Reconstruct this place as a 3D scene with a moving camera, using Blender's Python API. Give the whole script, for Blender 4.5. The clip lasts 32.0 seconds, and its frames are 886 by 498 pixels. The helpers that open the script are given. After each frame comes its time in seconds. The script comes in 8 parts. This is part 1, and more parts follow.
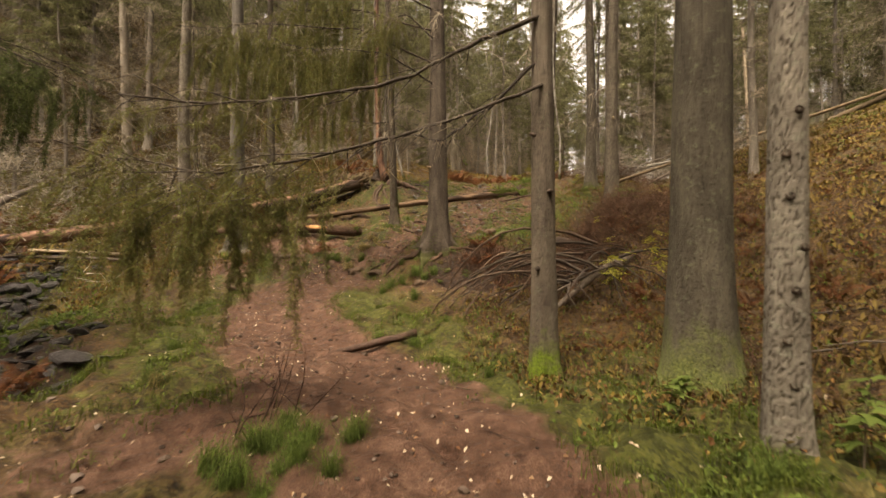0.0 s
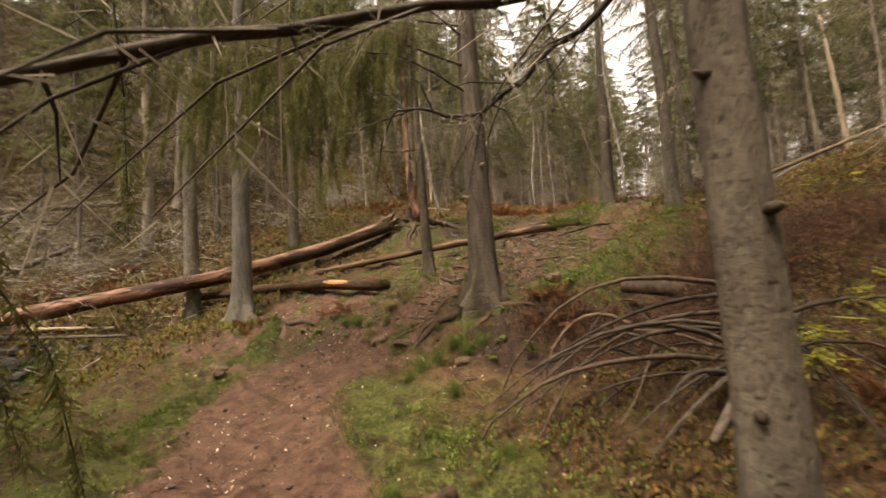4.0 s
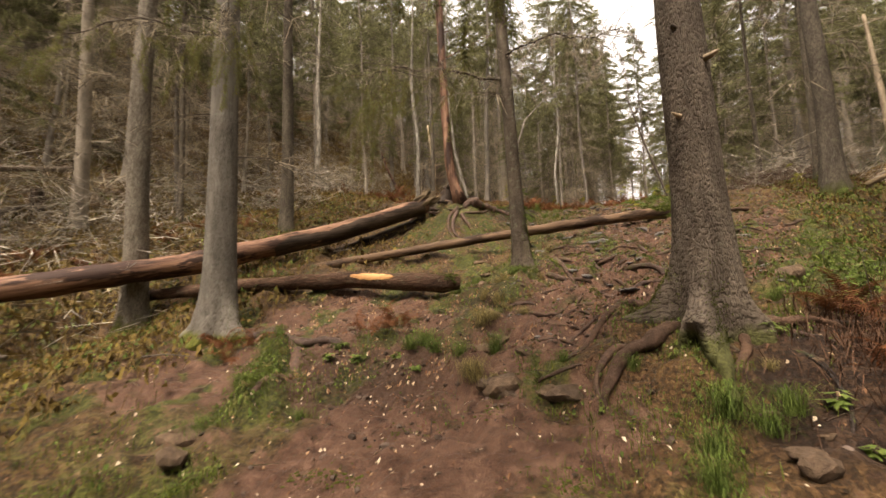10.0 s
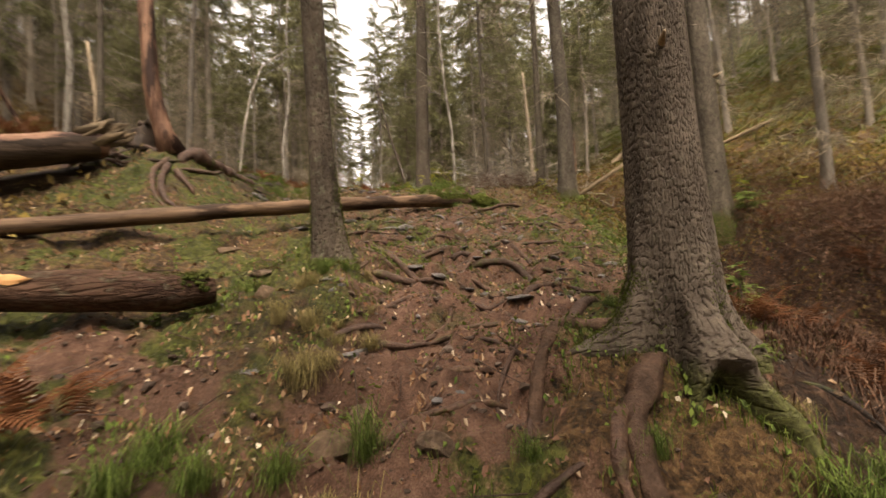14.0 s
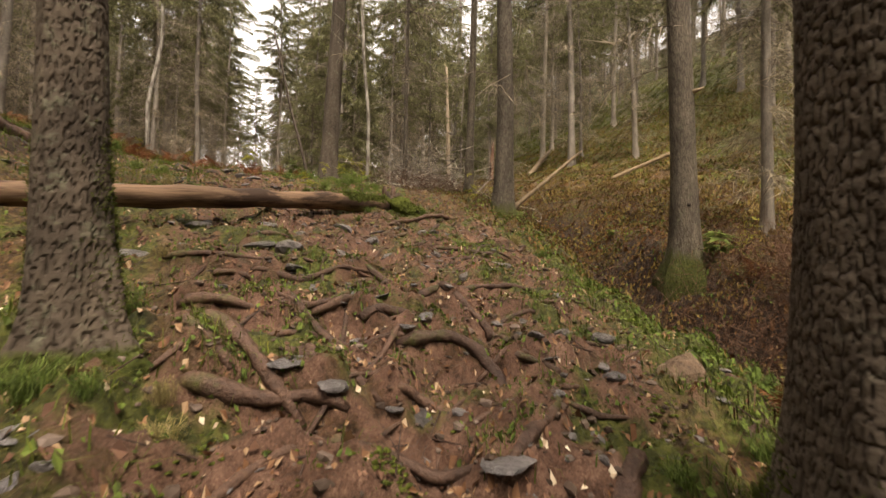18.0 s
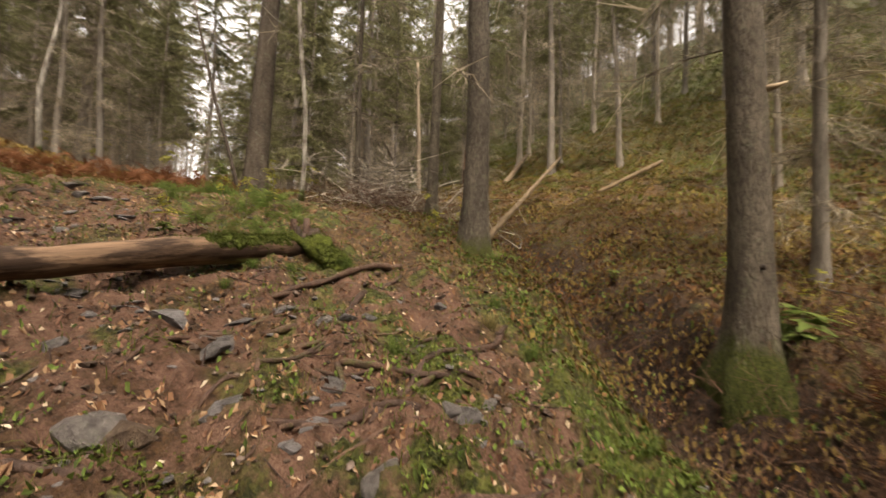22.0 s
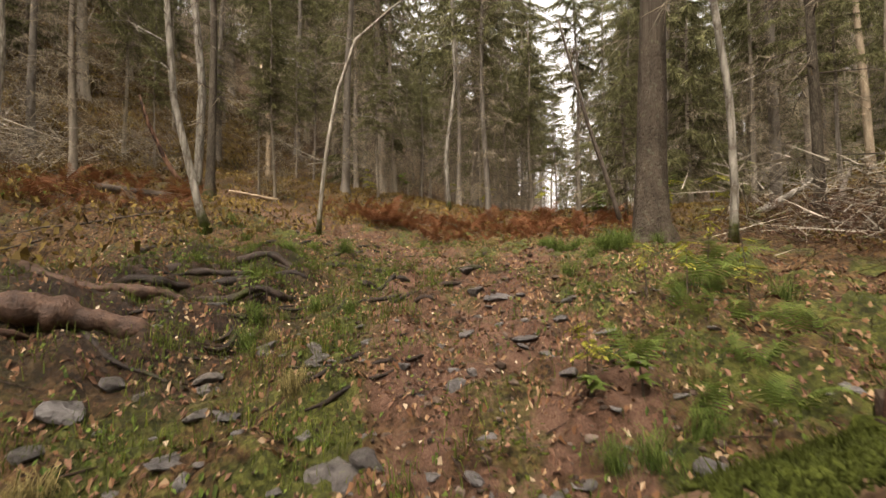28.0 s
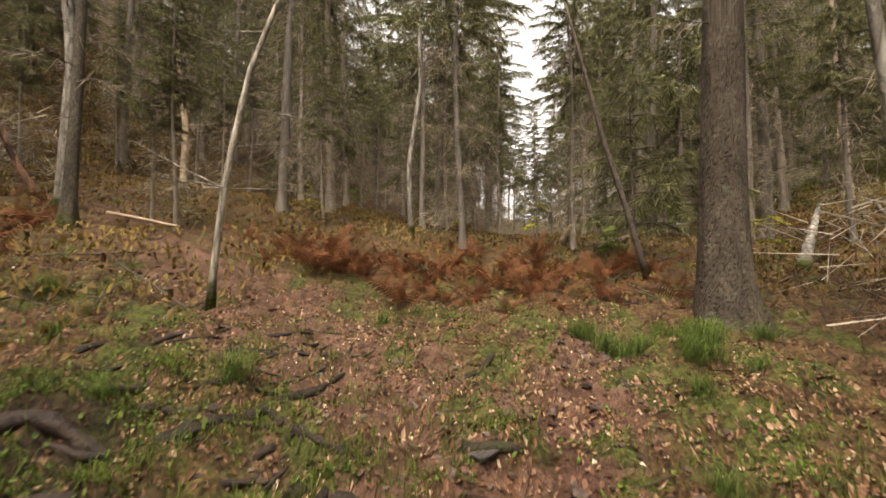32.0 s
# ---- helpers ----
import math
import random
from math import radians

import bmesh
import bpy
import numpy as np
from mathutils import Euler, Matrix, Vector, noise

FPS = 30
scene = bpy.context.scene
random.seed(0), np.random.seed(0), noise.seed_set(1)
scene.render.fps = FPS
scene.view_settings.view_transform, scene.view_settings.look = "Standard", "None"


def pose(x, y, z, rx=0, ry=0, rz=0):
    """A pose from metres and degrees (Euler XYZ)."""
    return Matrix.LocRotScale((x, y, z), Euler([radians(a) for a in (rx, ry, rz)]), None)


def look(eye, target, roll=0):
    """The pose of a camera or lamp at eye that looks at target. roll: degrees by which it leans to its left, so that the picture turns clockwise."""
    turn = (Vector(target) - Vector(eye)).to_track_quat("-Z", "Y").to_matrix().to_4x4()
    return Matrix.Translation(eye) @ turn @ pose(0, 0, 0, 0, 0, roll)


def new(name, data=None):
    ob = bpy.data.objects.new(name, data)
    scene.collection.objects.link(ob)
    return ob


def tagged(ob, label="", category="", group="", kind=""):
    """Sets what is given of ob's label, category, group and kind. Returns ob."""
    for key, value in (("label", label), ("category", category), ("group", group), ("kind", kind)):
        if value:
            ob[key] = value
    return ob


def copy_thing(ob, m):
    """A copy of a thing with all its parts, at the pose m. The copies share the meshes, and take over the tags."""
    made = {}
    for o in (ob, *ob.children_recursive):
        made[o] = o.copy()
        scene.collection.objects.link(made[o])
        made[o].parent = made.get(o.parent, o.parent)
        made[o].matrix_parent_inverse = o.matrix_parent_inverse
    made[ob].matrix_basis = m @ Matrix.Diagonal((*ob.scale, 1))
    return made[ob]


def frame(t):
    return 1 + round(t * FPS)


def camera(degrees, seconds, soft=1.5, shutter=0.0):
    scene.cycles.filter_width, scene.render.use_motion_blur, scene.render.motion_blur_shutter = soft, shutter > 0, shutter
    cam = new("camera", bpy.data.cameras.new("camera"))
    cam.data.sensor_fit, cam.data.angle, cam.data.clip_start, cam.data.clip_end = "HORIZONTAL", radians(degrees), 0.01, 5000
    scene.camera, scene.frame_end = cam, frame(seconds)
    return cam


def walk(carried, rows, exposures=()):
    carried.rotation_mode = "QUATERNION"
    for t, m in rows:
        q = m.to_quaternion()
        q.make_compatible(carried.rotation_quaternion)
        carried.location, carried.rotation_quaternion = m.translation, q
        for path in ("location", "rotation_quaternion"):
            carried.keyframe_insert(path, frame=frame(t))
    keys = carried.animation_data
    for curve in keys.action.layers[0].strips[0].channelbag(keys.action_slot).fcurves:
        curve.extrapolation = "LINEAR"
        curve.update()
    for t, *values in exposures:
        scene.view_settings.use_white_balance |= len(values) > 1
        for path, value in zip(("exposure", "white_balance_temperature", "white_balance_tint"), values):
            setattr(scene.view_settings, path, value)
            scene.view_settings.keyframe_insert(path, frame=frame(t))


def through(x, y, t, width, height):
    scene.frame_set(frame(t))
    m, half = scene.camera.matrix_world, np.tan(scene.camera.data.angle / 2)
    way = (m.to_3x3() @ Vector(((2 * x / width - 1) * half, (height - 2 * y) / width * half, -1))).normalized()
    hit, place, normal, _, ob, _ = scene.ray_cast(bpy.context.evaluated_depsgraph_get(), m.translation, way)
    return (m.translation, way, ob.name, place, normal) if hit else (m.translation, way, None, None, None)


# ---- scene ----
cam = camera(93.91, 32.0, 1.5, 0.5)
PATH = [
    (0, (0.000, 0.000, 1.400), (-0.203, 3.995, 1.394), 0.24),
    (0.5, (0.046, 0.386, 1.450), (-0.241, 4.376, 1.485), 0.64),
    (1, (0.086, 0.733, 1.495), (-0.194, 4.716, 1.745), -0.94),
    (1.5, (0.124, 1.043, 1.526), (-0.228, 5.023, 1.725), -1.22),
    (2, (0.138, 1.330, 1.550), (-0.120, 5.321, 1.609), -0.05),
    (2.5, (0.130, 1.621, 1.575), (0.003, 5.617, 1.706), -0.54),
    (4.5, (-0.309, 2.827, 1.784), (-1.363, 6.663, 2.193), -3.10),
    (5, (-0.515, 3.102, 1.785), (-2.190, 6.722, 2.085), 0.20),
    (5.5, (-0.766, 3.355, 1.778), (-2.578, 6.915, 1.994), -0.97),
    (6, (-1.083, 3.601, 1.766), (-3.232, 6.974, 1.820), -1.04),
    (6.5, (-1.385, 3.840, 1.742), (-3.857, 6.982, 1.863), -1.42),
    (7, (-1.625, 4.063, 1.707), (-4.093, 7.203, 1.929), -1.25),
    (7.5, (-1.847, 4.300, 1.663), (-3.937, 7.699, 1.939), -1.88),
    (8, (-2.039, 4.573, 1.634), (-3.714, 8.183, 2.039), -3.85),
    (8.5, (-2.214, 4.870, 1.623), (-3.596, 8.606, 1.982), -1.76),
    (9, (-2.416, 5.176, 1.630), (-3.241, 9.080, 1.909), -1.40),
    (9.5, (-2.594, 5.491, 1.656), (-3.028, 9.461, 1.889), -1.33),
    (10, (-2.770, 5.861, 1.690), (-3.102, 9.821, 2.143), -1.61),
    (10.5, (-2.966, 6.192, 1.708), (-2.745, 10.159, 2.169), -1.32),
    (11, (-3.142, 6.518, 1.715), (-2.567, 10.459, 2.091), -1.40),
    (11.5, (-3.288, 6.880, 1.724), (-2.622, 10.807, 2.087), -4.09),
    (12, (-3.401, 7.238, 1.746), (-2.382, 11.093, 2.065), -2.45),
    (12.5, (-3.491, 7.597, 1.780), (-2.088, 11.332, 2.072), -1.49),
    (13, (-3.486, 7.961, 1.821), (-1.905, 11.622, 2.127), -3.67),
    (13.5, (-3.448, 8.287, 1.870), (-1.696, 11.875, 2.123), -2.28),
    (14, (-3.461, 8.584, 1.920), (-1.150, 11.840, 2.169), -2.68),
    (14.5, (-3.473, 8.843, 1.967), (-0.922, 11.918, 2.141), -0.99),
    (16.5, (-2.952, 9.644, 2.180), (0.008, 12.328, 2.354), 0.52),
    (17, (-2.707, 9.814, 2.281), (0.224, 12.535, 2.344), 2.14),
    (17.5, (-2.520, 9.973, 2.371), (0.414, 12.683, 2.592), 0.33),
    (18, (-2.366, 10.158, 2.454), (0.632, 12.800, 2.631), 1.26),
    (18.5, (-2.213, 10.321, 2.539), (0.757, 12.977, 2.893), 1.65),
    (19, (-1.984, 10.498, 2.652), (1.037, 13.118, 2.745), 0.83),
    (19.5, (-1.810, 10.696, 2.772), (1.350, 13.143, 2.947), -0.88),
    (20, (-1.644, 10.901, 2.906), (1.762, 13.000, 2.949), 0.68),
    (20.5, (-1.433, 11.027, 3.010), (1.961, 13.135, 3.186), -0.08),
    (21, (-1.094, 11.125, 3.110), (2.224, 13.346, 3.352), 0.67),
    (21.5, (-0.778, 11.207, 3.184), (2.554, 13.412, 3.363), 0.89),
    (22, (-0.522, 11.308, 3.258), (2.632, 13.762, 3.440), 1.81),
    (22.5, (-0.311, 11.402, 3.308), (2.495, 14.244, 3.519), 0.59),
    (23, (-0.073, 11.534, 3.358), (2.403, 14.673, 3.459), 0.52),
    (23.5, (0.061, 11.740, 3.402), (2.277, 15.065, 3.598), 1.41),
    (24, (0.172, 11.968, 3.450), (2.098, 15.470, 3.597), 0.26),
    (24.5, (0.284, 12.199, 3.500), (1.557, 15.988, 3.662), 0.52),
    (25, (0.302, 12.450, 3.596), (0.786, 16.420, 3.532), 0.98),
    (25.5, (0.204, 12.716, 3.699), (0.834, 16.661, 3.510), -1.02),
    (26, (0.097, 12.948, 3.803), (0.934, 16.859, 3.883), 2.07),
    (26.5, (0.077, 13.129, 3.887), (0.635, 17.087, 4.025), 1.82),
    (28.5, (-0.052, 13.992, 4.364), (0.341, 17.968, 4.536), -0.51),
    (29, (0.020, 14.300, 4.484), (0.370, 18.279, 4.686), 1.23),
    (29.5, (0.061, 14.624, 4.597), (0.308, 18.615, 4.706), 0.94),
    (30, (0.084, 14.946, 4.723), (0.236, 18.940, 4.899), 0.66),
    (30.5, (0.111, 15.275, 4.848), (0.035, 19.265, 5.120), -0.24),
    (31, (0.107, 15.581, 4.950), (0.280, 19.553, 5.393), -2.51),
    (31.5, (0.032, 15.907, 5.042), (0.646, 19.858, 5.173), -0.80),
    (32, (0.005, 16.212, 5.136), (0.846, 20.117, 5.340), -0.03),
]
walk(cam, [(t, look(eye, target, roll)) for t, eye, target, roll in PATH], [(0.0, 2.16, 8500, 14), (2.0, 1.98, 8400, 14), (5.0, 2.22, 7900, 14), (8.0, 2.26, 7800, 15), (13.0, 2.12, 7800, 15), (20.0, 2.10, 7700, 14), (32.0, 2.04, 7400, 13)])

# ---- light ----
world = bpy.data.worlds.new("overcast")
scene.world = world
world.use_nodes = True
wn = world.node_tree.nodes
wl = world.node_tree.links
sky = wn.new("ShaderNodeTexSky")
sky.sky_type, sky.sun_disc = "NISHITA", False
sky.sun_elevation, sky.sun_rotation = radians(65), radians(210)
sky.dust_density, sky.air_density = 4.0, 1.0
pale = wn.new("ShaderNodeHueSaturation")
pale.inputs["Saturation"].default_value = 0.10
pale.inputs["Value"].default_value = 1.5
wl.new(sky.outputs[0], pale.inputs["Color"])
wl.new(pale.outputs[0], wn["Background"].inputs[0])
wn["Background"].inputs[1].default_value = 0.095
sun = new("sun", bpy.data.lights.new("sun", "SUN"))
sun.data.energy, sun.data.angle, sun.data.color = 1.5, radians(26), (1.0, 0.96, 0.90)
sun.matrix_world = look((-7, -2, 30), (0, 10, 0))

# ---- materials ----


def ramp_of(nt, stops):
    r = nt.nodes.new("ShaderNodeValToRGB")
    r.color_ramp.interpolation = "LINEAR"
    while len(r.color_ramp.elements) < len(stops):
        r.color_ramp.elements.new(0.5)
    for e, (p, c) in zip(r.color_ramp.elements, stops):
        e.position, e.color = p, (*c, 1)
    return r


def noise_of(nt, vec, scale, detail=4, rough=0.6, stretch=None):
    if stretch:
        mp = nt.nodes.new("ShaderNodeMapping")
        mp.inputs["Scale"].default_value = stretch
        nt.links.new(vec, mp.inputs[0])
        vec = mp.outputs[0]
    n = nt.nodes.new("ShaderNodeTexNoise")
    n.inputs["Scale"].default_value, n.inputs["Detail"].default_value, n.inputs["Roughness"].default_value = scale, detail, rough
    nt.links.new(vec, n.inputs["Vector"])
    return n.outputs["Fac"]


def mix_of(nt, fac, a, b, kind="MIX"):
    m = nt.nodes.new("ShaderNodeMix")
    m.data_type, m.blend_type = "RGBA", kind
    for sock, v in ((m.inputs[0], fac), (m.inputs[6], a), (m.inputs[7], b)):
        if hasattr(v, "links"):
            nt.links.new(v, sock)
        elif isinstance(v, tuple):
            sock.default_value = (*v, 1)
        else:
            sock.default_value = v
    return m.outputs[2]


def math_of(nt, op, a, b=0.0, clamp=False):
    m = nt.nodes.new("ShaderNodeMath")
    m.operation, m.use_clamp = op, clamp
    for sock, v in ((m.inputs[0], a), (m.inputs[1], b)):
        if hasattr(v, "links"):
            nt.links.new(v, sock)
        else:
            sock.default_value = v
    return m.outputs[0]


def blank(name, rough=0.85):
    m = bpy.data.materials.new(name)
    m.use_nodes = True
    nt = m.node_tree
    b = nt.nodes["Principled BSDF"]
    b.inputs["Roughness"].default_value = rough
    b.inputs["Specular IOR Level"].default_value = 0.12
    tc = nt.nodes.new("ShaderNodeTexCoord")
    return m, nt, b, tc.outputs["Object"]


def bump_to(nt, b, hgt, strength, dist):
    n = nt.nodes.new("ShaderNodeBump")
    n.inputs["Strength"].default_value, n.inputs["Distance"].default_value = strength, dist
    nt.links.new(hgt, n.inputs["Height"])
    nt.links.new(n.outputs[0], b.inputs["Normal"])


def tint_random(nt, col, dark, light):
    """Varies a colour from object to object."""
    oi = nt.nodes.new("ShaderNodeObjectInfo")
    r = ramp_of(nt, [(0.0, dark), (1.0, light)])
    nt.links.new(oi.outputs["Random"], r.inputs[0])
    return mix_of(nt, 1.0, col, r.outputs[0], "MULTIPLY")


def tint_island(nt, col, stops):
    g = nt.nodes.new("ShaderNodeNewGeometry")
    r = ramp_of(nt, stops)
    nt.links.new(g.outputs["Random Per Island"], r.inputs[0])
    return mix_of(nt, 1.0, col, r.outputs[0], "MULTIPLY")


def rough_mat(name, dark, light, scale=8.0, bump=0.5, dist=0.01, rough=0.9, stretch=None, vary=True, fine=60.0):
    m, nt, b, vec = blank(name, rough)
    n1 = noise_of(nt, vec, scale, 6, 0.65, stretch)
    r = ramp_of(nt, [(0.3, dark), (0.7, light)])
    nt.links.new(n1, r.inputs[0])
    col = r.outputs[0]
    n2 = noise_of(nt, vec, fine, 3, 0.6, stretch)
    sp = ramp_of(nt, [(0.25, (0.55, 0.55, 0.55)), (0.75, (1.25, 1.25, 1.25))])
    nt.links.new(n2, sp.inputs[0])
    col = mix_of(nt, 0.8, col, sp.outputs[0], "MULTIPLY")
    if vary:
        col = tint_random(nt, col, (0.72, 0.72, 0.74), (1.2, 1.16, 1.1))
    nt.links.new(col, b.inputs["Base Color"])
    bump_to(nt, b, math_of(nt, "ADD", n1, math_of(nt, "MULTIPLY", n2, 0.4)), bump, dist)
    return m


def bark_mat(name, dark, light, moss_h=0.42, moss=(0.052, 0.068, 0.012), lichen=(0.15, 0.155, 0.105), plate=40.0, carved=False):
    """Scaly bark with lichen, and moss round the foot."""
    m, nt, b, vec = blank(name, 0.92)
    mp = nt.nodes.new("ShaderNodeMapping")
    mp.inputs["Scale"].default_value = (1, 1, 0.20)
    nt.links.new(vec, mp.inputs[0])
    warp = noise_of(nt, mp.outputs[0], 9, 3)
    wv = nt.nodes.new("ShaderNodeVectorMath")
    wv.operation = "SCALE"
    nt.links.new(mp.outputs[0], wv.inputs[0])
    wv.inputs["Scale"].default_value = 1.0
    ad = nt.nodes.new("ShaderNodeVectorMath")
    ad.operation = "ADD"
    nt.links.new(wv.outputs[0], ad.inputs[0])
    sc = math_of(nt, "ADD", math_of(nt, "MULTIPLY", warp, 0.12), math_of(nt, "MULTIPLY", noise_of(nt, vec, 38, 3, 0.6), 0.035))
    nt.links.new(sc, ad.inputs[1])
    v = nt.nodes.new("ShaderNodeTexVoronoi")
    v.feature = "DISTANCE_TO_EDGE"
    v.inputs["Scale"].default_value = plate
    nt.links.new(ad.outputs[0], v.inputs["Vector"])
    gap = v.outputs["Distance"]
    if carved:
        at = nt.nodes.new("ShaderNodeAttribute")
        at.attribute_name = "plate"
        gap = math_of(nt, "MULTIPLY", at.outputs["Fac"], 0.3)
    crack = ramp_of(nt, [(0.0, (0.40, 0.36, 0.33)), (0.10, (0.78, 0.77, 0.76)), (0.3, (1.15, 1.15, 1.15))])
    nt.links.new(gap, crack.inputs[0])
    n1 = noise_of(nt, vec, 5, 6, 0.7, (1, 1, 0.3))
    base = ramp_of(nt, [(0.3, dark), (0.68, light)])
    nt.links.new(n1, base.inputs[0])
    col = mix_of(nt, 0.9, base.outputs[0], crack.outputs[0], "MULTIPLY")
    n3 = noise_of(nt, vec, 14, 5, 0.7)
    lm = ramp_of(nt, [(0.55, (0, 0, 0)), (0.72, (0.55, 0.55, 0.55))])
    nt.links.new(n3, lm.inputs[0])
    col = mix_of(nt, lm.outputs[0], col, lichen)
    col = tint_random(nt, col, (0.75, 0.74, 0.74), (1.15, 1.12, 1.06))
    sep = nt.nodes.new("ShaderNodeSeparateXYZ")
    nt.links.new(vec, sep.inputs[0])
    n4 = noise_of(nt, vec, 4.5, 5, 0.7)
    hz = math_of(nt, "ADD", sep.outputs[2], math_of(nt, "MULTIPLY", math_of(nt, "SUBTRACT", n4, 0.5), 2.6 * abs(moss_h)))
    mm = nt.nodes.new("ShaderNodeMapRange")
    mm.inputs["From Min"].default_value, mm.inputs["From Max"].default_value = moss_h, moss_h - 0.75 * abs(moss_h)
    nt.links.new(hz, mm.inputs["Value"])
    n5 = noise_of(nt, vec, 45, 3)
    mc = ramp_of(nt, [(0.3, (moss[0] * 0.5, moss[1] * 0.5, moss[2] * 0.6)), (0.75, (moss[0] * 1.7, moss[1] * 1.6, moss[2] * 1.4))])
    nt.links.new(n5, mc.inputs[0])
    col = mix_of(nt, mm.outputs[0], col, mc.outputs[0])
    nt.links.new(col, b.inputs["Base Color"])
    h = math_of(nt, "ADD", math_of(nt, "MINIMUM", gap, 0.22), math_of(nt, "MULTIPLY", math_of(nt, "ADD", n3, n5), 0.12 if not carved else 0.2))
    bump_to(nt, b, h, 0.9, 0.035)
    return m


def leaf_mat(name, dark, light, stops, through=0.25, scale=3.0):
    """Thin foliage that lets a little light through."""
    m, nt, b, vec = blank(name, 0.7)
    n1 = noise_of(nt, vec, scale, 4)
    r = ramp_of(nt, [(0.3, dark), (0.7, light)])
    nt.links.new(n1, r.inputs[0])
    col = tint_island(nt, r.outputs[0], stops)
    nt.links.new(col, b.inputs["Base Color"])
    tr = nt.nodes.new("ShaderNodeBsdfTranslucent")
    nt.links.new(col, tr.inputs[0])
    mx = nt.nodes.new("ShaderNodeMixShader")
    mx.inputs[0].default_value = through
    nt.links.new(b.outputs[0], mx.inputs[1])
    nt.links.new(tr.outputs[0], mx.inputs[2])
    nt.links.new(mx.outputs[0], nt.nodes["Material Output"].inputs[0])
    return m


def ground_mat():
    m, nt, b, vec = blank("forest_ground", 0.9)

    def attr(nm):
        a = nt.nodes.new("ShaderNodeAttribute")
        a.attribute_name = nm
        return a.outputs["Fac"]
    n_big, n_mid, n_fine = noise_of(nt, vec, 0.8, 4), noise_of(nt, vec, 5.5, 6, 0.75), noise_of(nt, vec, 48, 5, 0.75)
    v = nt.nodes.new("ShaderNodeTexVoronoi")
    v.inputs["Scale"].default_value = 34
    nt.links.new(vec, v.inputs["Vector"])
    crumb = v.outputs["Color"]
    sp = nt.nodes.new("ShaderNodeSeparateColor")
    nt.links.new(crumb, sp.inputs[0])
    bits = sp.outputs[0]
    key = math_of(nt, "ADD", math_of(nt, "ADD", math_of(nt, "MULTIPLY", n_mid, 0.45), math_of(nt, "MULTIPLY", n_fine, 0.4)), math_of(nt, "MULTIPLY", bits, 0.15))
    soil = ramp_of(nt, [(0.36, (0.010, 0.005, 0.003)), (0.45, (0.054, 0.026, 0.016)), (0.55, (0.112, 0.061, 0.040)), (0.66, (0.220, 0.138, 0.098))])
    litter = ramp_of(nt, [(0.37, (0.010, 0.006, 0.003)), (0.47, (0.046, 0.025, 0.011)), (0.57, (0.098, 0.055, 0.023)), (0.69, (0.19, 0.125, 0.060))])
    moss = ramp_of(nt, [(0.36, (0.012, 0.014, 0.004)), (0.47, (0.034, 0.037, 0.008)), (0.58, (0.076, 0.078, 0.017)), (0.70, (0.14, 0.13, 0.045))])
    for rmp in (litter, moss):
        nt.links.new(key, rmp.inputs[0])
    trodden = math_of(nt, "ADD", math_of(nt, "ADD", math_of(nt, "MULTIPLY", n_mid, 0.5), math_of(nt, "MULTIPLY", noise_of(nt, vec, 95, 4, 0.8), 0.42)), math_of(nt, "MULTIPLY", n_big, 0.08))
    nt.links.new(trodden, soil.inputs[0])

    def edge(a, amount):
        s = math_of(nt, "ADD", a, math_of(nt, "MULTIPLY", math_of(nt, "SUBTRACT", math_of(nt, "ADD", math_of(nt, "MULTIPLY", n_mid, 0.7), math_of(nt, "MULTIPLY", n_big, 0.3)), 0.5), amount))
        r = ramp_of(nt, [(0.36, (0, 0, 0)), (0.62, (1, 1, 1))])
        nt.links.new(s, r.inputs[0])
        return r.outputs[0]
    col = mix_of(nt, edge(attr("green"), 2.4), litter.outputs[0], moss.outputs[0])
    col = mix_of(nt, edge(attr("soil"), 2.2), col, soil.outputs[0])
    # very dark brown for mud and humus, and for tree shade painted in
    mud_shade = ramp_of(nt, [(0.36, (0.008, 0.005, 0.003)), (0.48, (0.019, 0.010, 0.006)), (0.58, (0.044, 0.024, 0.013)), (0.70, (0.088, 0.052, 0.030))])
    nt.links.new(key, mud_shade.inputs[0])
    col = mix_of(nt, edge(attr("mud_shade"), 1.2), col, mud_shade.outputs[0])
    nt.links.new(col, b.inputs["Base Color"])
    wet = ramp_of(nt, [(0.38, (0.42, 0.42, 0.42)), (0.62, (0.85, 0.85, 0.85))])
    nt.links.new(n_mid, wet.inputs[0])
    nt.links.new(wet.outputs[0], b.inputs["Roughness"])
    b.inputs["Specular IOR Level"].default_value = 0.16
    bump_to(nt, b, key, 1.0, 0.06)
    return m


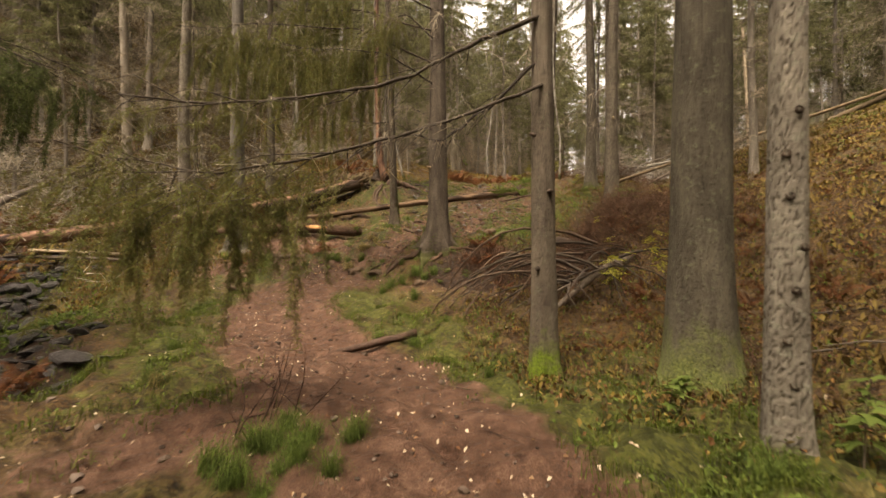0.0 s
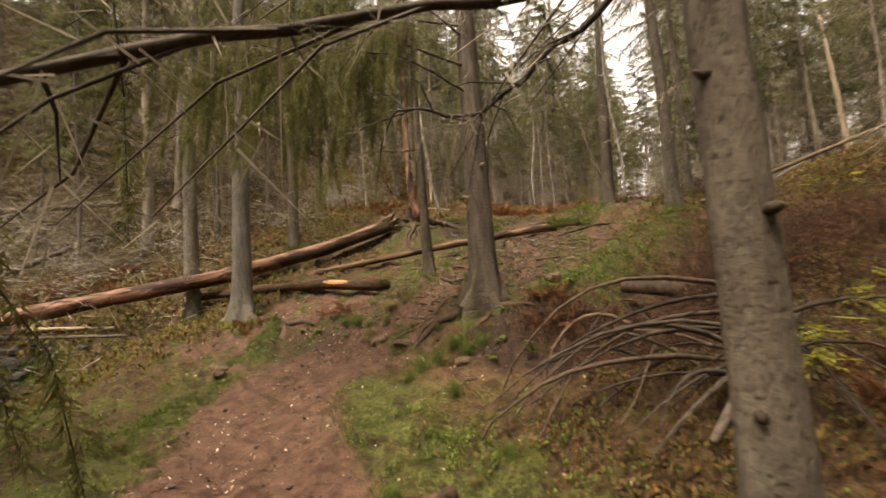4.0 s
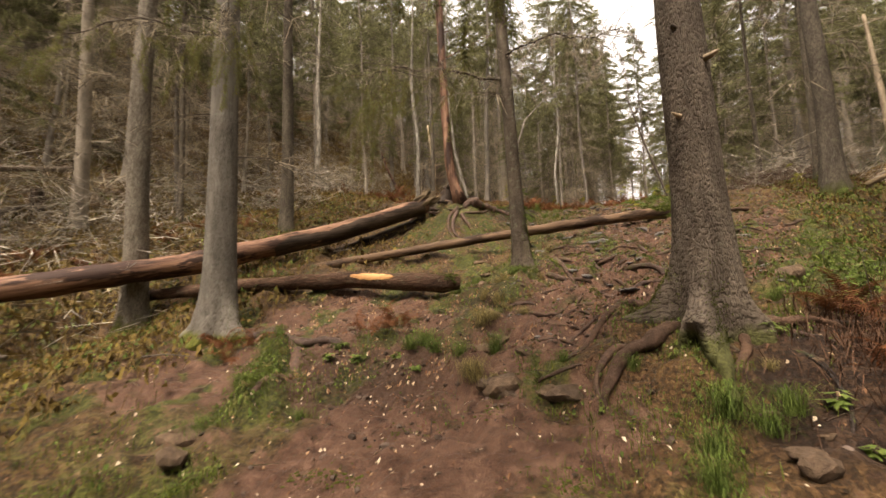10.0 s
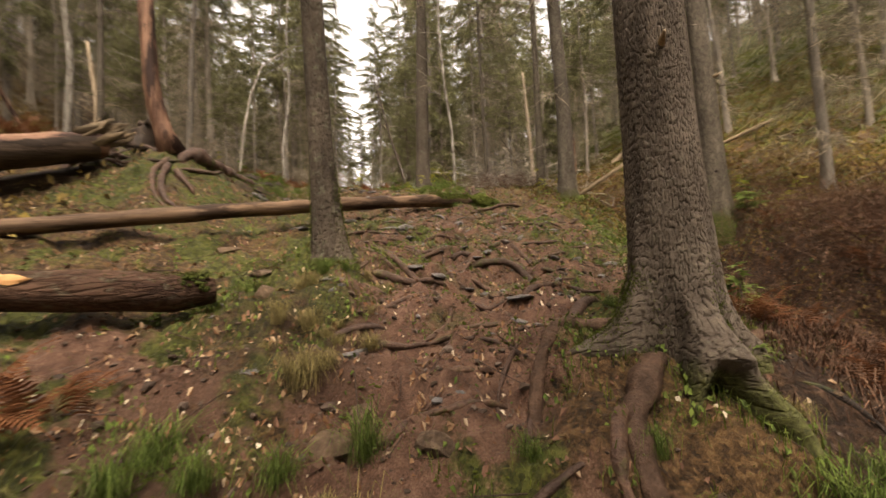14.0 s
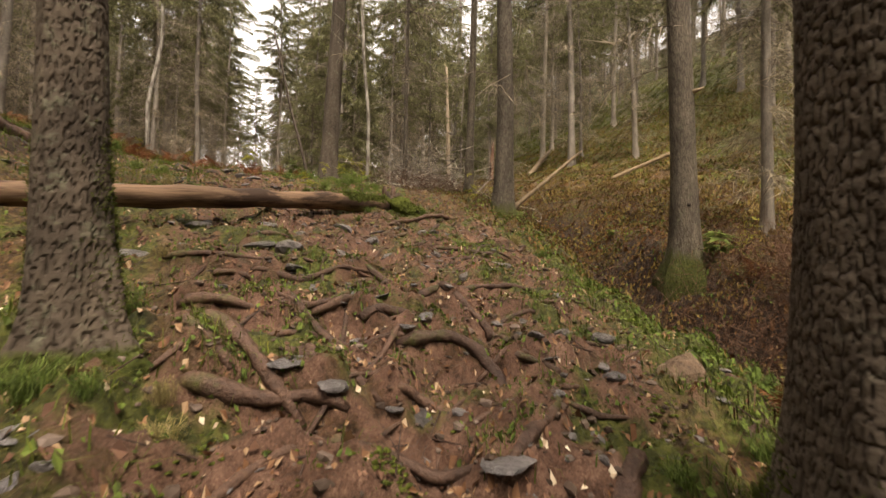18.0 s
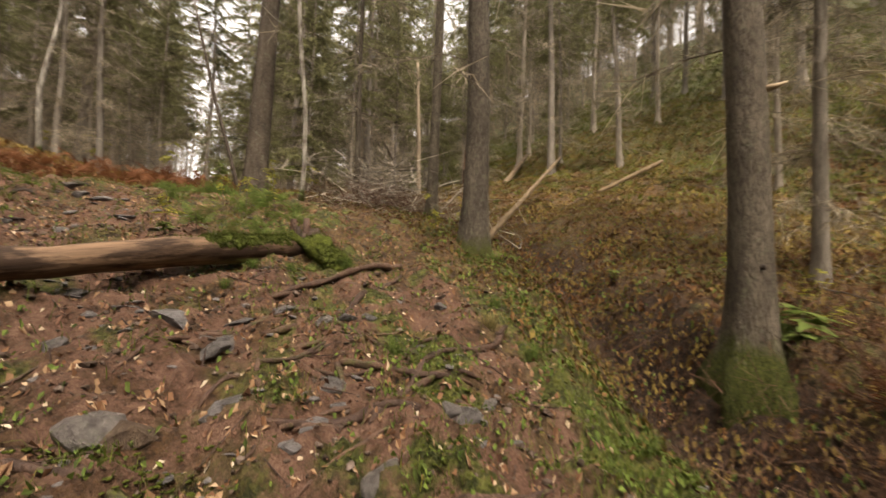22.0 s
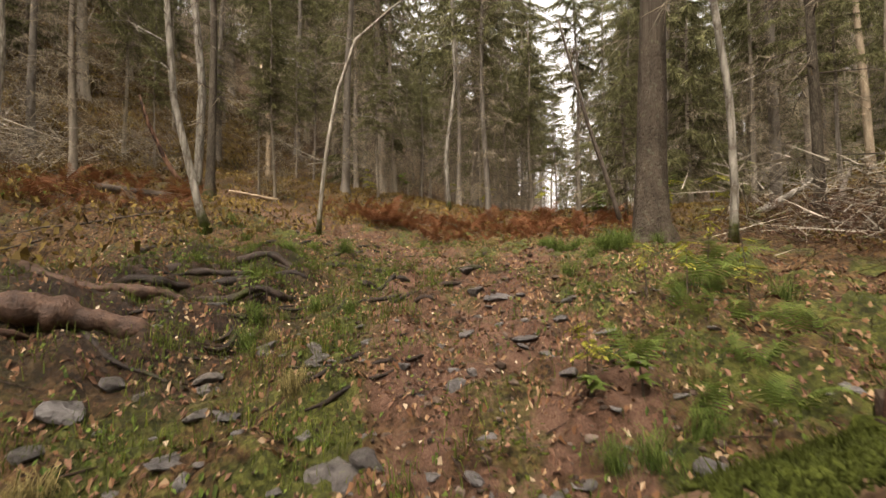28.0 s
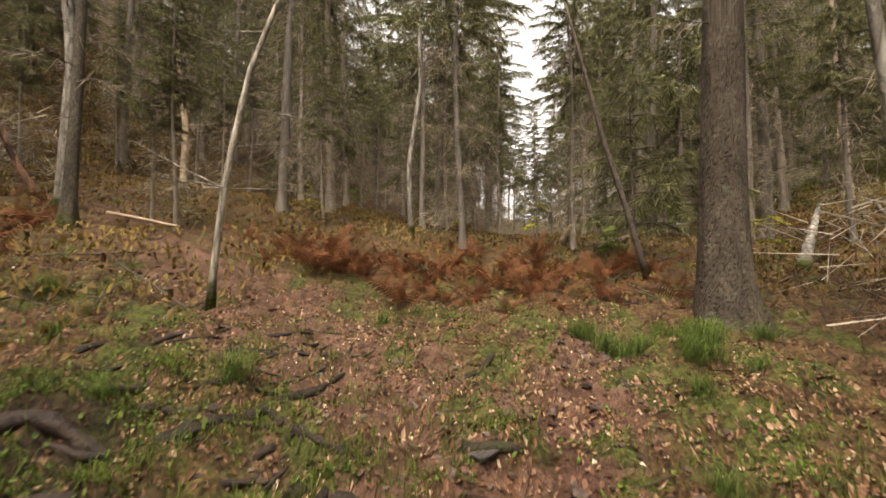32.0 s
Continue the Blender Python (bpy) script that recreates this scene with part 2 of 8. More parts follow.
GREY3 = [(0.0, (0.32, 0.32, 0.32)), (0.5, (0.92, 0.92, 0.92)), (1.0, (1.55, 1.55, 1.5))]
M_GROUND = ground_mat()
M_BARK = bark_mat("spruce_bark", (0.056, 0.046, 0.036), (0.150, 0.128, 0.100), 0.28, (0.040, 0.046, 0.012))
M_BARK_PALE = bark_mat("pale_lichen_bark", (0.085, 0.072, 0.058), (0.22, 0.195, 0.160), 0.30, (0.075, 0.082, 0.018), (0.22, 0.22, 0.17), 34.0)
CARVED = {
    "old": bark_mat("old_plated_bark", (0.038, 0.029, 0.022), (0.122, 0.100, 0.080), -0.12, (0.050, 0.052, 0.020), (0.120, 0.112, 0.088), 40, True),
    "dark": bark_mat("dark_plated_bark", (0.026, 0.020, 0.016), (0.085, 0.068, 0.052), 0.04, (0.040, 0.048, 0.012), (0.13, 0.14, 0.10), 40, True),
    "pale": bark_mat("pale_plated_bark", (0.078, 0.068, 0.056), (0.195, 0.176, 0.148), 0.14, (0.075, 0.082, 0.018), (0.23, 0.235, 0.19), 40, True),
    "green": bark_mat("green_footed_plated_bark", (0.036, 0.030, 0.023), (0.102, 0.090, 0.067), 0.75, (0.085, 0.100, 0.034), (0.17, 0.18, 0.12), 40, True),
    "mossy": bark_mat("mossy_plated_bark", (0.056, 0.044, 0.034), (0.145, 0.120, 0.092), 0.52, (0.085, 0.125, 0.016), (0.15, 0.155, 0.105), 40, True),
}
# paler than the near bark: distance haze is put into the colour
M_BARK_HAZED = rough_mat("hazed_bark", (0.115, 0.098, 0.078), (0.260, 0.228, 0.188), 6, 0.6, 0.02, 0.95, (1, 1, 0.25))
M_BIRCH = bark_mat("grey_birch_bark", (0.085, 0.074, 0.06), (0.36, 0.335, 0.29), 0.5, (0.05, 0.06, 0.015), (0.36, 0.36, 0.31), 9.0)
M_DEADWOOD = rough_mat("dead_twig_bark", (0.055, 0.043, 0.033), (0.150, 0.120, 0.094), 12, 0.4, 0.006)
M_PALE = rough_mat("bare_pale_wood", (0.21, 0.155, 0.10), (0.42, 0.34, 0.24), 10, 0.35, 0.006, 0.8, (1, 1, 0.15))
M_NEEDLE = leaf_mat("spruce_needles", (0.096, 0.097, 0.046), (0.200, 0.192, 0.094), GREY3, 0.55)
M_NEEDLE_DRY = leaf_mat("dry_spruce_twigs", (0.165, 0.134, 0.096), (0.320, 0.270, 0.198), GREY3, 0.4)
M_ROCK = rough_mat("slate_rock", (0.034, 0.029, 0.027), (0.145, 0.130, 0.122), 7, 1.0, 0.03, 0.45)
M_ROCK.node_tree.nodes["Principled BSDF"].inputs["Specular IOR Level"].default_value = 0.35
M_ROCKBROWN = rough_mat("earthy_boulder", (0.050, 0.032, 0.021), (0.165, 0.115, 0.078), 6, 1.0, 0.03, 0.7)
def root_mat(name, dark, light):
    """Worn wet root bark with moss in patches."""
    m = rough_mat(name, dark, light, 11, 1.0, 0.025, 0.6)
    nt = m.node_tree
    b = nt.nodes["Principled BSDF"]
    b.inputs["Specular IOR Level"].default_value = 0.2
    base = b.inputs["Base Color"].links[0].from_socket
    tc = nt.nodes.new("ShaderNodeTexCoord")
    n1, n2 = noise_of(nt, tc.outputs["Object"], 3.2, 5, 0.7), noise_of(nt, tc.outputs["Object"], 60, 3)
    r = ramp_of(nt, [(0.57, (0, 0, 0)), (0.68, (0.8, 0.8, 0.8))])
    nt.links.new(n1, r.inputs[0])
    g = ramp_of(nt, [(0.3, (0.014, 0.020, 0.003)), (0.7, (0.060, 0.072, 0.010))])
    nt.links.new(n2, g.inputs[0])
    nt.links.new(mix_of(nt, r.outputs[0], base, g.outputs[0]), b.inputs["Base Color"])
    return m


M_ROOT = root_mat("worn_root_bark", (0.024, 0.013, 0.009), (0.098, 0.056, 0.038))
M_MOSS_BRIGHT = rough_mat("bright_log_moss", (0.026, 0.034, 0.006), (0.090, 0.108, 0.020), 22, 1.0, 0.03, 1.0, None, True, 90)
M_MOSS = rough_mat("cushion_moss", (0.024, 0.033, 0.006), (0.090, 0.104, 0.018), 22, 1.0, 0.03, 1.0, None, True, 90)
M_RUST = leaf_mat("rusty_bracken", (0.072, 0.026, 0.011), (0.160, 0.064, 0.027), [(0.0, (0.45, 0.45, 0.45)), (0.5, (0.9, 0.9, 0.9)), (0.85, (1.15, 1.2, 1.1)), (1.0, (1.2, 1.7, 1.2))], 0.3, 5)
M_GRASS = leaf_mat("grass_blades", (0.040, 0.062, 0.012), (0.110, 0.135, 0.030), [(0.0, (0.55, 0.55, 0.5)), (0.8, (1.1, 1.1, 1.0)), (1.0, (1.8, 1.5, 1.1))], 0.3, 0.7)
M_LEAFGREEN = leaf_mat("fresh_leaves", (0.055, 0.085, 0.020), (0.130, 0.165, 0.038), GREY3, 0.4, 6)
M_LEAFYELLOW = leaf_mat("yellow_leaves", (0.15, 0.155, 0.028), (0.28, 0.255, 0.045), GREY3, 0.4, 6)
M_FALLEN = leaf_mat("fallen_leaves", (0.20, 0.145, 0.10), (0.33, 0.26, 0.19), [(0.0, (0.30, 0.18, 0.13)), (0.45, (0.55, 0.36, 0.25)), (0.85, (0.85, 0.72, 0.58)), (1.0, (1.3, 1.25, 1.15))], 0.1, 2)
M_PALELEAF = leaf_mat("pale_leaves", (0.34, 0.28, 0.21), (0.52, 0.46, 0.37), [(0.0, (0.6, 0.5, 0.42)), (0.5, (0.9, 0.82, 0.74)), (1.0, (1.15, 1.15, 1.1))], 0.1, 2)
M_LEAFBROWN = leaf_mat("rotting_leaves", (0.075, 0.036, 0.022), (0.190, 0.112, 0.078), [(0.0, (0.35, 0.3, 0.28)), (0.6, (0.8, 0.75, 0.7)), (1.0, (1.4, 1.35, 1.3))], 0.15, 6)
M_WETROCK = rough_mat("wet_slate", (0.016, 0.015, 0.016), (0.062, 0.056, 0.054), 6, 1.0, 0.03, 0.3)

# ---- mesh helpers ----
RNG = np.random.default_rng(7)


class Buf:
    """Gathers pieces of one mesh."""

    def __init__(self):
        self.v, self.f, self.n = [], [], 0

    def add(self, verts, faces):
        verts = np.asarray(verts, float)
        self.v.append(verts)
        self.f += [tuple(int(i) + self.n for i in q) for q in faces]
        self.n += len(verts)

    def tube(self, pts, radii, sides=8, cap=True, lump=0.0, rng=RNG, flat=1.0):
        pts, radii = np.asarray(pts, float), np.asarray(radii, float)
        n = len(pts)
        tang = np.gradient(pts, axis=0)
        tang /= np.linalg.norm(tang, axis=1)[:, None] + 1e-9
        ref = np.array((0, 0, 1.0)) if abs(tang[0][2]) < 0.9 else np.array((1.0, 0, 0))
        ang = np.arange(sides) / sides * 2 * np.pi
        rings = []
        for i in range(n):
            u = np.cross(ref, tang[i])
            u /= np.linalg.norm(u) + 1e-9
            w = np.cross(tang[i], u)
            r = radii[i] * (1 + lump * rng.uniform(-1, 1, sides))
            rings.append(pts[i] + (np.cos(ang) * r)[:, None] * u + flat * (np.sin(ang) * r)[:, None] * w)
        verts = np.concatenate(rings)
        faces = [(i * sides + k, i * sides + (k + 1) % sides, (i + 1) * sides + (k + 1) % sides, (i + 1) * sides + k)
                 for i in range(n - 1) for k in range(sides)]
        if cap:
            faces += [tuple(range(sides))[::-1], tuple((n - 1) * sides + k for k in range(sides))]
        self.add(verts, faces)

    def mesh(self, name, material, soft=True):
        me = bpy.data.meshes.new(name)
        me.from_pydata(np.concatenate(self.v) if self.v else [], [], self.f)
        me.materials.append(material)
        if soft:
            me.polygons.foreach_set("use_smooth", [True] * len(me.polygons))
        me.update()
        return me


def strips(name, verts, size, material, soft=False):
    """A mesh of many faces of one size (3 or 4 corners) from an array of corners."""
    verts = np.asarray(verts, np.float32).reshape(-1, 3)
    n, k = len(verts), len(verts) // size
    me = bpy.data.meshes.new(name)
    me.vertices.add(n)
    me.vertices.foreach_set("co", verts.ravel())
    me.loops.add(n)
    me.loops.foreach_set("vertex_index", np.arange(n, dtype=np.int32))
    me.polygons.add(k)
    me.polygons.foreach_set("loop_start", np.arange(0, n, size, dtype=np.int32))
    me.polygons.foreach_set("use_smooth", np.full(k, soft))
    me.materials.append(material)
    me.update(calc_edges=True)
    return me


def part(name, buf, material, parent=None, label="", soft=True):
    """Links a piece as one mesh object under a thing or a part."""
    me = buf.mesh(name, material, soft) if isinstance(buf, Buf) else buf
    ob = new(name, me)
    if parent is not None:
        ob.parent = parent
    if label:
        ob["label"] = label
    return ob


def thing(name, x, y, z, label, category, group="", turn=0.0):
    ob = new(name)
    ob.matrix_basis = pose(x, y, z, 0, 0, turn)
    ob.empty_display_size = 0.2
    return tagged(ob, label, category, group)

AXIS_A = (0.410, 0.912)     # up the valley
AXIS_B = (0.912, -0.410)    # across it, towards the mossy bank


def smooth(e0, e1, v):
    u = np.clip((v - e0) / (e1 - e0), 0.0, 1.0)
    return u * u * (3 - 2 * u)


BROOK = np.array(((-4.6, 3.9), (-6.1, 4.75), (-7.7, 5.45), (-8.3, 6.3), (-9.0, 7.4), (-10.4, 9.2), (-11.4, 10.6), (-14.0, 11.0)))


def brook(x, y):
    """Distance from the line of the brook."""
    d = np.full(np.shape(x), 1e9)
    for p, q in zip(BROOK, BROOK[1:]):
        e = q - p
        u = np.clip(((x - p[0]) * e[0] + (y - p[1]) * e[1]) / (e @ e), 0, 1)
        d = np.minimum(d, np.hypot(x - p[0] - u * e[0], y - p[1] - u * e[1]))
    return d


def ridge_line(y):
    return np.interp(y, (9.7, 10.2, 10.6, 11.0, 11.4), (-5.05, -5.12, -5.1, -5.25, -5.7))


def height(x, y):
    """Ground height, without the fine relief."""
    x, y = np.asarray(x, float), np.asarray(y, float)
    a, b = AXIS_A[0] * x + AXIS_A[1] * y, AXIS_B[0] * x + AXIS_B[1] * y
    z = np.interp(a, (-60, -8, 0, 2.5, 4.5, 6.5, 7.7, 8.8, 10, 11, 13, 14.5, 16.2, 18, 20, 22, 26, 40, 160),
                  (-6, -0.6, 0.0, 0.2, 0.03, 0.45, 0.68, 1.25, 1.75, 2.05, 2.8, 3.33, 3.95, 4.32, 4.6, 4.95, 5.8, 7.2, 22))
    bed = np.interp(a, (6, 9, 12, 14, 16), (-2.6, -2.2, -1.9, -0.8, 0.2))
    wide = np.interp(a, (9, 13, 16), (0.66, 0.66, 1.0))
    z = z + 0.28 * smooth(-1.7, -0.8, b) * smooth(8.5, 10, a) * (1 - smooth(13, 15, a))
    z = z - 0.80 * np.exp(-((b - bed) / wide) ** 2) * smooth(7.0, 9.0, a)           # ditch under the bank
    right = np.maximum(b - 1.3, 0)
    z = z + 0.27 * right + 0.36 * np.maximum(b - 11, 0) - 0.42 * np.maximum(b - 60, 0)
    left = np.maximum(-8.2 - b, 0)
    z = z + 0.20 * left * (0.55 + 0.45 * smooth(1, 9, a)) + 0.55 * np.maximum(-21 - b, 0) - 0.5 * np.maximum(-62 - b, 0)
    creek = b + 8.2 + 0.9 * np.maximum(a - 1.0, 0)
    z = z - 0.42 * np.exp(-(creek / 1.3) ** 2) * (1 - smooth(7, 12, a))            # creek bed
    z = z - 0.34 * np.exp(-(brook(x, y) / 0.75) ** 2)
    z = z + 0.75 * np.exp(-(((x + 3.3) / 1.3) ** 2 + ((y - 16.6) / 1.2) ** 2))     # bank under the torn root plate
    z = z + 0.22 * np.exp(-(((x + 0.75) / 0.8) ** 2 + ((y - 9.9) / 0.7) ** 2))     # root mound of the big spruce
    z = z + 0.28 * np.exp(-(((x + 2.15) / 0.55) ** 2 + ((y - 12.38) / 0.5) ** 2))    # clump under the leaning spruce
    z = z + 0.17 * np.exp(-((x - ridge_line(y)) / 0.22) ** 2) * smooth(9.6, 10.1, y) * (1 - smooth(11.0, 11.6, y))    # turfy ridge beside the pale spruce
    z = z - 0.50 * np.exp(-(((x + 9.0) / 1.7) ** 2 + ((y - 12.6) / 1.2) ** 2))       # hollow under the logs
    return z


TRACK = np.array(((0.4, -4), (0.2, 0), (-0.2, 2.4), (-1.5, 4.6), (-2.8, 6.2), (-3.7, 8.2), (-3.7, 9.8), (-2.6, 10.8), (-1.0, 11.5), (0.2, 12.6),
                  (0.7, 14), (0.6, 15.6), (0.6, 17), (0.5, 18.4), (-0.2, 20.2), (-1.2, 21.7), (-3.2, 24), (-6, 27.5)))


def off_track(x, y):
    d = np.full(np.shape(x), 1e9)
    for p, q in zip(TRACK, TRACK[1:]):
        e = q - p
        u = np.clip(((x - p[0]) * e[0] + (y - p[1]) * e[1]) / (e @ e), 0, 1)
        d = np.minimum(d, np.hypot(x - p[0] - u * e[0], y - p[1] - u * e[1]))
    return d


def crest_trail(x, y):
    """The trail over the crest beyond the log."""
    return np.exp(-((x - 0.35 - 0.6 * (y - 16.8)) / 0.6) ** 2) * smooth(15.6, 16.4, y) * (1 - smooth(19.6, 21, y))


def trail_edge(a):
    """Where the rise breaks off into the ditch, across the valley."""
    return np.interp(a, (9.5, 11, 12.5, 14), (-3.8, -3.3, -2.8, -2.4))


def turf_at(x, y):
    """The turfy ridge beside the pale spruce."""
    return np.exp(-((x - ridge_line(y) + 0.08) / 0.28) ** 2) * smooth(9.6, 10.0, y) * (1 - smooth(11.0, 11.6, y))


def film_at(x, y):
    """Thin moss creeping over the trodden rise and crest."""
    return smooth(0.05, 0.55, wobble(x, y, 1.1, 77)) * smooth(8.8, 10.2, y) * (0.55 + 0.45 * smooth(0.15, 0.8, off_track(x, y)))


def soil_at(x, y):
    """How bare and trodden the ground is."""
    d = off_track(x, y)
    s = (1 - smooth(0.5, 1.45, d)) * (1 - 0.42 * smooth(10.5, 12.0, y))
    a, b = AXIS_A[0] * x + AXIS_A[1] * y, AXIS_B[0] * x + AXIS_B[1] * y
    slope = smooth(9.2, 10.0, a) * (1 - smooth(13.6, 14.8, a)) * smooth(-7.6, -6.6, b) * (1 - smooth(-0.7, 0.25, b - trail_edge(a) + 0.25 * wobble(x, y, 0.9, 44)))   # rooty rise
    side = np.exp(-(((x + 2.0) / 0.9) ** 2 + ((y - 2.6) / 0.8) ** 2))               # side trail
    top = np.exp(-(((x - 0.3) / 1.7) ** 2 + ((y - 18.0) / 2.2) ** 2) ** 2)
    low = np.exp(-(((x + 4.6) / 1.8) ** 2 + ((y - 11.4) / 1.3) ** 2) ** 2)
    foot = np.exp(-(((x + 0.9) / 1.2) ** 2 + ((y - 8.2) / 0.9) ** 2))                # bare ground before the big spruce
    wide = np.exp(-(((x + 5.6) / 1.9) ** 2 + ((y - 10.5) / 0.9) ** 2))
    apron = np.exp(-(((x + 2.6) / 1.25) ** 2 + ((y - 9.2) / 0.95) ** 2) ** 2)         # trodden apron below the old spruce
    left = np.exp(-(((x + 5.3) / 1.1) ** 2 + ((y - 9.4) / 0.6) ** 2))
    crest = crest_trail(x, y)
    return np.clip(np.maximum.reduce([s, 0.75 * apron, 0.6 * left, 0.85 * crest, 0.3 * foot, 0.9 * wide, 0.62 * slope, 0.9 * side, 0.36 * top, 0.9 * low]) * (1 - 0.6 * film_at(x, y)) * (1 - 0.8 * turf_at(x, y)), 0, 1)


def mud_shade_at(x, y):
    """Wet black mud of the brook, rotting humus of the ditch, and dark patches, partly painted tree shade."""
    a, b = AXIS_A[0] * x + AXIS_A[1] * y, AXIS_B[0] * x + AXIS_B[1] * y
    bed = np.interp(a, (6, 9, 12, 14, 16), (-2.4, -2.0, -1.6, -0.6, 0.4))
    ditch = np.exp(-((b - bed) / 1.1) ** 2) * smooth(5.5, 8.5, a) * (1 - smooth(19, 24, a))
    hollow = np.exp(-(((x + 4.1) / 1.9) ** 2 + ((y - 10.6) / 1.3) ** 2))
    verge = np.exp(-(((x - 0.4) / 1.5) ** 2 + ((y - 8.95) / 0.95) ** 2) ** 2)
    # last two terms: tree shade by the leaning spruce and crest, over dark soil
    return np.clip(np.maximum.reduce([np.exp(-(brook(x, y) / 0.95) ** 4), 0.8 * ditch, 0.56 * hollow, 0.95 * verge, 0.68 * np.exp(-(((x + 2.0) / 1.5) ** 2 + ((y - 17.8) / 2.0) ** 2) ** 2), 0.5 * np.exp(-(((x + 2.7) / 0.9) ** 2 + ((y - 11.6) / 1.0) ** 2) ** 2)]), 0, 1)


def green_at(x, y):
    """How green the undergrowth is."""
    a, b = AXIS_A[0] * x + AXIS_A[1] * y, AXIS_B[0] * x + AXIS_B[1] * y
    g = 0.30 - 0.14 * smooth(12, 15, a) + 0.18 * np.exp(-(((x + 0.6) / 2.4) ** 2 + ((y - 12.6) / 2.2) ** 2))
    g = g + 0.30 * np.exp(-((off_track(x, y) - 1.4) / 0.8) ** 2) * (1 - 0.5 * smooth(9, 12, a)) * (1 - smooth(-3.4, -2.2, b) * smooth(6, 9, a))
    g = g + 0.4 * np.exp(-(((x - 2.0) / 1.6) ** 2 + ((y - 3.2) / 1.8) ** 2)) + 0.42 * smooth(7, 14, b) + 0.12 * smooth(12, 16, a) * np.exp(-((b + 6) / 3.5) ** 2)
    g = g + 0.4 * np.exp(-(((x + 9.5) / 2.0) ** 2 + ((y - 8.2) / 1.3) ** 2))
    g = g - 0.12 * smooth(9, 13, -b) + 0.35 * np.exp(-(((x + 3.3) / 1.2) ** 2 + ((y - 16.4) / 1.2) ** 2)) + 0.10 * np.exp(-(((x + 2.0) / 1.3) ** 2 + ((y - 17.6) / 1.5) ** 2))
    g = g + 0.2 * np.exp(-((b - trail_edge(a) - 0.25) / 0.5) ** 2) * smooth(9, 10, a) * (1 - smooth(15, 17, a)) + 0.12 * np.exp(-(((x - 0.3) / 2.4) ** 2 + ((y - 18.4) / 2.4) ** 2))
    g = g - 0.6 * np.exp(-(((x + 0.7) / 1.6) ** 2 + ((y - 9.4) / 1.2) ** 2) ** 2) + 0.4 * film_at(x, y) + 0.6 * turf_at(x, y)
    return np.clip(g, 0, 1)


STEPS_RISE_UPPER = ((((-1.40, 13.85), (-1.31, 13.66), (-1.11, 13.45), (-0.84, 13.52)), .03),
    (((-0.96, 13.35), (-0.57, 13.20), (-0.43, 13.04), (-0.01, 13.06)), .035),
    (((-0.72, 13.28), (-0.77, 12.77)), .025),
    (((-1.57, 12.90), (-1.36, 12.81), (-1.16, 12.63)), .04),
    (((-1.61, 12.72), (-1.54, 12.31), (-1.31, 12.49)), .035),
    (((-1.55, 12.21), (-1.31, 12.37), (-1.31, 11.99), (-1.24, 11.82)), .045),
    (((-0.29, 12.60), (0.19, 12.45), (0.79, 12.39), (1.34, 12.05)), .035),
    (((0.23, 12.59), (0.22, 12.20), (0.20, 11.94), (-0.10, 11.63), (-0.08, 11.44)), .035),
    (((-1.19, 13.18), (-1.07, 12.72), (-1.00, 12.63)), .03))
STEPS_RISE_LOWER = ((((-1.12, 12.43), (-1.23, 11.99), (-1.12, 11.86), (-1.05, 11.68)), .035),
    (((-1.73, 12.35), (-1.66, 12.21), (-1.60, 12.03)), .04),
    (((-1.78, 12.13), (-1.65, 12.00), (-1.38, 11.83), (-1.23, 11.70)), .05),
    (((-0.67, 12.01), (-0.56, 11.91), (-0.30, 11.72), (-0.25, 11.57), (-0.40, 11.39)), .05),
    (((-0.62, 12.42), (-0.34, 12.43), (-0.18, 12.28), (-0.16, 12.05)), .05),
    (((-0.88, 12.63), (-0.72, 12.58), (-0.35, 12.42)), .035),
    (((-0.99, 11.71), (-0.81, 11.65), (-0.78, 11.51)), .03),
    (((-0.70, 12.31), (-0.82, 12.00)), .022),
    (((-1.20, 13.43), (-0.97, 13.31)), .03),
    (((-0.16, 11.53), (-0.08, 11.33), (-0.07, 11.23)), .03),
    (((0.94, 12.88), (1.43, 12.89), (1.69, 12.71)), .03))
STEPS_CREST = ((((-2.80, 17.94), (-2.89, 18.34), (-2.22, 18.29), (-2.16, 18.85), (-1.73, 18.82), (-1.21, 18.74)), .085),
    (((-2.21, 18.16), (-1.81, 18.22), (-1.55, 18.34)), .05),
    (((-1.98, 18.01), (-1.77, 18.17), (-1.60, 18.27), (-1.35, 18.38), (-1.02, 18.26)), .06),
    (((-1.99, 17.90), (-1.57, 17.86), (-1.26, 17.83), (-1.09, 17.97), (-0.95, 18.17)), .055),
    (((-1.20, 18.70), (-0.93, 18.86), (-0.79, 18.93), (-0.58, 19.14), (-0.31, 19.53), (-0.03, 19.78)), .05),
    (((-0.59, 19.22), (-0.20, 18.81), (0.04, 18.44)), .035),
    (((-0.31, 18.46), (-0.08, 18.22), (0.05, 18.21)), .045),
    (((-0.47, 18.00), (-0.29, 18.07)), .04),
    (((-1.48, 18.99), (-1.37, 19.38), (-1.13, 19.36)), .04))
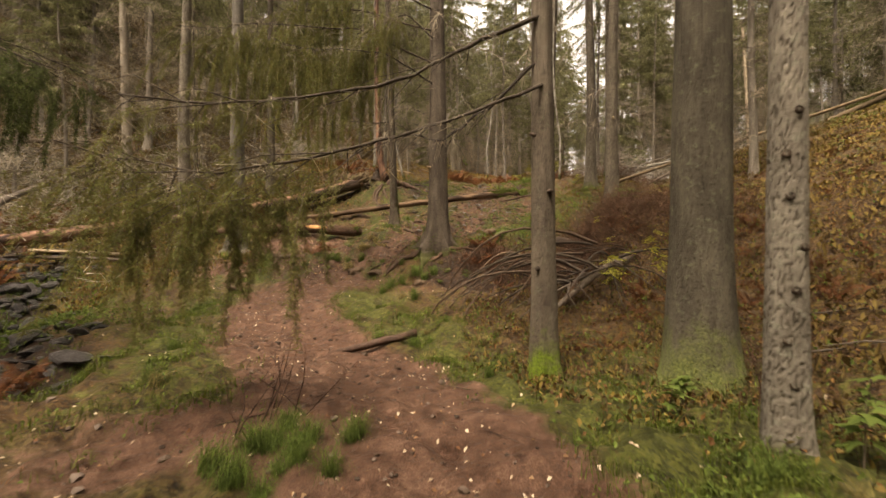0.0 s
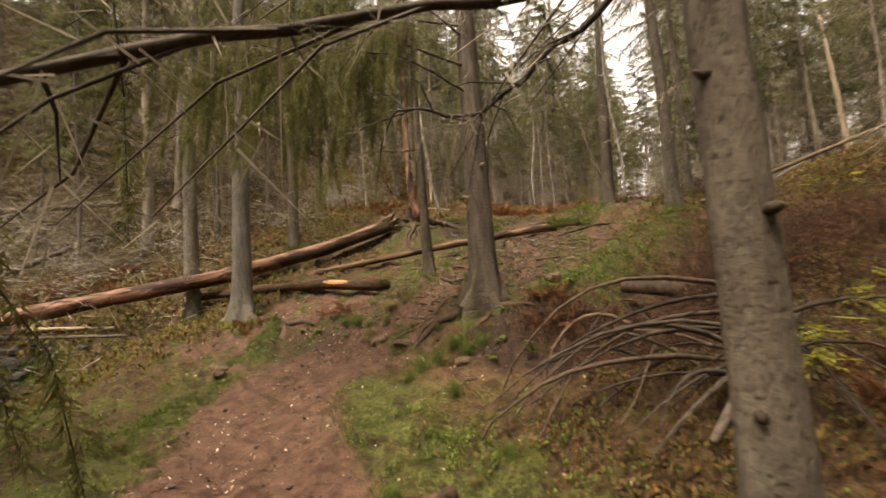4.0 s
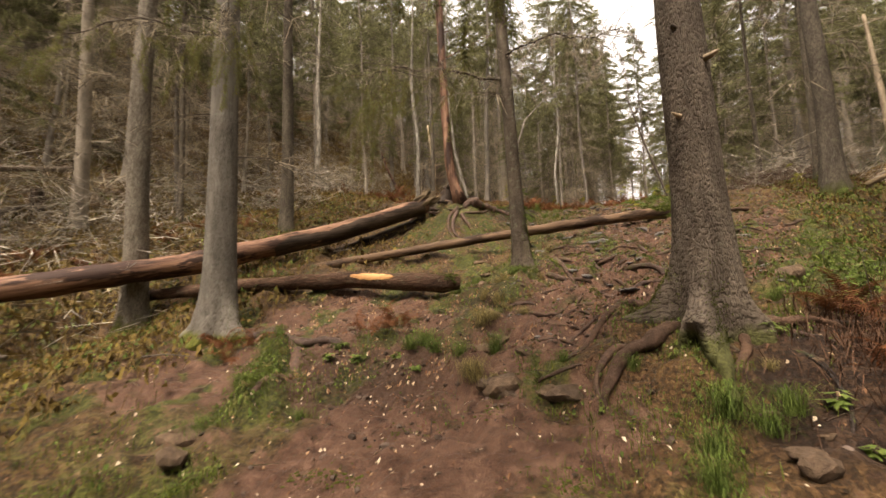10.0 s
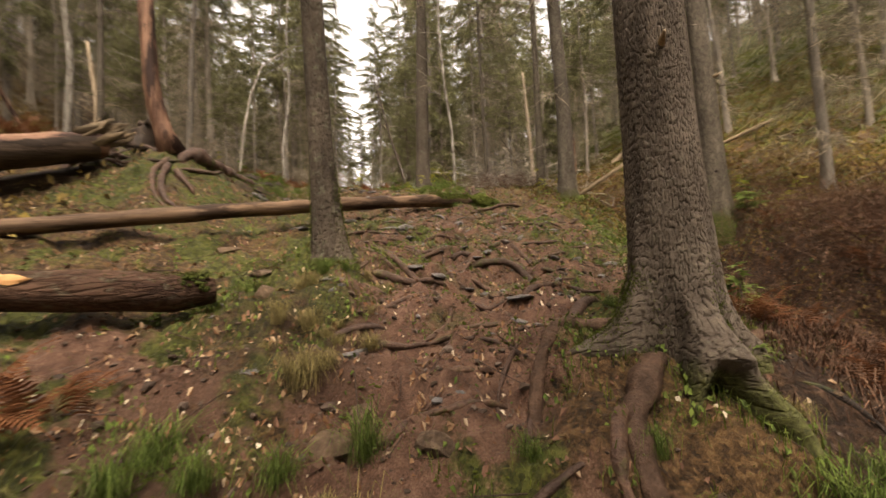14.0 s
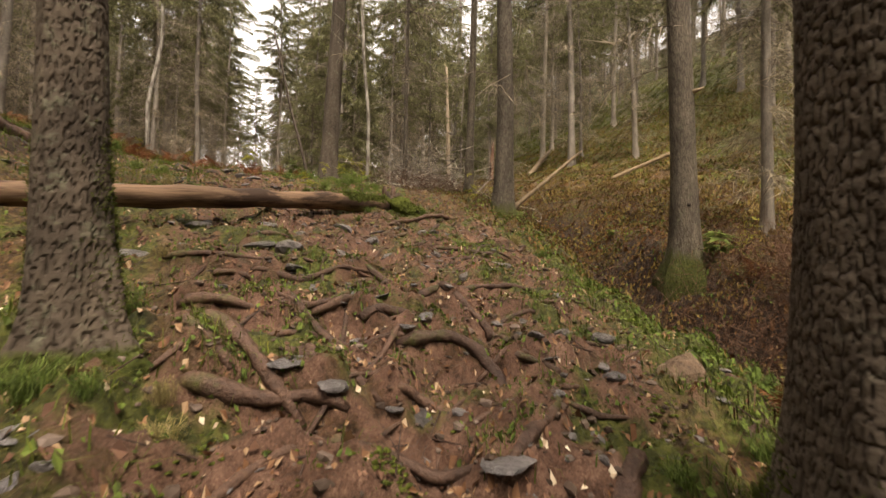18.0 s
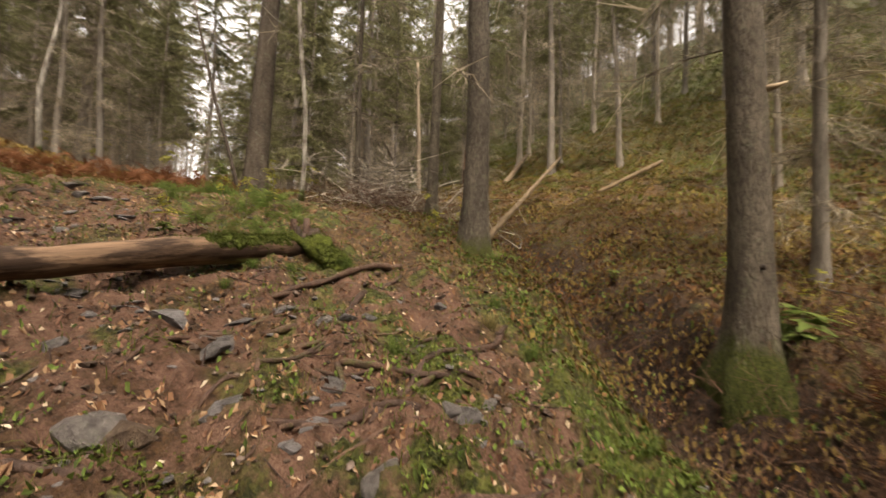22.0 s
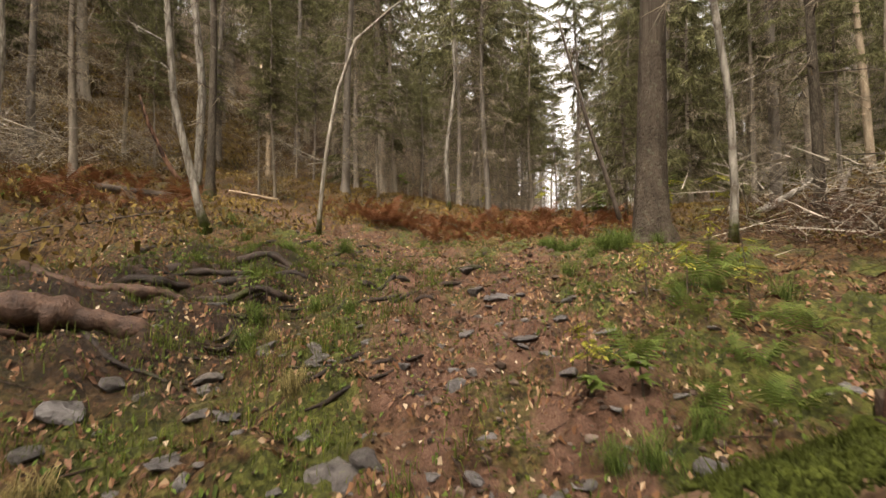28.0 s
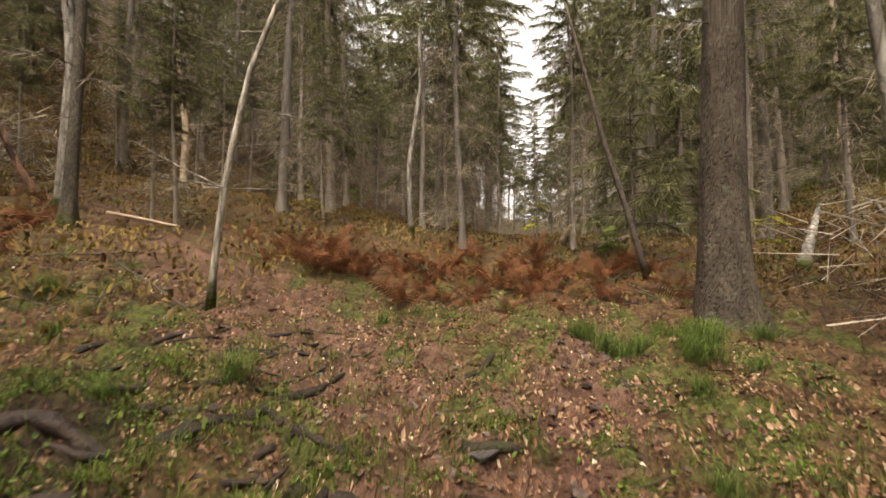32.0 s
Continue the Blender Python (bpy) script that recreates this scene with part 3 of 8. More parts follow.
STEPS_CREST_SIDE = ((((-2.42, 19.04), (-2.36, 19.46)), .04),
    (((-1.31, 19.00), (-1.03, 19.18), (-0.72, 19.16)), .04),
    (((-1.94, 19.69), (-1.73, 20.06), (-1.31, 20.12)), .04),
    (((-3.00, 18.45), (-2.81, 18.65), (-2.83, 18.82)), .05),
    (((-3.19, 19.03), (-3.07, 19.37), (-2.89, 19.59)), .04),
    (((-2.61, 17.78), (-2.34, 17.79), (-2.17, 17.93), (-2.05, 18.10)), .06),
    (((0.58, 18.47), (0.73, 18.37), (0.89, 18.30)), .04),
    (((-2.50, 20.25), (-2.51, 21.03), (-2.29, 21.68)), .035),
    (((0.24, 18.11), (0.43, 18.14), (0.63, 18.17)), .035),
    (((0.09, 17.54), (0.26, 17.50)), .03))


def thin_roots():
    """Lesser roots that cross the rise and the crest."""
    rng, out = np.random.default_rng(21), []
    while len(out) < 60:
        x, y = rng.normal(-0.4, 1.2), rng.uniform(10.3, 14.4)
        if (x + 0.62) ** 2 + (y - 9.95) ** 2 < 0.6 or x < -2.4 + 0.2 * (y - 10) or x > 1.9:
            continue
        th, ln = rng.normal(2.75, 0.5) + np.pi * rng.integers(2), rng.uniform(0.25, 1.1)
        out.append((((x, y), (x + 0.5 * ln * math.cos(th), y + 0.5 * ln * math.sin(th)), (x + ln * math.cos(th + 0.3), y + ln * math.sin(th + 0.3))), rng.uniform(0.012, 0.034)))
    while len(out) < 110:
        x, y = rng.normal(-1.2, 0.9), rng.uniform(16.2, 21.0)
        th, ln = rng.normal(0.2, 0.4), rng.uniform(0.3, 0.9)
        out.append((((x, y), (x + 0.5 * ln * math.cos(th), y + 0.5 * ln * math.sin(th)), (x + ln * math.cos(th + 0.3), y + ln * math.sin(th + 0.3))), rng.uniform(0.012, 0.03)))
    return out


THIN_ROOTS = thin_roots()
SHELF_X, SHELF_Y, SHELF_D = -4.0, 9.2, 0.035


def shelves():
    """Soil held back above each crossing root, on a grid."""
    gx, gy = np.meshgrid(np.arange(SHELF_X, 3.6, SHELF_D), np.arange(SHELF_Y, 22.4, SHELF_D))
    out = np.zeros(gx.shape)
    for pts, r in STEPS_RISE_UPPER + STEPS_RISE_LOWER + STEPS_CREST + STEPS_CREST_SIDE + tuple(THIN_ROOTS):
        for p, q in zip(pts, pts[1:]):
            e = np.array(q) - np.array(p)
            ln = math.hypot(*e)
            n = np.array((-e[1], e[0])) / ln
            up = n @ np.array(AXIS_A)
            if up < 0:
                n, up = -n, -up
            i0, i1 = [int((v - SHELF_X) / SHELF_D) for v in (min(p[0], q[0]) - 0.9, max(p[0], q[0]) + 0.9)]
            j0, j1 = [int((v - SHELF_Y) / SHELF_D) for v in (min(p[1], q[1]) - 0.9, max(p[1], q[1]) + 0.9)]
            sl = (slice(max(j0, 0), max(j1, 0)), slice(max(i0, 0), max(i1, 0)))
            dx, dy = gx[sl] - p[0], gy[sl] - p[1]
            u, d = (dx * e[0] + dy * e[1]) / ln, dx * n[0] + dy * n[1]
            side = smooth(-0.14, 0.06, u) * (1 - smooth(ln - 0.06, ln + 0.14, u))
            lift = min(0.20, 3.0 * r) * up * side * smooth(-0.045, 0.035, d) * np.exp(-np.maximum(d - 0.03, 0) / (0.22 + 4.0 * r))
            out[sl] = np.maximum(out[sl], lift)
    return out


SHELF = shelves()


def shelf_at(x, y):
    i, j = (x - SHELF_X) / SHELF_D, (y - SHELF_Y) / SHELF_D
    inside = (i >= 0) & (j >= 0) & (i < SHELF.shape[1] - 2) & (j < SHELF.shape[0] - 2)
    i, j = np.clip(i, 0, SHELF.shape[1] - 2), np.clip(j, 0, SHELF.shape[0] - 2)
    i0, j0 = i.astype(int), j.astype(int)
    fx, fy = i - i0, j - j0
    v = (SHELF[j0, i0] * (1 - fx) + SHELF[j0, i0 + 1] * fx) * (1 - fy) + (SHELF[j0 + 1, i0] * (1 - fx) + SHELF[j0 + 1, i0 + 1] * fx) * fy
    return np.where(inside, v, 0.0)



def wobble(x, y, scale, seed=0.0, octaves=3):
    """Cheap smooth noise for arrays, about -1 to 1."""
    out, amp = np.zeros(np.shape(x)), 1.0
    gen = np.random.default_rng(int(seed * 10) + 3)
    for k in range(octaves):
        for _ in range(4):
            th, ph = gen.uniform(0, 2 * np.pi, 2)
            f = gen.uniform(0.7, 1.5) * 2 ** k / scale
            out = out + amp * 0.3 * np.sin(2 * np.pi * f * (np.cos(th) * x + np.sin(th) * y) + ph + 1.3 * np.sin(2.1 * f * (np.sin(th) * x - np.cos(th) * y)))
        amp *= 0.55
    return out


def relief(x, y):
    x, y = np.asarray(x, float), np.asarray(y, float)
    a, b = AXIS_A[0] * x + AXIS_A[1] * y, AXIS_B[0] * x + AXIS_B[1] * y
    s = soil_at(x, y)
    rough = 0.035 + 0.05 * (1 - s) + 0.12 * smooth(2, 8, b) + 0.12 * smooth(11, 18, -b)
    steps = 0.09 * np.exp(-(((x + 0.9) / 2.8) ** 2 + ((y - 11.8) / 2.4) ** 2) ** 2) * np.sign(np.sin(8.5 * a + 1.5 * wobble(x, y, 1.6, 9))) * 0.5
    return rough * wobble(x, y, 1.1, 1) + 0.030 * wobble(x, y, 0.42, 2, 2) + (0.010 + 0.022 * smooth(9.6, 10.6, y)) * wobble(x, y, 0.24, 5, 2) + steps + shelf_at(x, y) - 0.05 * np.exp(-(off_track(x, y) / 0.5) ** 2)


GRID = []


def ground_z(x, y):
    """Height of the ground; read off its mesh once that stands."""
    if not GRID:
        return height(x, y) + relief(x, y)
    xs, ys, z = GRID
    i, j = np.clip(np.searchsorted(xs, x) - 1, 0, len(xs) - 2), np.clip(np.searchsorted(ys, y) - 1, 0, len(ys) - 2)
    u, v = (x - xs[i]) / (xs[i + 1] - xs[i]), (y - ys[j]) / (ys[j + 1] - ys[j])
    return (z[j, i] * (1 - u) + z[j, i + 1] * u) * (1 - v) + (z[j + 1, i] * (1 - u) + z[j + 1, i + 1] * u) * v


def gz(x, y):
    return float(ground_z(np.array([x]), np.array([y]))[0])


def graded(lo, hi, step, far, grow=1.13):
    mid = list(np.arange(lo, hi + 1e-6, step))
    out, s, v = [], step, hi
    while v < far[1]:
        s *= grow
        v += s
        out.append(v)
    pre, s, v = [], step, lo
    while v > far[0]:
        s *= grow
        v -= s
        pre.append(v)
    return np.array(pre[::-1] + mid + out)


def build_ground():
    xs, ys = graded(-9.5, 5.0, 0.05, (-160, 160)), graded(1.0, 22.0, 0.05, (-90, 220))
    gx, gy = np.meshgrid(xs, ys)
    z = ground_z(gx, gy)
    GRID.extend((np.array(xs), np.array(ys), z))
    v = np.stack([gx, gy, z], -1).reshape(-1, 3).astype(np.float32)
    nx, ny = len(xs), len(ys)
    i = (np.arange(ny - 1)[:, None] * nx + np.arange(nx - 1)[None, :]).ravel()
    quads = np.stack([i, i + 1, i + nx + 1, i + nx], 1).astype(np.int32)
    me = bpy.data.meshes.new("ground")
    me.vertices.add(len(v))
    me.vertices.foreach_set("co", v.ravel())
    me.loops.add(quads.size)
    me.loops.foreach_set("vertex_index", quads.ravel())
    me.polygons.add(len(quads))
    me.polygons.foreach_set("loop_start", np.arange(0, quads.size, 4, dtype=np.int32))
    me.polygons.foreach_set("use_smooth", np.ones(len(quads), bool))
    for nm, fn in (("soil", soil_at), ("green", green_at), ("mud_shade", mud_shade_at)):
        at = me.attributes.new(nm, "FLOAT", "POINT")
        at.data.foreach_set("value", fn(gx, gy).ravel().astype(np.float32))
    me.materials.append(M_GROUND)
    me.update(calc_edges=True)
    tagged(new("ground", me), "uneven forest floor of soil, litter and moss", "ground", kind="structure")


build_ground()

# ---- trees ----


def trunk_buf(rng, r, h, lean=(0.0, 0.0), flare=0.6, sides=14, bend=0.15, lobes=5, rings=18):
    """A tapered trunk with a lobed, flaring foot; the base is sunk a little."""
    buf = Buf()
    zs = np.concatenate([[-0.5, -0.15, 0.0, 0.12, 0.28, 0.5, 0.85, 1.4], np.linspace(2.2, h, rings - 8)])
    ph = rng.uniform(0, 6.28, 3)
    ang = np.arange(sides) / sides * 2 * np.pi
    verts = []
    lob = 0.5 + 0.5 * np.cos(lobes * ang + ph[0] + 0.8 * np.sin(ang + ph[1]))
    for z in zs:
        t = max(z, 0) / h
        rr = r * (1 - 0.9 * t ** 0.85) * (1 - 0.12 * min(max(z, 0), 1.3) / 1.3)
        fl = flare * np.exp(-max(z, -0.1) / 0.22)
        ring = rr * (1 + fl * (0.35 + 1.1 * lob) + 0.03 * rng.uniform(-1, 1, sides))
        cx = lean[0] * z + bend * math.sin(z * 0.5 + ph[2]) * min(z, 4) / 10 if z > 0 else lean[0] * z
        cy = lean[1] * z + bend * math.cos(z * 0.43 + ph[1]) * min(z, 4) / 10 - bend * math.cos(ph[1]) * min(max(z, 0), 4) / 10
        verts.append(np.stack([cx + ring * np.cos(ang), cy + ring * np.sin(ang), np.full(sides, z)], 1))
    n = len(zs)
    faces = [(i * sides + k, i * sides + (k + 1) % sides, (i + 1) * sides + (k + 1) % sides, (i + 1) * sides + k) for i in range(n - 1) for k in range(sides)]
    faces.append(tuple((n - 1) * sides + k for k in range(sides)))
    buf.add(np.concatenate(verts), faces)
    return buf


def tuftlets(buf, base, out, length, rng, inv=np.eye(4)):
    """Tiny upright moss shoots on given places."""
    n = len(base)
    d = np.asarray(out) * 0.6 + np.array((0, 0, 0.5)) + rng.normal(0, 0.45, (n, 3))
    side = np.cross(d, rng.normal(0, 1, (n, 3)))
    side = side / (np.linalg.norm(side, axis=1)[:, None] + 1e-9) * 0.16 * length
    v = np.stack([base - side, base + side, base + d * length * rng.uniform(0.4, 1.2, (n, 1))], 1).reshape(-1, 3)
    buf.add(v @ inv[:3, :3].T + inv[:3, 3], [(3 * k, 3 * k + 1, 3 * k + 2) for k in range(n)])


def cells(u, v, nu):
    """How far inside its bark plate each place lies; u wraps round after nu plates."""
    iu, iv = np.floor(u), np.floor(v)
    f1, f2 = np.full(u.shape, 9.0), np.full(u.shape, 9.0)
    for du in (-1, 0, 1):
        for dv in (-1, 0, 1):
            k = ((iu + du) % nu) * 127.1 + (iv + dv) * 311.7
            jx, jy = np.modf(np.abs(np.sin(k) * 43758.5))[0], np.modf(np.abs(np.sin(k + 61.3) * 24634.6))[0]
            d = np.hypot(iu + du + 0.15 + 0.7 * jx - u, iv + dv + 0.15 + 0.7 * jy - v)
            f2 = np.minimum(f2, np.maximum(f1, d))
            f1 = np.minimum(f1, d)
    return f2 - f1


def carved_trunk(tree, rng, r, h, lean, lobes, bark, depth=0.0075, moss=(), moss_top=0.5, crisp=1.0, fine=1.0, cling=0.0):
    """A trunk with raised bark plates and buttress roots (angle, reach, half width, height); moss grows on the angles given."""
    sides = int(2 * math.pi * r / (0.0125 * fine))
    zs = np.concatenate([np.arange(-0.9, -0.3, 0.1), np.arange(-0.3, 1.9, 0.022 * fine), np.arange(1.9, 3.3, 0.03 * fine), np.linspace(3.4, h, 16)])
    th, z = np.meshgrid(np.arange(sides) / sides * 2 * np.pi, zs)
    zp, ph = np.maximum(z, 0), rng.uniform(0, 6.28, 6)
    rad = r * (1 - 0.9 * (zp / h) ** 0.85) * (1 - 0.12 * np.minimum(zp, 1.3) / 1.3) * (1 + 0.10 * np.exp(-zp / 0.3))
    rad = rad * (1 + 0.025 * np.sin(3 * th + ph[0] + 0.7 * z) + 0.018 * np.sin(5 * th + ph[1] - 0.9 * z) + 0.012 * np.sin(8 * th + ph[2] + 3 * z))
    for ang, reach, half, high in lobes:
        d = (th - math.radians(ang) + np.pi + 0.12 * np.sin(5 * z + ang)) % (2 * np.pi) - np.pi
        rad = rad + reach * np.exp(-(d / half) ** 2) * np.exp(-np.maximum(z, -0.06) / high) * (1 + 0.08 * np.sin(19 * z + ang)) * (1 + 0.9 * smooth(0.0, 0.8, -z))
    nu = max(8, int(2 * math.pi * r / 0.021))
    warp = wobble(th * r, z, 0.13, 4, 3)
    plate = smooth(0.0, 0.24, cells(th / (2 * np.pi) * nu + 0.22 * warp + 0.35 * np.sin(9 * z + ph[3]) + 0.15 * wobble(th * r, z, 0.05, 9, 2), z / 0.07 + 0.4 * wobble(th * r, z * 0.6, 0.14, 8, 2), nu)) * (0.72 + 0.28 * np.clip(wobble(th * r, z * 0.5, 0.04, 5, 2) + 0.6, 0, 1))
    rough = wobble(th * r, z, 0.05, 3, 2)
    rad = rad + (depth * (plate - 0.6) + 0.0022 * rough) * (1 - smooth(2.9, 3.3, z))
    x, y = lean[0] * z + rad * np.cos(th), lean[1] * z + rad * np.sin(th)
    n, v = len(zs), np.stack([x, y, z], -1)
    buf = Buf()
    idx = np.arange(n * sides).reshape(n, sides)
    nxt = np.roll(idx, -1, 1)
    buf.add(v.reshape(-1, 3), np.stack([idx[:-1], nxt[:-1], nxt[1:], idx[1:]], -1).reshape(-1, 4).tolist() + [idx[-1].tolist()])
    tk = part("trunk", buf, bark, tree)
    at = tk.data.attributes.new("plate", "FLOAT", "POINT")
    at.data.foreach_set("value", (1 - crisp * (1 - plate)).ravel().astype(np.float32))
    if not moss:
        return
    slope = np.gradient(rad, axis=0) / (np.gradient(z, axis=0) + 1e-9)
    want = np.zeros(rad.shape)
    for ang, half in moss:
        d = (th - math.radians(ang) + np.pi) % (2 * np.pi) - np.pi
        want = np.maximum(want, np.exp(-(d / half) ** 2))
    want *= (1 - smooth(moss_top * 0.5, moss_top, z + 0.12 * rough)) * np.maximum(cling, smooth(0.05, 0.5, -slope)) * (z > -0.25) * np.clip(0.75 + 0.8 * wobble(th * r * 2, z, 0.22, 6, 2), 0, 1)
    pick = rng.uniform(0, 1, rad.shape) < want
    out = np.stack([np.cos(th), np.sin(th), -slope], -1)
    out = (out / np.linalg.norm(out, axis=-1)[..., None])[pick]
    base, fur = v[pick], Buf()
    for _ in range(5):
        tuftlets(fur, base + rng.normal(0, 0.006, base.shape), out, 0.017, rng)
    if len(base):
        tagged(part("moss", fur, M_MOSS_BRIGHT, tree, "bright green moss on the buttress roots"), kind="stuff")


def spruce_crown(rng, h, start, reach, n_branch, twigs, width, droop=0.5):
    """Tiers of drooping boughs with many thin hanging sprays, and their bare stems."""
    pts, wood = [], Buf()
    for k in range(n_branch):
        z = start + (h - start) * (k / n_branch) ** 1.15 * 0.985
        u = (z - start) / (h - start)
        ln = reach * (1 - u) ** 0.75 * rng.uniform(0.5, 1.12) + 0.25
        th = rng.uniform(0, 6.283)
        o = np.array((math.cos(th), math.sin(th), 0.0))
        rise = 0.22 - 0.6 * (1 - u) * droop
        p0 = np.array((0, 0, z))
        p1 = p0 + o * ln * 0.5 + np.array((0, 0, rise * ln * 0.5 + 0.04 * ln))
        p2 = p0 + o * ln + np.array((0, 0, rise * ln - 0.10 * ln * (0.3 + droop)))
        wood.tube([p0, p1, p2], [0.018 + 0.004 * ln, 0.011, 0.003], 3, False)
        m = max(6, int(twigs * (ln / reach) * rng.uniform(0.8, 1.2)))
        f = rng.uniform(0.12, 1.0, m)[:, None]
        q = np.where(f < 0.5, p0 + (p1 - p0) * 2 * f, p1 + (p2 - p1) * (2 * f - 1))
        w = o * rng.uniform(0.1, 0.8, (m, 1)) + rng.normal(0, 0.5, (m, 3)) * np.array((1, 1, 0.25)) - np.array((0, 0, 1.0)) * rng.uniform(0.15, 1.5, (m, 1)) * (0.3 + droop)
        w /= np.linalg.norm(w, axis=1)[:, None]
        length = rng.uniform(0.22, 0.62, (m, 1)) * (0.6 + 0.4 * ln / reach)
        side = np.cross(w, rng.normal(0, 1, (m, 3)))
        side /= np.linalg.norm(side, axis=1)[:, None] + 1e-9
        side = side * width * rng.uniform(0.5, 1.3, (m, 1)) * 0.5
        pts.append(np.stack([q + side, q - side, q + w * length], 1).reshape(-1, 3))
    return np.concatenate(pts), wood


def bare_branches(rng, h0, h1, n, reach):
    """Dead lower branches, thin, forked and sagging, and the fine dry twigs on them."""
    buf, hair = Buf(), []
    for _ in range(n):
        z, th = rng.uniform(h0, h1), rng.uniform(0, 6.283)
        o = np.array((math.cos(th), math.sin(th), 0.0))
        ln = reach * rng.uniform(0.3, 1.0)
        pts = [np.array((0, 0, z)) + o * ln * f + np.array((rng.normal(0, 0.05), rng.normal(0, 0.05), ln * (0.10 * f - 0.38 * f * f))) for f in (0, 0.35, 0.7, 1.0)]
        pts[0] = np.array((0, 0, z))
        buf.tube(pts, [0.013, 0.008, 0.005, 0.002], 3, False)
        m = int(24 * ln) + 5
        f = rng.uniform(0.15, 1.0, m)
        q = np.stack([np.interp(f, (0, 0.35, 0.7, 1.0), [p[c] for p in pts]) for c in range(3)], 1)
        w = o * 0.5 + rng.normal(0, 0.6, (m, 3)) - np.array((0, 0, 0.45))
        side = np.cross(w, rng.normal(0, 1, (m, 3)))
        side = side / (np.linalg.norm(side, axis=1)[:, None] + 1e-9) * rng.uniform(0.005, 0.012, (m, 1))
        hair.append(np.stack([q + side, q - side, q + w * rng.uniform(0.12, 0.45, (m, 1))], 1).reshape(-1, 3))
    return buf, np.concatenate(hair)


def make_spruce(name, rng, r, h, start, reach, n_branch, twigs, width, dead_n, label, bark, group="", lean=(0, 0), flare=0.5, dead_from=1.4, droop=0.5, sides=12, carve=None):
    ob = thing(name, 0, 0, 0, label, "tree", group)
    if carve:
        carved_trunk(ob, np.random.default_rng(int(r * 1000)), r, h, lean, bark=bark, **carve)
    else:
        part("trunk", trunk_buf(rng, r, h, lean, flare, sides), bark, ob)
    tri, wood = spruce_crown(rng, h, start, reach, n_branch, twigs, width, droop)
    off = np.array((lean[0], lean[1], 0.0))
    wood.v = [v + v[:, 2:3] * off for v in wood.v]
    tagged(part("crown", strips("crown", tri + tri[:, 2:3] * off, 3, M_NEEDLE), None, ob, "drooping dark green needle boughs"), kind="stuff")
    tagged(part("bough_wood", wood, M_DEADWOOD, ob), kind="stuff")
    if dead_n:
        db, hair = bare_branches(rng, dead_from, start + 2.5, dead_n, min(1.9, reach * 0.8))
        db.v = [v + v[:, 2:3] * off for v in db.v]
        tagged(part("deadwood", db, M_DEADWOOD, ob, "bare grey dead branches"), kind="stuff")
        tagged(part("dry_spray", strips("dry_spray", hair + hair[:, 2:3] * off, 3, M_NEEDLE_DRY), None, ob, "fine dry hanging twigs"), kind="stuff")
    return ob


def set_tree(ob, x, y, turn=0.0, size=1.0, sink=0.05):
    ob.matrix_basis = pose(x, y, gz(x, y) - sink, 0, 0, turn) @ Matrix.Diagonal((size, size, size, 1))
    return ob


def spruce(x, y, dia, label, h=21.0, start=7.0, lean=(0.0, 0.0), flare=0.5, dead_n=26, seed=1, reach=2.4, dead_from=1.6, n_branch=44, sides=16, bark=None, carve=None):
    rng = np.random.default_rng(seed)
    ob = make_spruce("spruce_tree", rng, dia / 2, h, start, reach, n_branch, 150, 0.026, dead_n, label, bark or M_BARK, "trees by the path", lean, flare, dead_from, 0.5, sides, carve)
    return set_tree(ob, x, y)


tree_d = spruce(0.86, 4.45, 0.31, "slim spruce with bright moss round its foot", lean=(-0.012, 0.0), flare=0.35, seed=11, start=8.0, dead_from=3.6, bark=CARVED["mossy"], carve={"lobes": ((200, 0.06, 0.5, 0.2), (320, 0.06, 0.5, 0.2), (80, 0.06, 0.5, 0.2)), "depth": 0.003, "crisp": 0.7})
tree_e = spruce(2.38, 4.28, 0.70, "thick spruce with grey lichen bark and a mossy foot", bark=CARVED["green"], seed=12, start=9.0, dead_from=5.0, carve={"lobes": ((190, 0.13, 0.4, 0.25), (250, 0.16, 0.35, 0.22), (310, 0.12, 0.4, 0.25), (60, 0.12, 0.5, 0.25)), "depth": 0.003, "crisp": 0.7, "moss": ((250, 1.2),), "moss_top": 0.3})
tree_f = spruce(1.95, 2.60, 0.25, "scarred grey spruce with knotty bark", seed=13, bark=CARVED["pale"], start=9.0, dead_n=8, dead_from=5.0, carve={"lobes": ((200, 0.04, 0.4, 0.15), (300, 0.04, 0.4, 0.15)), "depth": 0.004})
tree_b = spruce(-0.62, 9.95, 0.56, "old spruce standing on a mound of bare roots", bark=CARVED["old"], seed=14, lean=(-0.01, 0.01), start=9.0, dead_from=4.5, dead_n=9, carve={"lobes": ((160, 0.34, 0.20, 0.24), (212, 0.16, 0.15, 0.20), (240, 0.26, 0.20, 0.22), (300, 0.10, 0.16, 0.15), (20, 0.16, 0.25, 0.22), (92, 0.20, 0.25, 0.22)), "moss": ((165, 0.35), (110, 0.3), (255, 0.2)), "moss_top": 0.5, "fine": 0.45, "depth": 0.0058})
tree_c = spruce(-2.09, 12.39, 0.27, "leaning dark spruce with a mossy foot", bark=CARVED["dark"], seed=15, lean=(-0.035, 0.0), start=9.0, dead_n=14, dead_from=2.5, carve={"lobes": ((-42, 0.13, 0.35, 0.28), (130, 0.06, 0.4, 0.2), (215, 0.07, 0.3, 0.2), (265, 0.07, 0.3, 0.2), (40, 0.08, 0.4, 0.25)), "moss": ((-28, 0.6), (150, 0.3)), "moss_top": 1.1, "depth": 0.004, "fine": 0.7, "cling": 1.0})
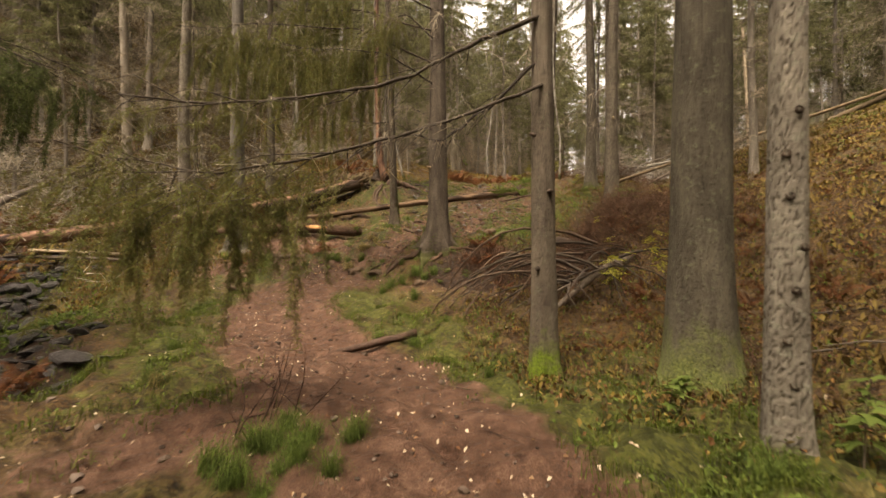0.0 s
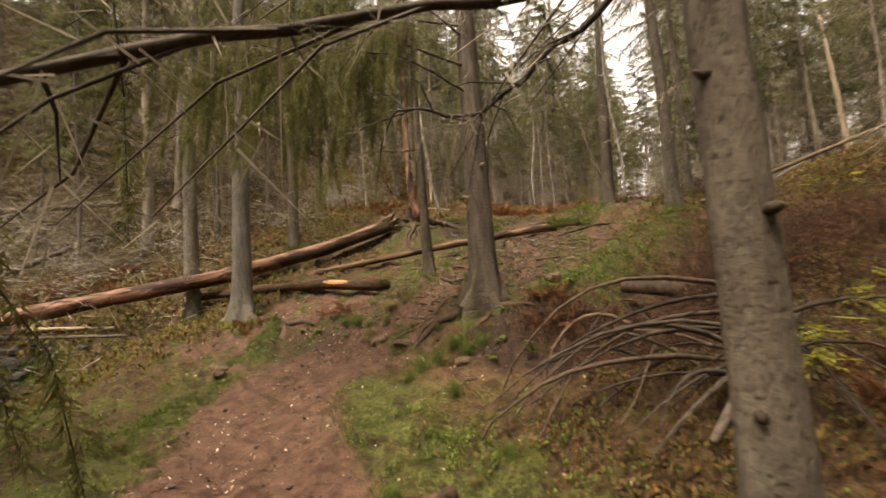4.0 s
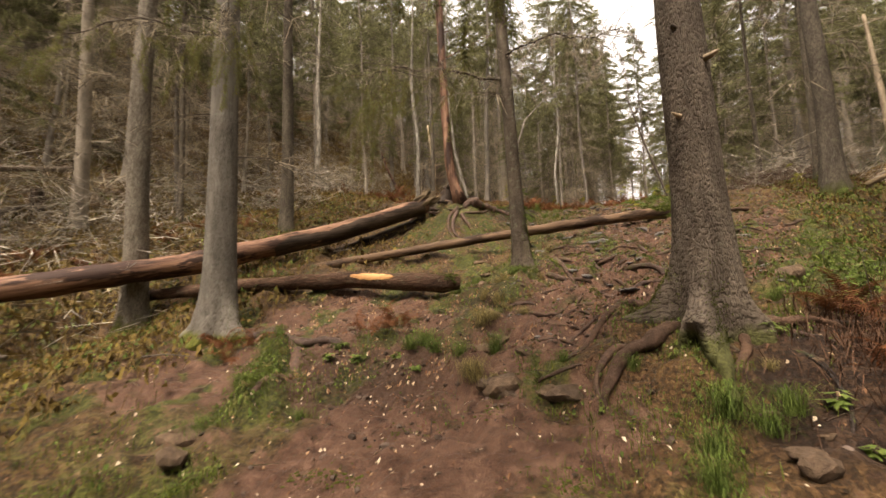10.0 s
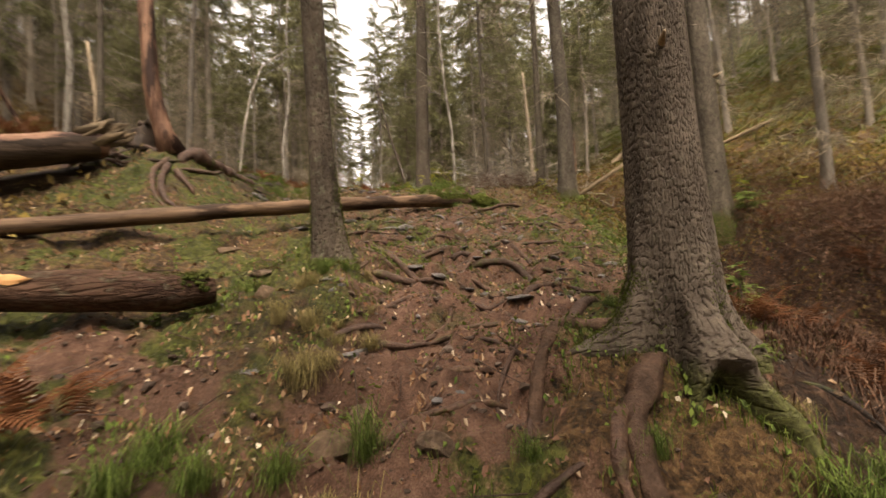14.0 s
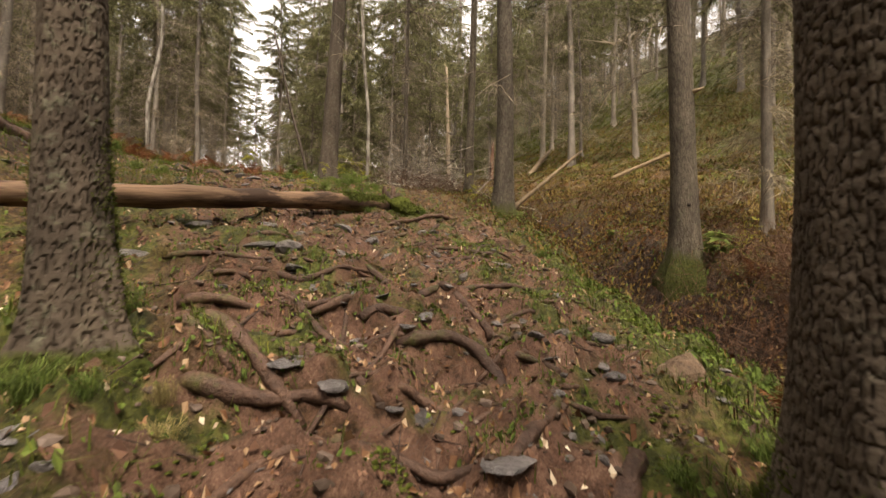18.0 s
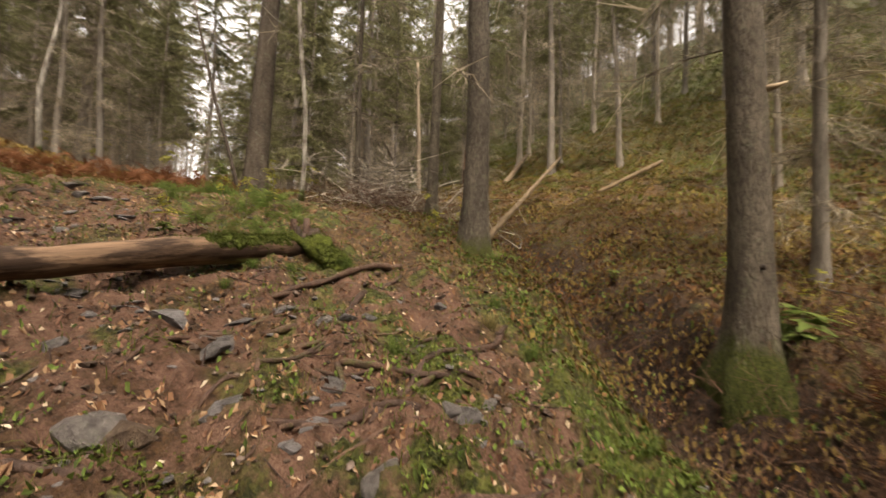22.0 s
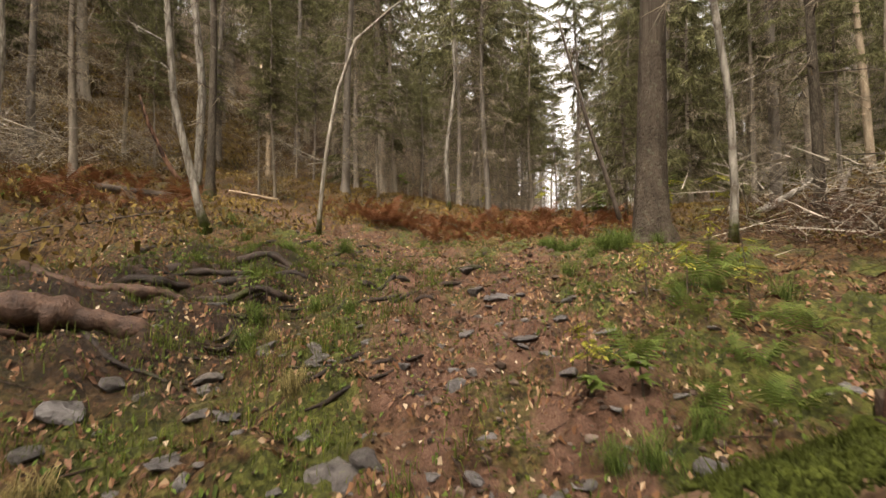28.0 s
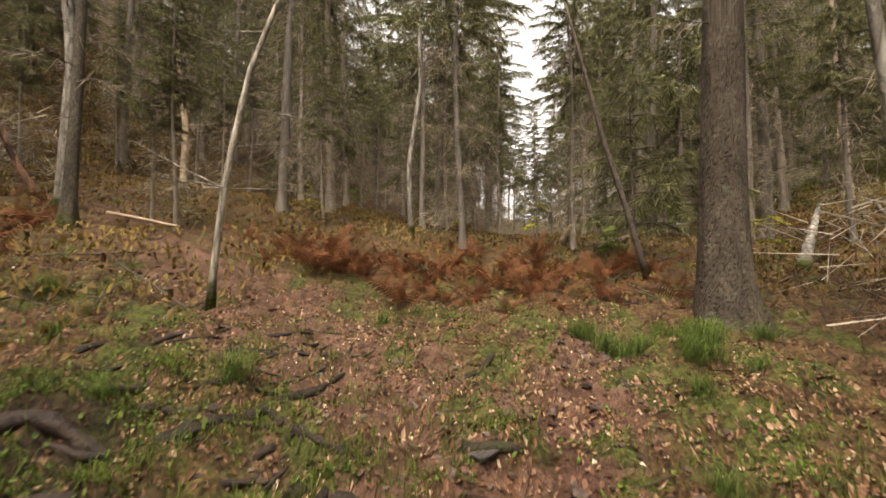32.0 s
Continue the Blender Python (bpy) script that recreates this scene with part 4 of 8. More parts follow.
tree_h = spruce(-6.5, 11.55, 0.52, "pale grey spruce beside the fallen log", bark=CARVED["pale"], seed=16, start=8.5, dead_from=2.6, dead_n=22, reach=2.4, carve={"lobes": ((195, 0.28, 0.4, 0.28), (255, 0.15, 0.35, 0.25), (-12, 0.32, 0.4, 0.3), (90, 0.15, 0.5, 0.25)), "moss": ((-20, 0.6),), "moss_top": 0.75, "depth": 0.004, "crisp": 0.8})
tree_g = spruce(-8.85, 12.75, 0.48, "grey spruce behind the fallen log", bark=M_BARK_PALE, seed=17, flare=0.35, start=8.5, dead_from=2.4, reach=2.4)
tree_j = spruce(-7.9, 16.5, 0.42, "dark spruce on the bank behind the logs", seed=18, start=8.0)
tree_k = spruce(-11.6, 17.3, 0.20, "thin dark spruce on the slope", seed=19, start=7.0, h=15)
tree_m = spruce(4.35, 14.55, 0.43, "spruce with ferny foot beside the ditch", seed=20, start=9.0)
tree_r = spruce(4.0, 11.4, 0.40, "grey spruce with a dark scar at the edge of the ditch", seed=21, start=9.0, dead_n=10)
tree_n = spruce(3.95, 20.0, 0.56, "big leaning spruce at the crest of the path", bark=CARVED["dark"], seed=22, lean=(0.035, 0.0), start=9.0, dead_n=14, dead_from=3.2, carve={"lobes": ((300, 0.20, 0.4, 0.3), (215, 0.15, 0.4, 0.25), (255, 0.12, 0.4, 0.25), (90, 0.15, 0.5, 0.25)), "moss": ((270, 0.9),), "moss_top": 0.4})
tree_t = spruce(-4.7, 24.3, 0.23, "dark spruce among rusty bracken", seed=23, start=8.0)
tree_s = spruce(6.1, 19.2, 0.17, "thin straight young spruce by the ditch", seed=24, start=6.5, h=14)
tree_u = spruce(5.5, 16.3, 0.24, "dark spruce in the ditch behind the log", seed=25, start=8.0, h=18, dead_n=12)
tree_left = spruce(-8.6, 3.0, 0.36, "spruce with low hanging boughs above the creek", seed=26, start=8.0, reach=2.6, h=18, dead_from=5.5)


STANDING = ((-18.1, 19.0, 0.34), (-19.5, 18.1, 0.34), (-11.6, 27.8, 0.36), (-10.4, 30.2, 0.24), (-8.6, 33.9, 0.42), (-7.2, 43.0, 0.6), (7.2, 10.7, 0.24), (20.6, 16.9, 0.44),
            (22.4, 11.4, 0.52), (25.8, 16.2, 0.38), (29.0, 26.0, 0.5), (35.0, 40.5, 0.75), (-7.8, 24.3, 0.28), (-3.9, 25.35, 0.16), (-3.45, 25.3, 0.20), (-2.1, 29.1, 0.36), (-0.8, 27.6, 0.19),
            (2.3, 30.2, 0.33), (2.5, 25.6, 0.29), (4.9, 24.8, 0.12), (5.45, 27.9, 0.15), (15.2, 21.5, 0.3), (11.8, 26.5, 0.3), (17.0, 31.0, 0.4), (9.5, 32.0, 0.28), (6.5, 34.0, 0.3),
            (-15.5, 22.5, 0.3), (-14.0, 13.9, 0.24), (-17.0, 14.8, 0.22), (-12.9, 22.8, 0.26), (14.0, 11.0, 0.3), (12.5, 3.5, 0.32), (10.0, -1.0, 0.3), (17.0, 7.0, 0.34),
            (-0.6, 34.7, 0.20), (1.2, 38.4, 0.24), (2.4, 35.0, 0.20), (3.4, 31.3, 0.22), (7.5, 39.0, 0.26), (6.9, 35.1, 0.20), (6.2, 31.7, 0.18), (9.8, 35.5, 0.20), (13.2, 40.9, 0.26), (7.2, 26.9, 0.13), (-5.0, 37.7, 0.24), (-4.4, 31.4, 0.20), (-6.8, 36.0, 0.22), (-8.5, 33.3, 0.20), (-10.8, 39.9, 0.26), (0.5, 46.7, 0.30), (11.6, 32.0, 0.20), (16.2, 35.1, 0.24), (-8.8, 29.3, 0.20))


def forest():
    """The wood on both sides of the valley, and unseen trees behind the start that shade it."""
    kinds = []
    for k in range(7):
        rng = np.random.default_rng(100 + k)
        low = k in (2, 5)
        ob = make_spruce("spruce_tree", rng, (0.16, 0.19, 0.12, 0.22, 0.17, 0.10, 0.15)[k], (20, 23, 15, 25, 21, 12, 18)[k],
                         (8.0, 9.0, 2.4, 10.5, 6.5, 0.9, 7.5)[k], (2.3, 2.5, 2.1, 2.7, 2.6, 1.7, 2.0)[k], 90, 170, 0.040, 120 if not low else 40,
                         ("tall grey spruce with bare lower trunk in the wood", "tall dark spruce with dead lower branches", "young dense spruce green almost to the ground",
                          "old tall spruce with a high crown", "shaggy spruce with drooping lichen-hung boughs", "small bushy young spruce", "slim spruce with thin crown")[k],
                         M_BARK_HAZED, "spruces of the surrounding wood", (0, 0), 0.4, 1.2, 0.6, 9)
        kinds.append(ob)
    rng = np.random.default_rng(5)
    spots, used = [(x, y, 3 + k) for k, (x, y, d) in enumerate(STANDING)], set()
    fixed = [tuple(o.matrix_basis.translation.xy) for o in (tree_b, tree_c, tree_d, tree_e, tree_f, tree_g, tree_h, tree_j, tree_k, tree_m, tree_n, tree_r, tree_s, tree_t, tree_u)]
    tries = 0
    while len(spots) < 780 and tries < 40000:
        tries += 1
        # a below -4 lies behind the camera: unseen trees added to block the sun
        a, b = rng.uniform(-22, 95), rng.uniform(-62, 58)
        x, y = AXIS_A[0] * a + AXIS_B[0] * b, AXIS_A[1] * a + AXIS_B[1] * b
        if -4 < a < 26 and -12.5 - 4.5 * (a < 12) < b < 5:        # the open gully
            continue
        if -4 < a < 34 and 3 < b < 10:                             # the leafy bank, with few trees
            continue
        if -36 < x < -9 and abs(y - 10.4) < 3.6:                    # the creek below the falls
            continue
        if 24 < a < 62 and abs(b + 6.2) < 2.7:                      # the gap up the valley
            continue
        if math.hypot(x - 0.3, y - 19.5) < 11.0:                   # the crest
            continue
        gap = 1.75 + 0.022 * math.hypot(a - 15, b + 5) + (0.75 if 2 < b < 30 and 2 < a < 36 else 0.35 if -22 < b < -8 and a < 26 else 0.0)
        gap *= 0.95 if b < -12 else 0.8 if (26 < a < 46 and -16 < b < 3) else 1.0
        if any((x - p) ** 2 + (y - q) ** 2 < gap * gap for p, q, *_ in spots) or any((x - p) ** 2 + (y - q) ** 2 < 3.0 for p, q in fixed):
            continue
        spots.append((x, y, 1 if a > 38 and abs(b + 6.2) < 3.0 else 2 if (3 < b < 24 and a < 36) or (-27 < b < -8 and a < 20) or (26 < a < 46 and -16 < b < 3 and abs(b + 6.2) > 3.0 and rng.uniform() < 0.65) else 0))
    spots.sort(key=lambda p: (p[0] - 0.5) ** 2 + (p[1] - 14) ** 2)
    far_t, far_c, far_f, far_d = [], [], [], []
    for n, (x, y, low) in enumerate(spots):
        k = rng.choice(7, p=(0.18, 0.16, 0.14, 0.10, 0.24, 0.08, 0.10))
        k = rng.choice((2, 5)) if low == 1 else (3, 1, 0, 3, 1, 6, 6)[k] if low >= 2 else k
        src, s = kinds[k], rng.uniform(0.8, 1.2) * (0.85 if low == 1 else 1.0)
        if low >= 3:                                     # a known stem: its thickness sets the size
            d = STANDING[low - 3][2]
            k = 6 if d < 0.22 else 0 if d < 0.36 else 3
            src, s = kinds[k], max(0.55, d / 2 / (0.16, 0, 0, 0.22, 0, 0, 0.15)[k])
        m = pose(x, y, gz(x, y) - 0.08, rng.normal(0, 1.2), rng.normal(0, 1.2), rng.uniform(0, 360)) @ Matrix.Diagonal((s, s, s * rng.uniform(0.92, 1.1), 1))
        if n >= 250:                                     # the far wood is one sheet of trees
            mm = np.array(m)
            for nm, into in (("trunk", far_t), ("crown", far_c), ("dry_spray", far_d)):
                me = [c for c in src.children if c.name.startswith(nm)][0].data
                co = np.empty(len(me.vertices) * 3, np.float32)
                me.vertices.foreach_get("co", co)
                co = co.reshape(-1, 3)
                if nm != "trunk":
                    co = co.reshape(-1, 3, 3)[::3].copy()
                    mid = co.mean(1, keepdims=True)
                    co = (mid + (co - mid) * 1.6).reshape(-1, 3)
                else:
                    far_f.append((len(co), [tuple(p.vertices) for p in me.polygons]))
                into.append(co @ mm[:3, :3].T + mm[:3, 3])
        elif k not in used:
            used.add(k)
            src.matrix_basis = m
        else:
            copy_thing(src, m)
    wood = Buf()
    for v, (_, f) in zip(far_t, far_f):
        wood.add(v, f)
    tagged(part("far_trunks", wood, M_BARK_HAZED), "grey trunks of the distant wood, haze in their colour", "trees", kind="stuff")
    tagged(part("far_twigs", strips("far_twigs", np.concatenate(far_d), 3, M_NEEDLE_DRY), None), "grey-brown dead twigs of the distant wood", "trees", kind="stuff")
    tagged(part("far_foliage", strips("far_foliage", np.concatenate(far_c), 3, M_NEEDLE), None), "dark green boughs of the distant wood", "trees", kind="stuff")


forest()

# ---- fallen logs ----


def log_thing(name, label, pts, radii, material, sides=14, lump=0.05, seed=3, category="log", group=""):
    """A fallen stem; its own z axis runs along it, so that grain and streaks do too."""
    rng = np.random.default_rng(seed)
    pts = np.asarray(pts, float)
    m = Matrix.Translation(pts[0]) @ Vector(pts[-1] - pts[0]).to_track_quat("Z", "Y").to_matrix().to_4x4()
    ob = new(name)
    ob.matrix_basis = m
    tagged(ob, label, category, group)
    t = np.concatenate([[0], np.cumsum(np.linalg.norm(np.diff(pts, axis=0), axis=1))])
    tt = np.linspace(0, t[-1], max(6, int(t[-1] / 0.25)))
    fine = np.stack([np.interp(tt, t, pts[:, k]) for k in range(3)], 1)
    inv = np.array(m.inverted())
    fine = fine @ inv[:3, :3].T + inv[:3, 3] + rng.normal(0, 0.006, fine.shape)
    rad = np.interp(tt, t, radii) * (1 + 0.04 * np.sin(tt * 3.1 + seed) + rng.normal(0, 0.02, len(tt)))
    buf = Buf()
    buf.tube(fine, rad, sides, True, lump, rng)
    part("stem", buf, material, ob)
    return ob


def log_mat(name, dark, light, patch, scale=5.0):
    """Weathered wood: streaks along the stem, cracks, and patches of clinging bark."""
    m, nt, b, vec = blank(name, 0.7)
    n1 = noise_of(nt, vec, scale, 6, 0.7, (1, 1, 0.10))
    r = ramp_of(nt, [(0.36, dark), (0.62, light)])
    nt.links.new(n1, r.inputs[0])
    n2 = noise_of(nt, vec, 3.2, 5, 0.65, (1, 1, 0.28))
    pm = ramp_of(nt, [(0.50, (0, 0, 0)), (0.56, (1, 1, 1))])
    nt.links.new(n2, pm.inputs[0])
    col = mix_of(nt, pm.outputs[0], r.outputs[0], patch)
    n3 = noise_of(nt, vec, 42, 3, 0.6, (1, 1, 0.06))
    cr = ramp_of(nt, [(0.30, (0.42, 0.40, 0.38)), (0.5, (1, 1, 1))])
    nt.links.new(n3, cr.inputs[0])
    col = mix_of(nt, 0.8, col, cr.outputs[0], "MULTIPLY")
    nt.links.new(col, b.inputs["Base Color"])
    bump_to(nt, b, math_of(nt, "ADD", math_of(nt, "MULTIPLY", pm.outputs[0], 0.4), math_of(nt, "MULTIPLY", n3, 0.5)), 0.6, 0.012)
    return m


M_LOG = log_mat("barkless_red_log", (0.050, 0.022, 0.013), (0.25, 0.140, 0.090), (0.034, 0.018, 0.013))
M_LOG_GREY = log_mat("weathered_log", (0.040, 0.024, 0.015), (0.180, 0.112, 0.068), (0.034, 0.020, 0.013))
M_CHAR = log_mat("dark_rotten_log", (0.022, 0.016, 0.012), (0.085, 0.058, 0.040), (0.030, 0.020, 0.014))
M_LOG_BARK = bark_mat("bark_clad_log", (0.030, 0.016, 0.011), (0.125, 0.072, 0.047), 0.01, plate=26.0)
log_a = log_thing("fallen_log", "long reddish barkless log with a torn end", ((-13.6, 8.55, 1.15), (-10.8, 10.75, 1.74), (-7.9, 13.0, 2.42), (-5.9, 14.6, 3.12), (-4.05, 16.05, 3.98)), (0.16, 0.19, 0.205, 0.20, 0.19), M_LOG, 18, 0.03)
log_c = log_thing("fallen_log", "long grey barkless log with mossy end across the path", ((-6.6, 13.7, 2.22), (-3.0, 14.35, 2.80), (-1.1, 14.69, 3.08), (0.8, 15.01, 3.32), (2.05, 15.25, 3.42)), (0.08, 0.095, 0.105, 0.112, 0.125), M_LOG_GREY)
log_b = log_thing("fallen_log", "short broken log with a fresh orange scar", ((-8.9, 13.0, 1.85), (-6.8, 12.7, 1.97), (-4.9, 12.4, 1.99), (-3.3, 12.2, 1.89), (-3.04, 12.2, 1.87)), (0.10, 0.115, 0.13, 0.138, 0.09), M_LOG_BARK)
log_x = log_thing("fallen_pole", "thin grey dead stem leaning across the creek", ((-10.6, 6.5, 0.72), (-12.7, 9.6, 1.85), (-14.6, 12.6, 2.98), (-16.9, 18.2, 5.2)), (0.12, 0.11, 0.10, 0.06), M_DEADWOOD)
log_y = log_thing("fallen_pole", "thin dead stem lying up the far slope", ((-21.5, 13.0, 5.1), (-15.7, 17.8, 6.1)), (0.14, 0.08), M_DEADWOOD)
log_s = log_thing("broken_branch", "short rotten branch lying beside the path", ((-1.75, 5.30, 0.02), (-1.2, 5.5, 0.12), (-0.66, 5.75, 0.22)), (0.045, 0.05, 0.055), M_ROOT, 8, 0.15)
ROCKS_RISE = ((0.13, 13.20, 0.28), (0.77, 12.59, 0.23), (0.48, 11.83, 0.17), (0.84, 11.30, 0.22), (0.11, 11.77, 0.16), (-0.84, 13.82, 0.37), (-0.60, 13.97, 0.27), (-0.38, 13.81, 0.32), (-0.04, 13.51, 0.28), (1.32, 12.62, 0.24), (-1.68, 14.61, 0.44), (-0.90, 14.79, 0.30), (-1.14, 14.77, 0.28), (-1.55, 14.09, 0.29), (-0.86, 11.61, 0.28), (0.12, 11.48, 0.24), (-0.66, 13.29, 0.19), (0.38, 11.46, 0.16), (1.73, 13.17, 0.25), (0.70, 13.94, 0.23), (-1.19, 13.32, 0.20), (1.62, 11.73, 0.19), (1.22, 14.00, 0.26), (0.96, 13.22, 0.25))
ROCKS_LOG = ((0.61, 13.92, 0.22), (0.38, 13.32, 0.14), (1.35, 12.65, 0.24), (1.29, 13.18, 0.17), (0.26, 14.22, 0.19), (-0.05, 14.29, 0.18), (0.78, 13.23, 0.15), (0.49, 13.33, 0.14), (1.63, 13.65, 0.18), (1.24, 13.70, 0.17), (1.42, 13.66, 0.21), (1.14, 14.04, 0.18), (-0.63, 16.75, 0.21), (-0.30, 15.84, 0.35), (-0.32, 14.45, 0.29), (1.66, 12.64, 0.16), (2.41, 13.59, 0.21), (1.94, 12.65, 0.17))
ROCKS_CREST = ((-1.66, 16.50, 0.34), (-1.28, 16.60, 0.22), (-0.59, 16.72, 0.17), (-0.34, 15.39, 0.19), (-0.90, 15.39, 0.27), (-1.89, 16.00, 0.28), (-0.19, 15.78, 0.26), (-1.81, 16.56, 0.29), (-1.36, 16.71, 0.24), (-1.23, 16.36, 0.18), (-0.68, 16.86, 0.15), (-1.05, 17.00, 0.27), (0.66, 17.62, 0.22), (1.36, 17.05, 0.39), (-1.64, 17.56, 0.42), (-1.06, 17.07, 0.26), (-0.71, 16.95, 0.18), (0.63, 17.29, 0.15), (0.37, 19.90, 0.17), (-0.30, 19.70, 0.23), (0.67, 18.37, 0.24), (1.84, 18.81, 0.12), (1.89, 19.80, 0.13))
ROCKS_BEND = ((-5.43, 9.51, 0.46), (-5.25, 9.11, 0.30), (-2.57, 9.89, 0.56), (-2.05, 9.67, 0.35), (-0.78, 8.12, 0.20), (-0.89, 8.46, 0.23), (0.71, 10.80, 0.40), (-2.53, 9.88, 0.42), (-2.16, 9.74, 0.31), (-2.78, 13.02, 0.27), (-2.73, 13.81, 0.31), (-2.86, 12.30, 0.23), (-5.40, 12.65, 0.44), (-2.75, 10.69, 0.26), (-2.32, 10.32, 0.21), (0.08, 13.46, 0.36), (-2.50, 10.82, 0.16), (-2.64, 12.57, 0.28), (-2.74, 12.09, 0.22))
ROCKS_CREEK = ((-5.97, 4.97, 0.56), (-7.12, 5.71, 0.55), (-7.63, 5.08, 0.52), (-7.91, 5.78, 0.52), (-8.22, 6.46, 0.42), (-8.45, 6.12, 0.50), (-8.15, 5.36, 0.43), (-5.48, 5.38, 0.31), (-6.19, 5.81, 0.31), (-8.82, 5.25, 0.45), (-4.89, 4.83, 0.33), (-5.59, 5.76, 0.29), (-5.61, 6.08, 0.25), (-9.98, 8.81, 0.50), (-7.63, 6.15, 0.42), (-7.69, 5.40, 0.41), (-5.95, 4.70, 0.43), (-7.50, 6.45, 0.32), (-5.80, 6.17, 0.28), (-10.13, 9.09, 0.50))
ROOTS_LOG = ((2.70, 13.03, 1.84, 12.93, 0.89, 12.87, 0.037), (0.81, 13.78, 0.65, 13.36, 0.57, 13.07, 0.013), (1.55, 13.86, 2.12, 14.12, 2.75, 14.28, 0.037), (2.40, 14.15, 2.20, 13.90, 2.00, 13.66, 0.027), (0.58, 13.61, 0.44, 13.57, 0.38, 13.52, 0.016), (1.08, 13.38, 1.00, 13.23, 0.94, 13.15, 0.011), (1.69, 13.25, 1.68, 13.15, 1.71, 13.05, 0.026), (1.52, 13.21, 1.43, 13.12, 1.34, 13.04, 0.018), (0.61, 13.07, 0.74, 13.01, 0.79, 12.92, 0.018), (1.44, 14.31, 2.02, 14.43, 2.61, 14.47, 0.025), (1.21, 14.65, 1.43, 14.58, 1.52, 14.46, 0.015))
ROOTS_SPRUCE = ((-1.15, 9.96, -1.79, 9.71, -1.78, 9.41, 0.060), (-0.22, 10.84, -1.10, 10.50, -1.48, 10.37, 0.071), (-1.65, 10.32, -1.78, 10.18, -1.92, 10.04, 0.044), (-2.03, 10.74, -1.84, 10.66, -1.67, 10.60, 0.042), (-2.50, 10.52, -2.07, 10.46, -1.75, 10.38, 0.038), (-2.26, 9.93, -2.05, 9.91, -1.82, 9.81, 0.031), (-0.37, 9.82, -0.16, 9.69, -0.04, 9.53, 0.047), (-0.72, 9.63, -0.74, 9.37, -0.80, 9.17, 0.025), (-1.68, 12.41, -1.47, 11.98, -1.37, 11.79, 0.061), (-2.19, 11.36, -1.84, 11.08, -1.69, 10.89, 0.038), (-1.42, 11.70, -1.17, 11.36, -0.91, 11.10, 0.044), (-2.07, 12.71, -1.58, 12.82, -1.41, 12.51, 0.057), (-1.66, 10.92, -1.40, 10.82, -1.23, 10.67, 0.037), (-1.02, 12.81, -0.81, 12.21, -0.57, 11.87, 0.041))
SPROUTS_A = ((6.01, 11.73), (6.05, 10.95), (10.72, 19.42), (6.30, 13.20), (5.82, 11.68), (2.55, 4.49), (2.87, 3.11), (4.89, 10.84), (2.90, 9.08), (0.05, 8.45), (0.97, 16.86), (4.06, 15.06), (10.58, 17.96), (2.19, 16.77))
SPROUTS_B = ((0.23, 29.38), (2.87, 27.42), (3.76, 24.57), (4.36, 22.55), (6.11, 21.38), (4.46, 20.58), (7.96, 25.30), (2.37, 33.22), (-0.96, 27.46), (4.64, 23.18), (1.03, 16.05), (0.99, 15.92), (-1.39, 17.58))

# ---- stones ----


def rock_mesh(rng, flat=0.5):
    """An angular stone: a ball cut by random planes."""
    bm = bmesh.new()
    bmesh.ops.create_icosphere(bm, subdivisions=2, radius=0.5)
    cuts = [(Vector(rng.normal(0, 1, 3)).normalized(), rng.uniform(0.24, 0.42)) for _ in range(11)]
    for v in bm.verts:
        for n, d in cuts:
            k = v.co.dot(n)
            if k > d:
                v.co -= n * (k - d)
        v.co.z *= flat
        v.co += Vector(rng.normal(0, 0.012, 3))
    me = bpy.data.meshes.new("rock")
    bm.to_mesh(me)
    bm.free()
    me.materials.append(M_ROCK)
    return me


ROCK_MESHES = [rock_mesh(np.random.default_rng(40 + k), (0.42, 0.5, 0.34, 0.6, 0.45, 0.52)[k]) for k in range(6)]


def coated(me, material):
    me = me.copy()
    me.materials[0] = material
    return me


WET_MESHES = [coated(m, M_WETROCK) for m in ROCK_MESHES]
BROWN_MESHES = [coated(m, M_ROCKBROWN) for m in ROCK_MESHES]


def stones(table, label, group, seed, lift=0.03, grow=1.2, meshes=None, tall=1.0):
    rng = np.random.default_rng(seed)
    for x, y, s in table:
        ob = new("rock", (meshes or ROCK_MESHES)[rng.integers(6)])
        s = min(s, 0.62) * grow
        ob.matrix_basis = pose(x, y, gz(x, y) + lift * s - 0.008, rng.normal(0, 10), rng.normal(0, 10), rng.uniform(0, 360)) @ Matrix.Diagonal((s, s * rng.uniform(0.65, 0.95), tall * s * rng.uniform(0.75, 1.1), 1))
        tagged(ob, label, "rock", group)


stones(ROCKS_RISE, "grey slate stone set in the rooty soil", "stones of the rooty rise", 1, -0.07, 1.3, None, 0.85)
stones(ROCKS_LOG, "grey slate stone in trodden soil by the log", "stones by the log", 2, -0.07, 1.3, None, 0.9)
stones([(x, y, min(s, 0.20)) for x, y, s in ROCKS_CREST], "dark angular stone in leafy soil", "stones of the crest", 3, -0.05, 1.3, None, 0.9)
stones(ROCKS_BEND, "worn brown-grey stone at the path's edge", "stones of the bend", 4, 0.03, 1.2, BROWN_MESHES, 1.2)
stones(((-0.78, 9.02, 0.20), (-0.88, 8.60, 0.26), (-0.25, 9.3, 0.10), (-0.62, 8.78, 0.12), (-5.42, 9.58, 0.30), (-5.75, 10.1, 0.12), (-4.85, 11.35, 0.16), (-4.55, 11.55, 0.2)), "flat brown stone sunk in dark soil", "stones of the verge", 8, 0.0, 1.2, BROWN_MESHES, 0.9)
stones(ROCKS_CREEK, "wet dark slate boulder in the creek bed", "creek boulders", 5, 0.16, 1.15, WET_MESHES)


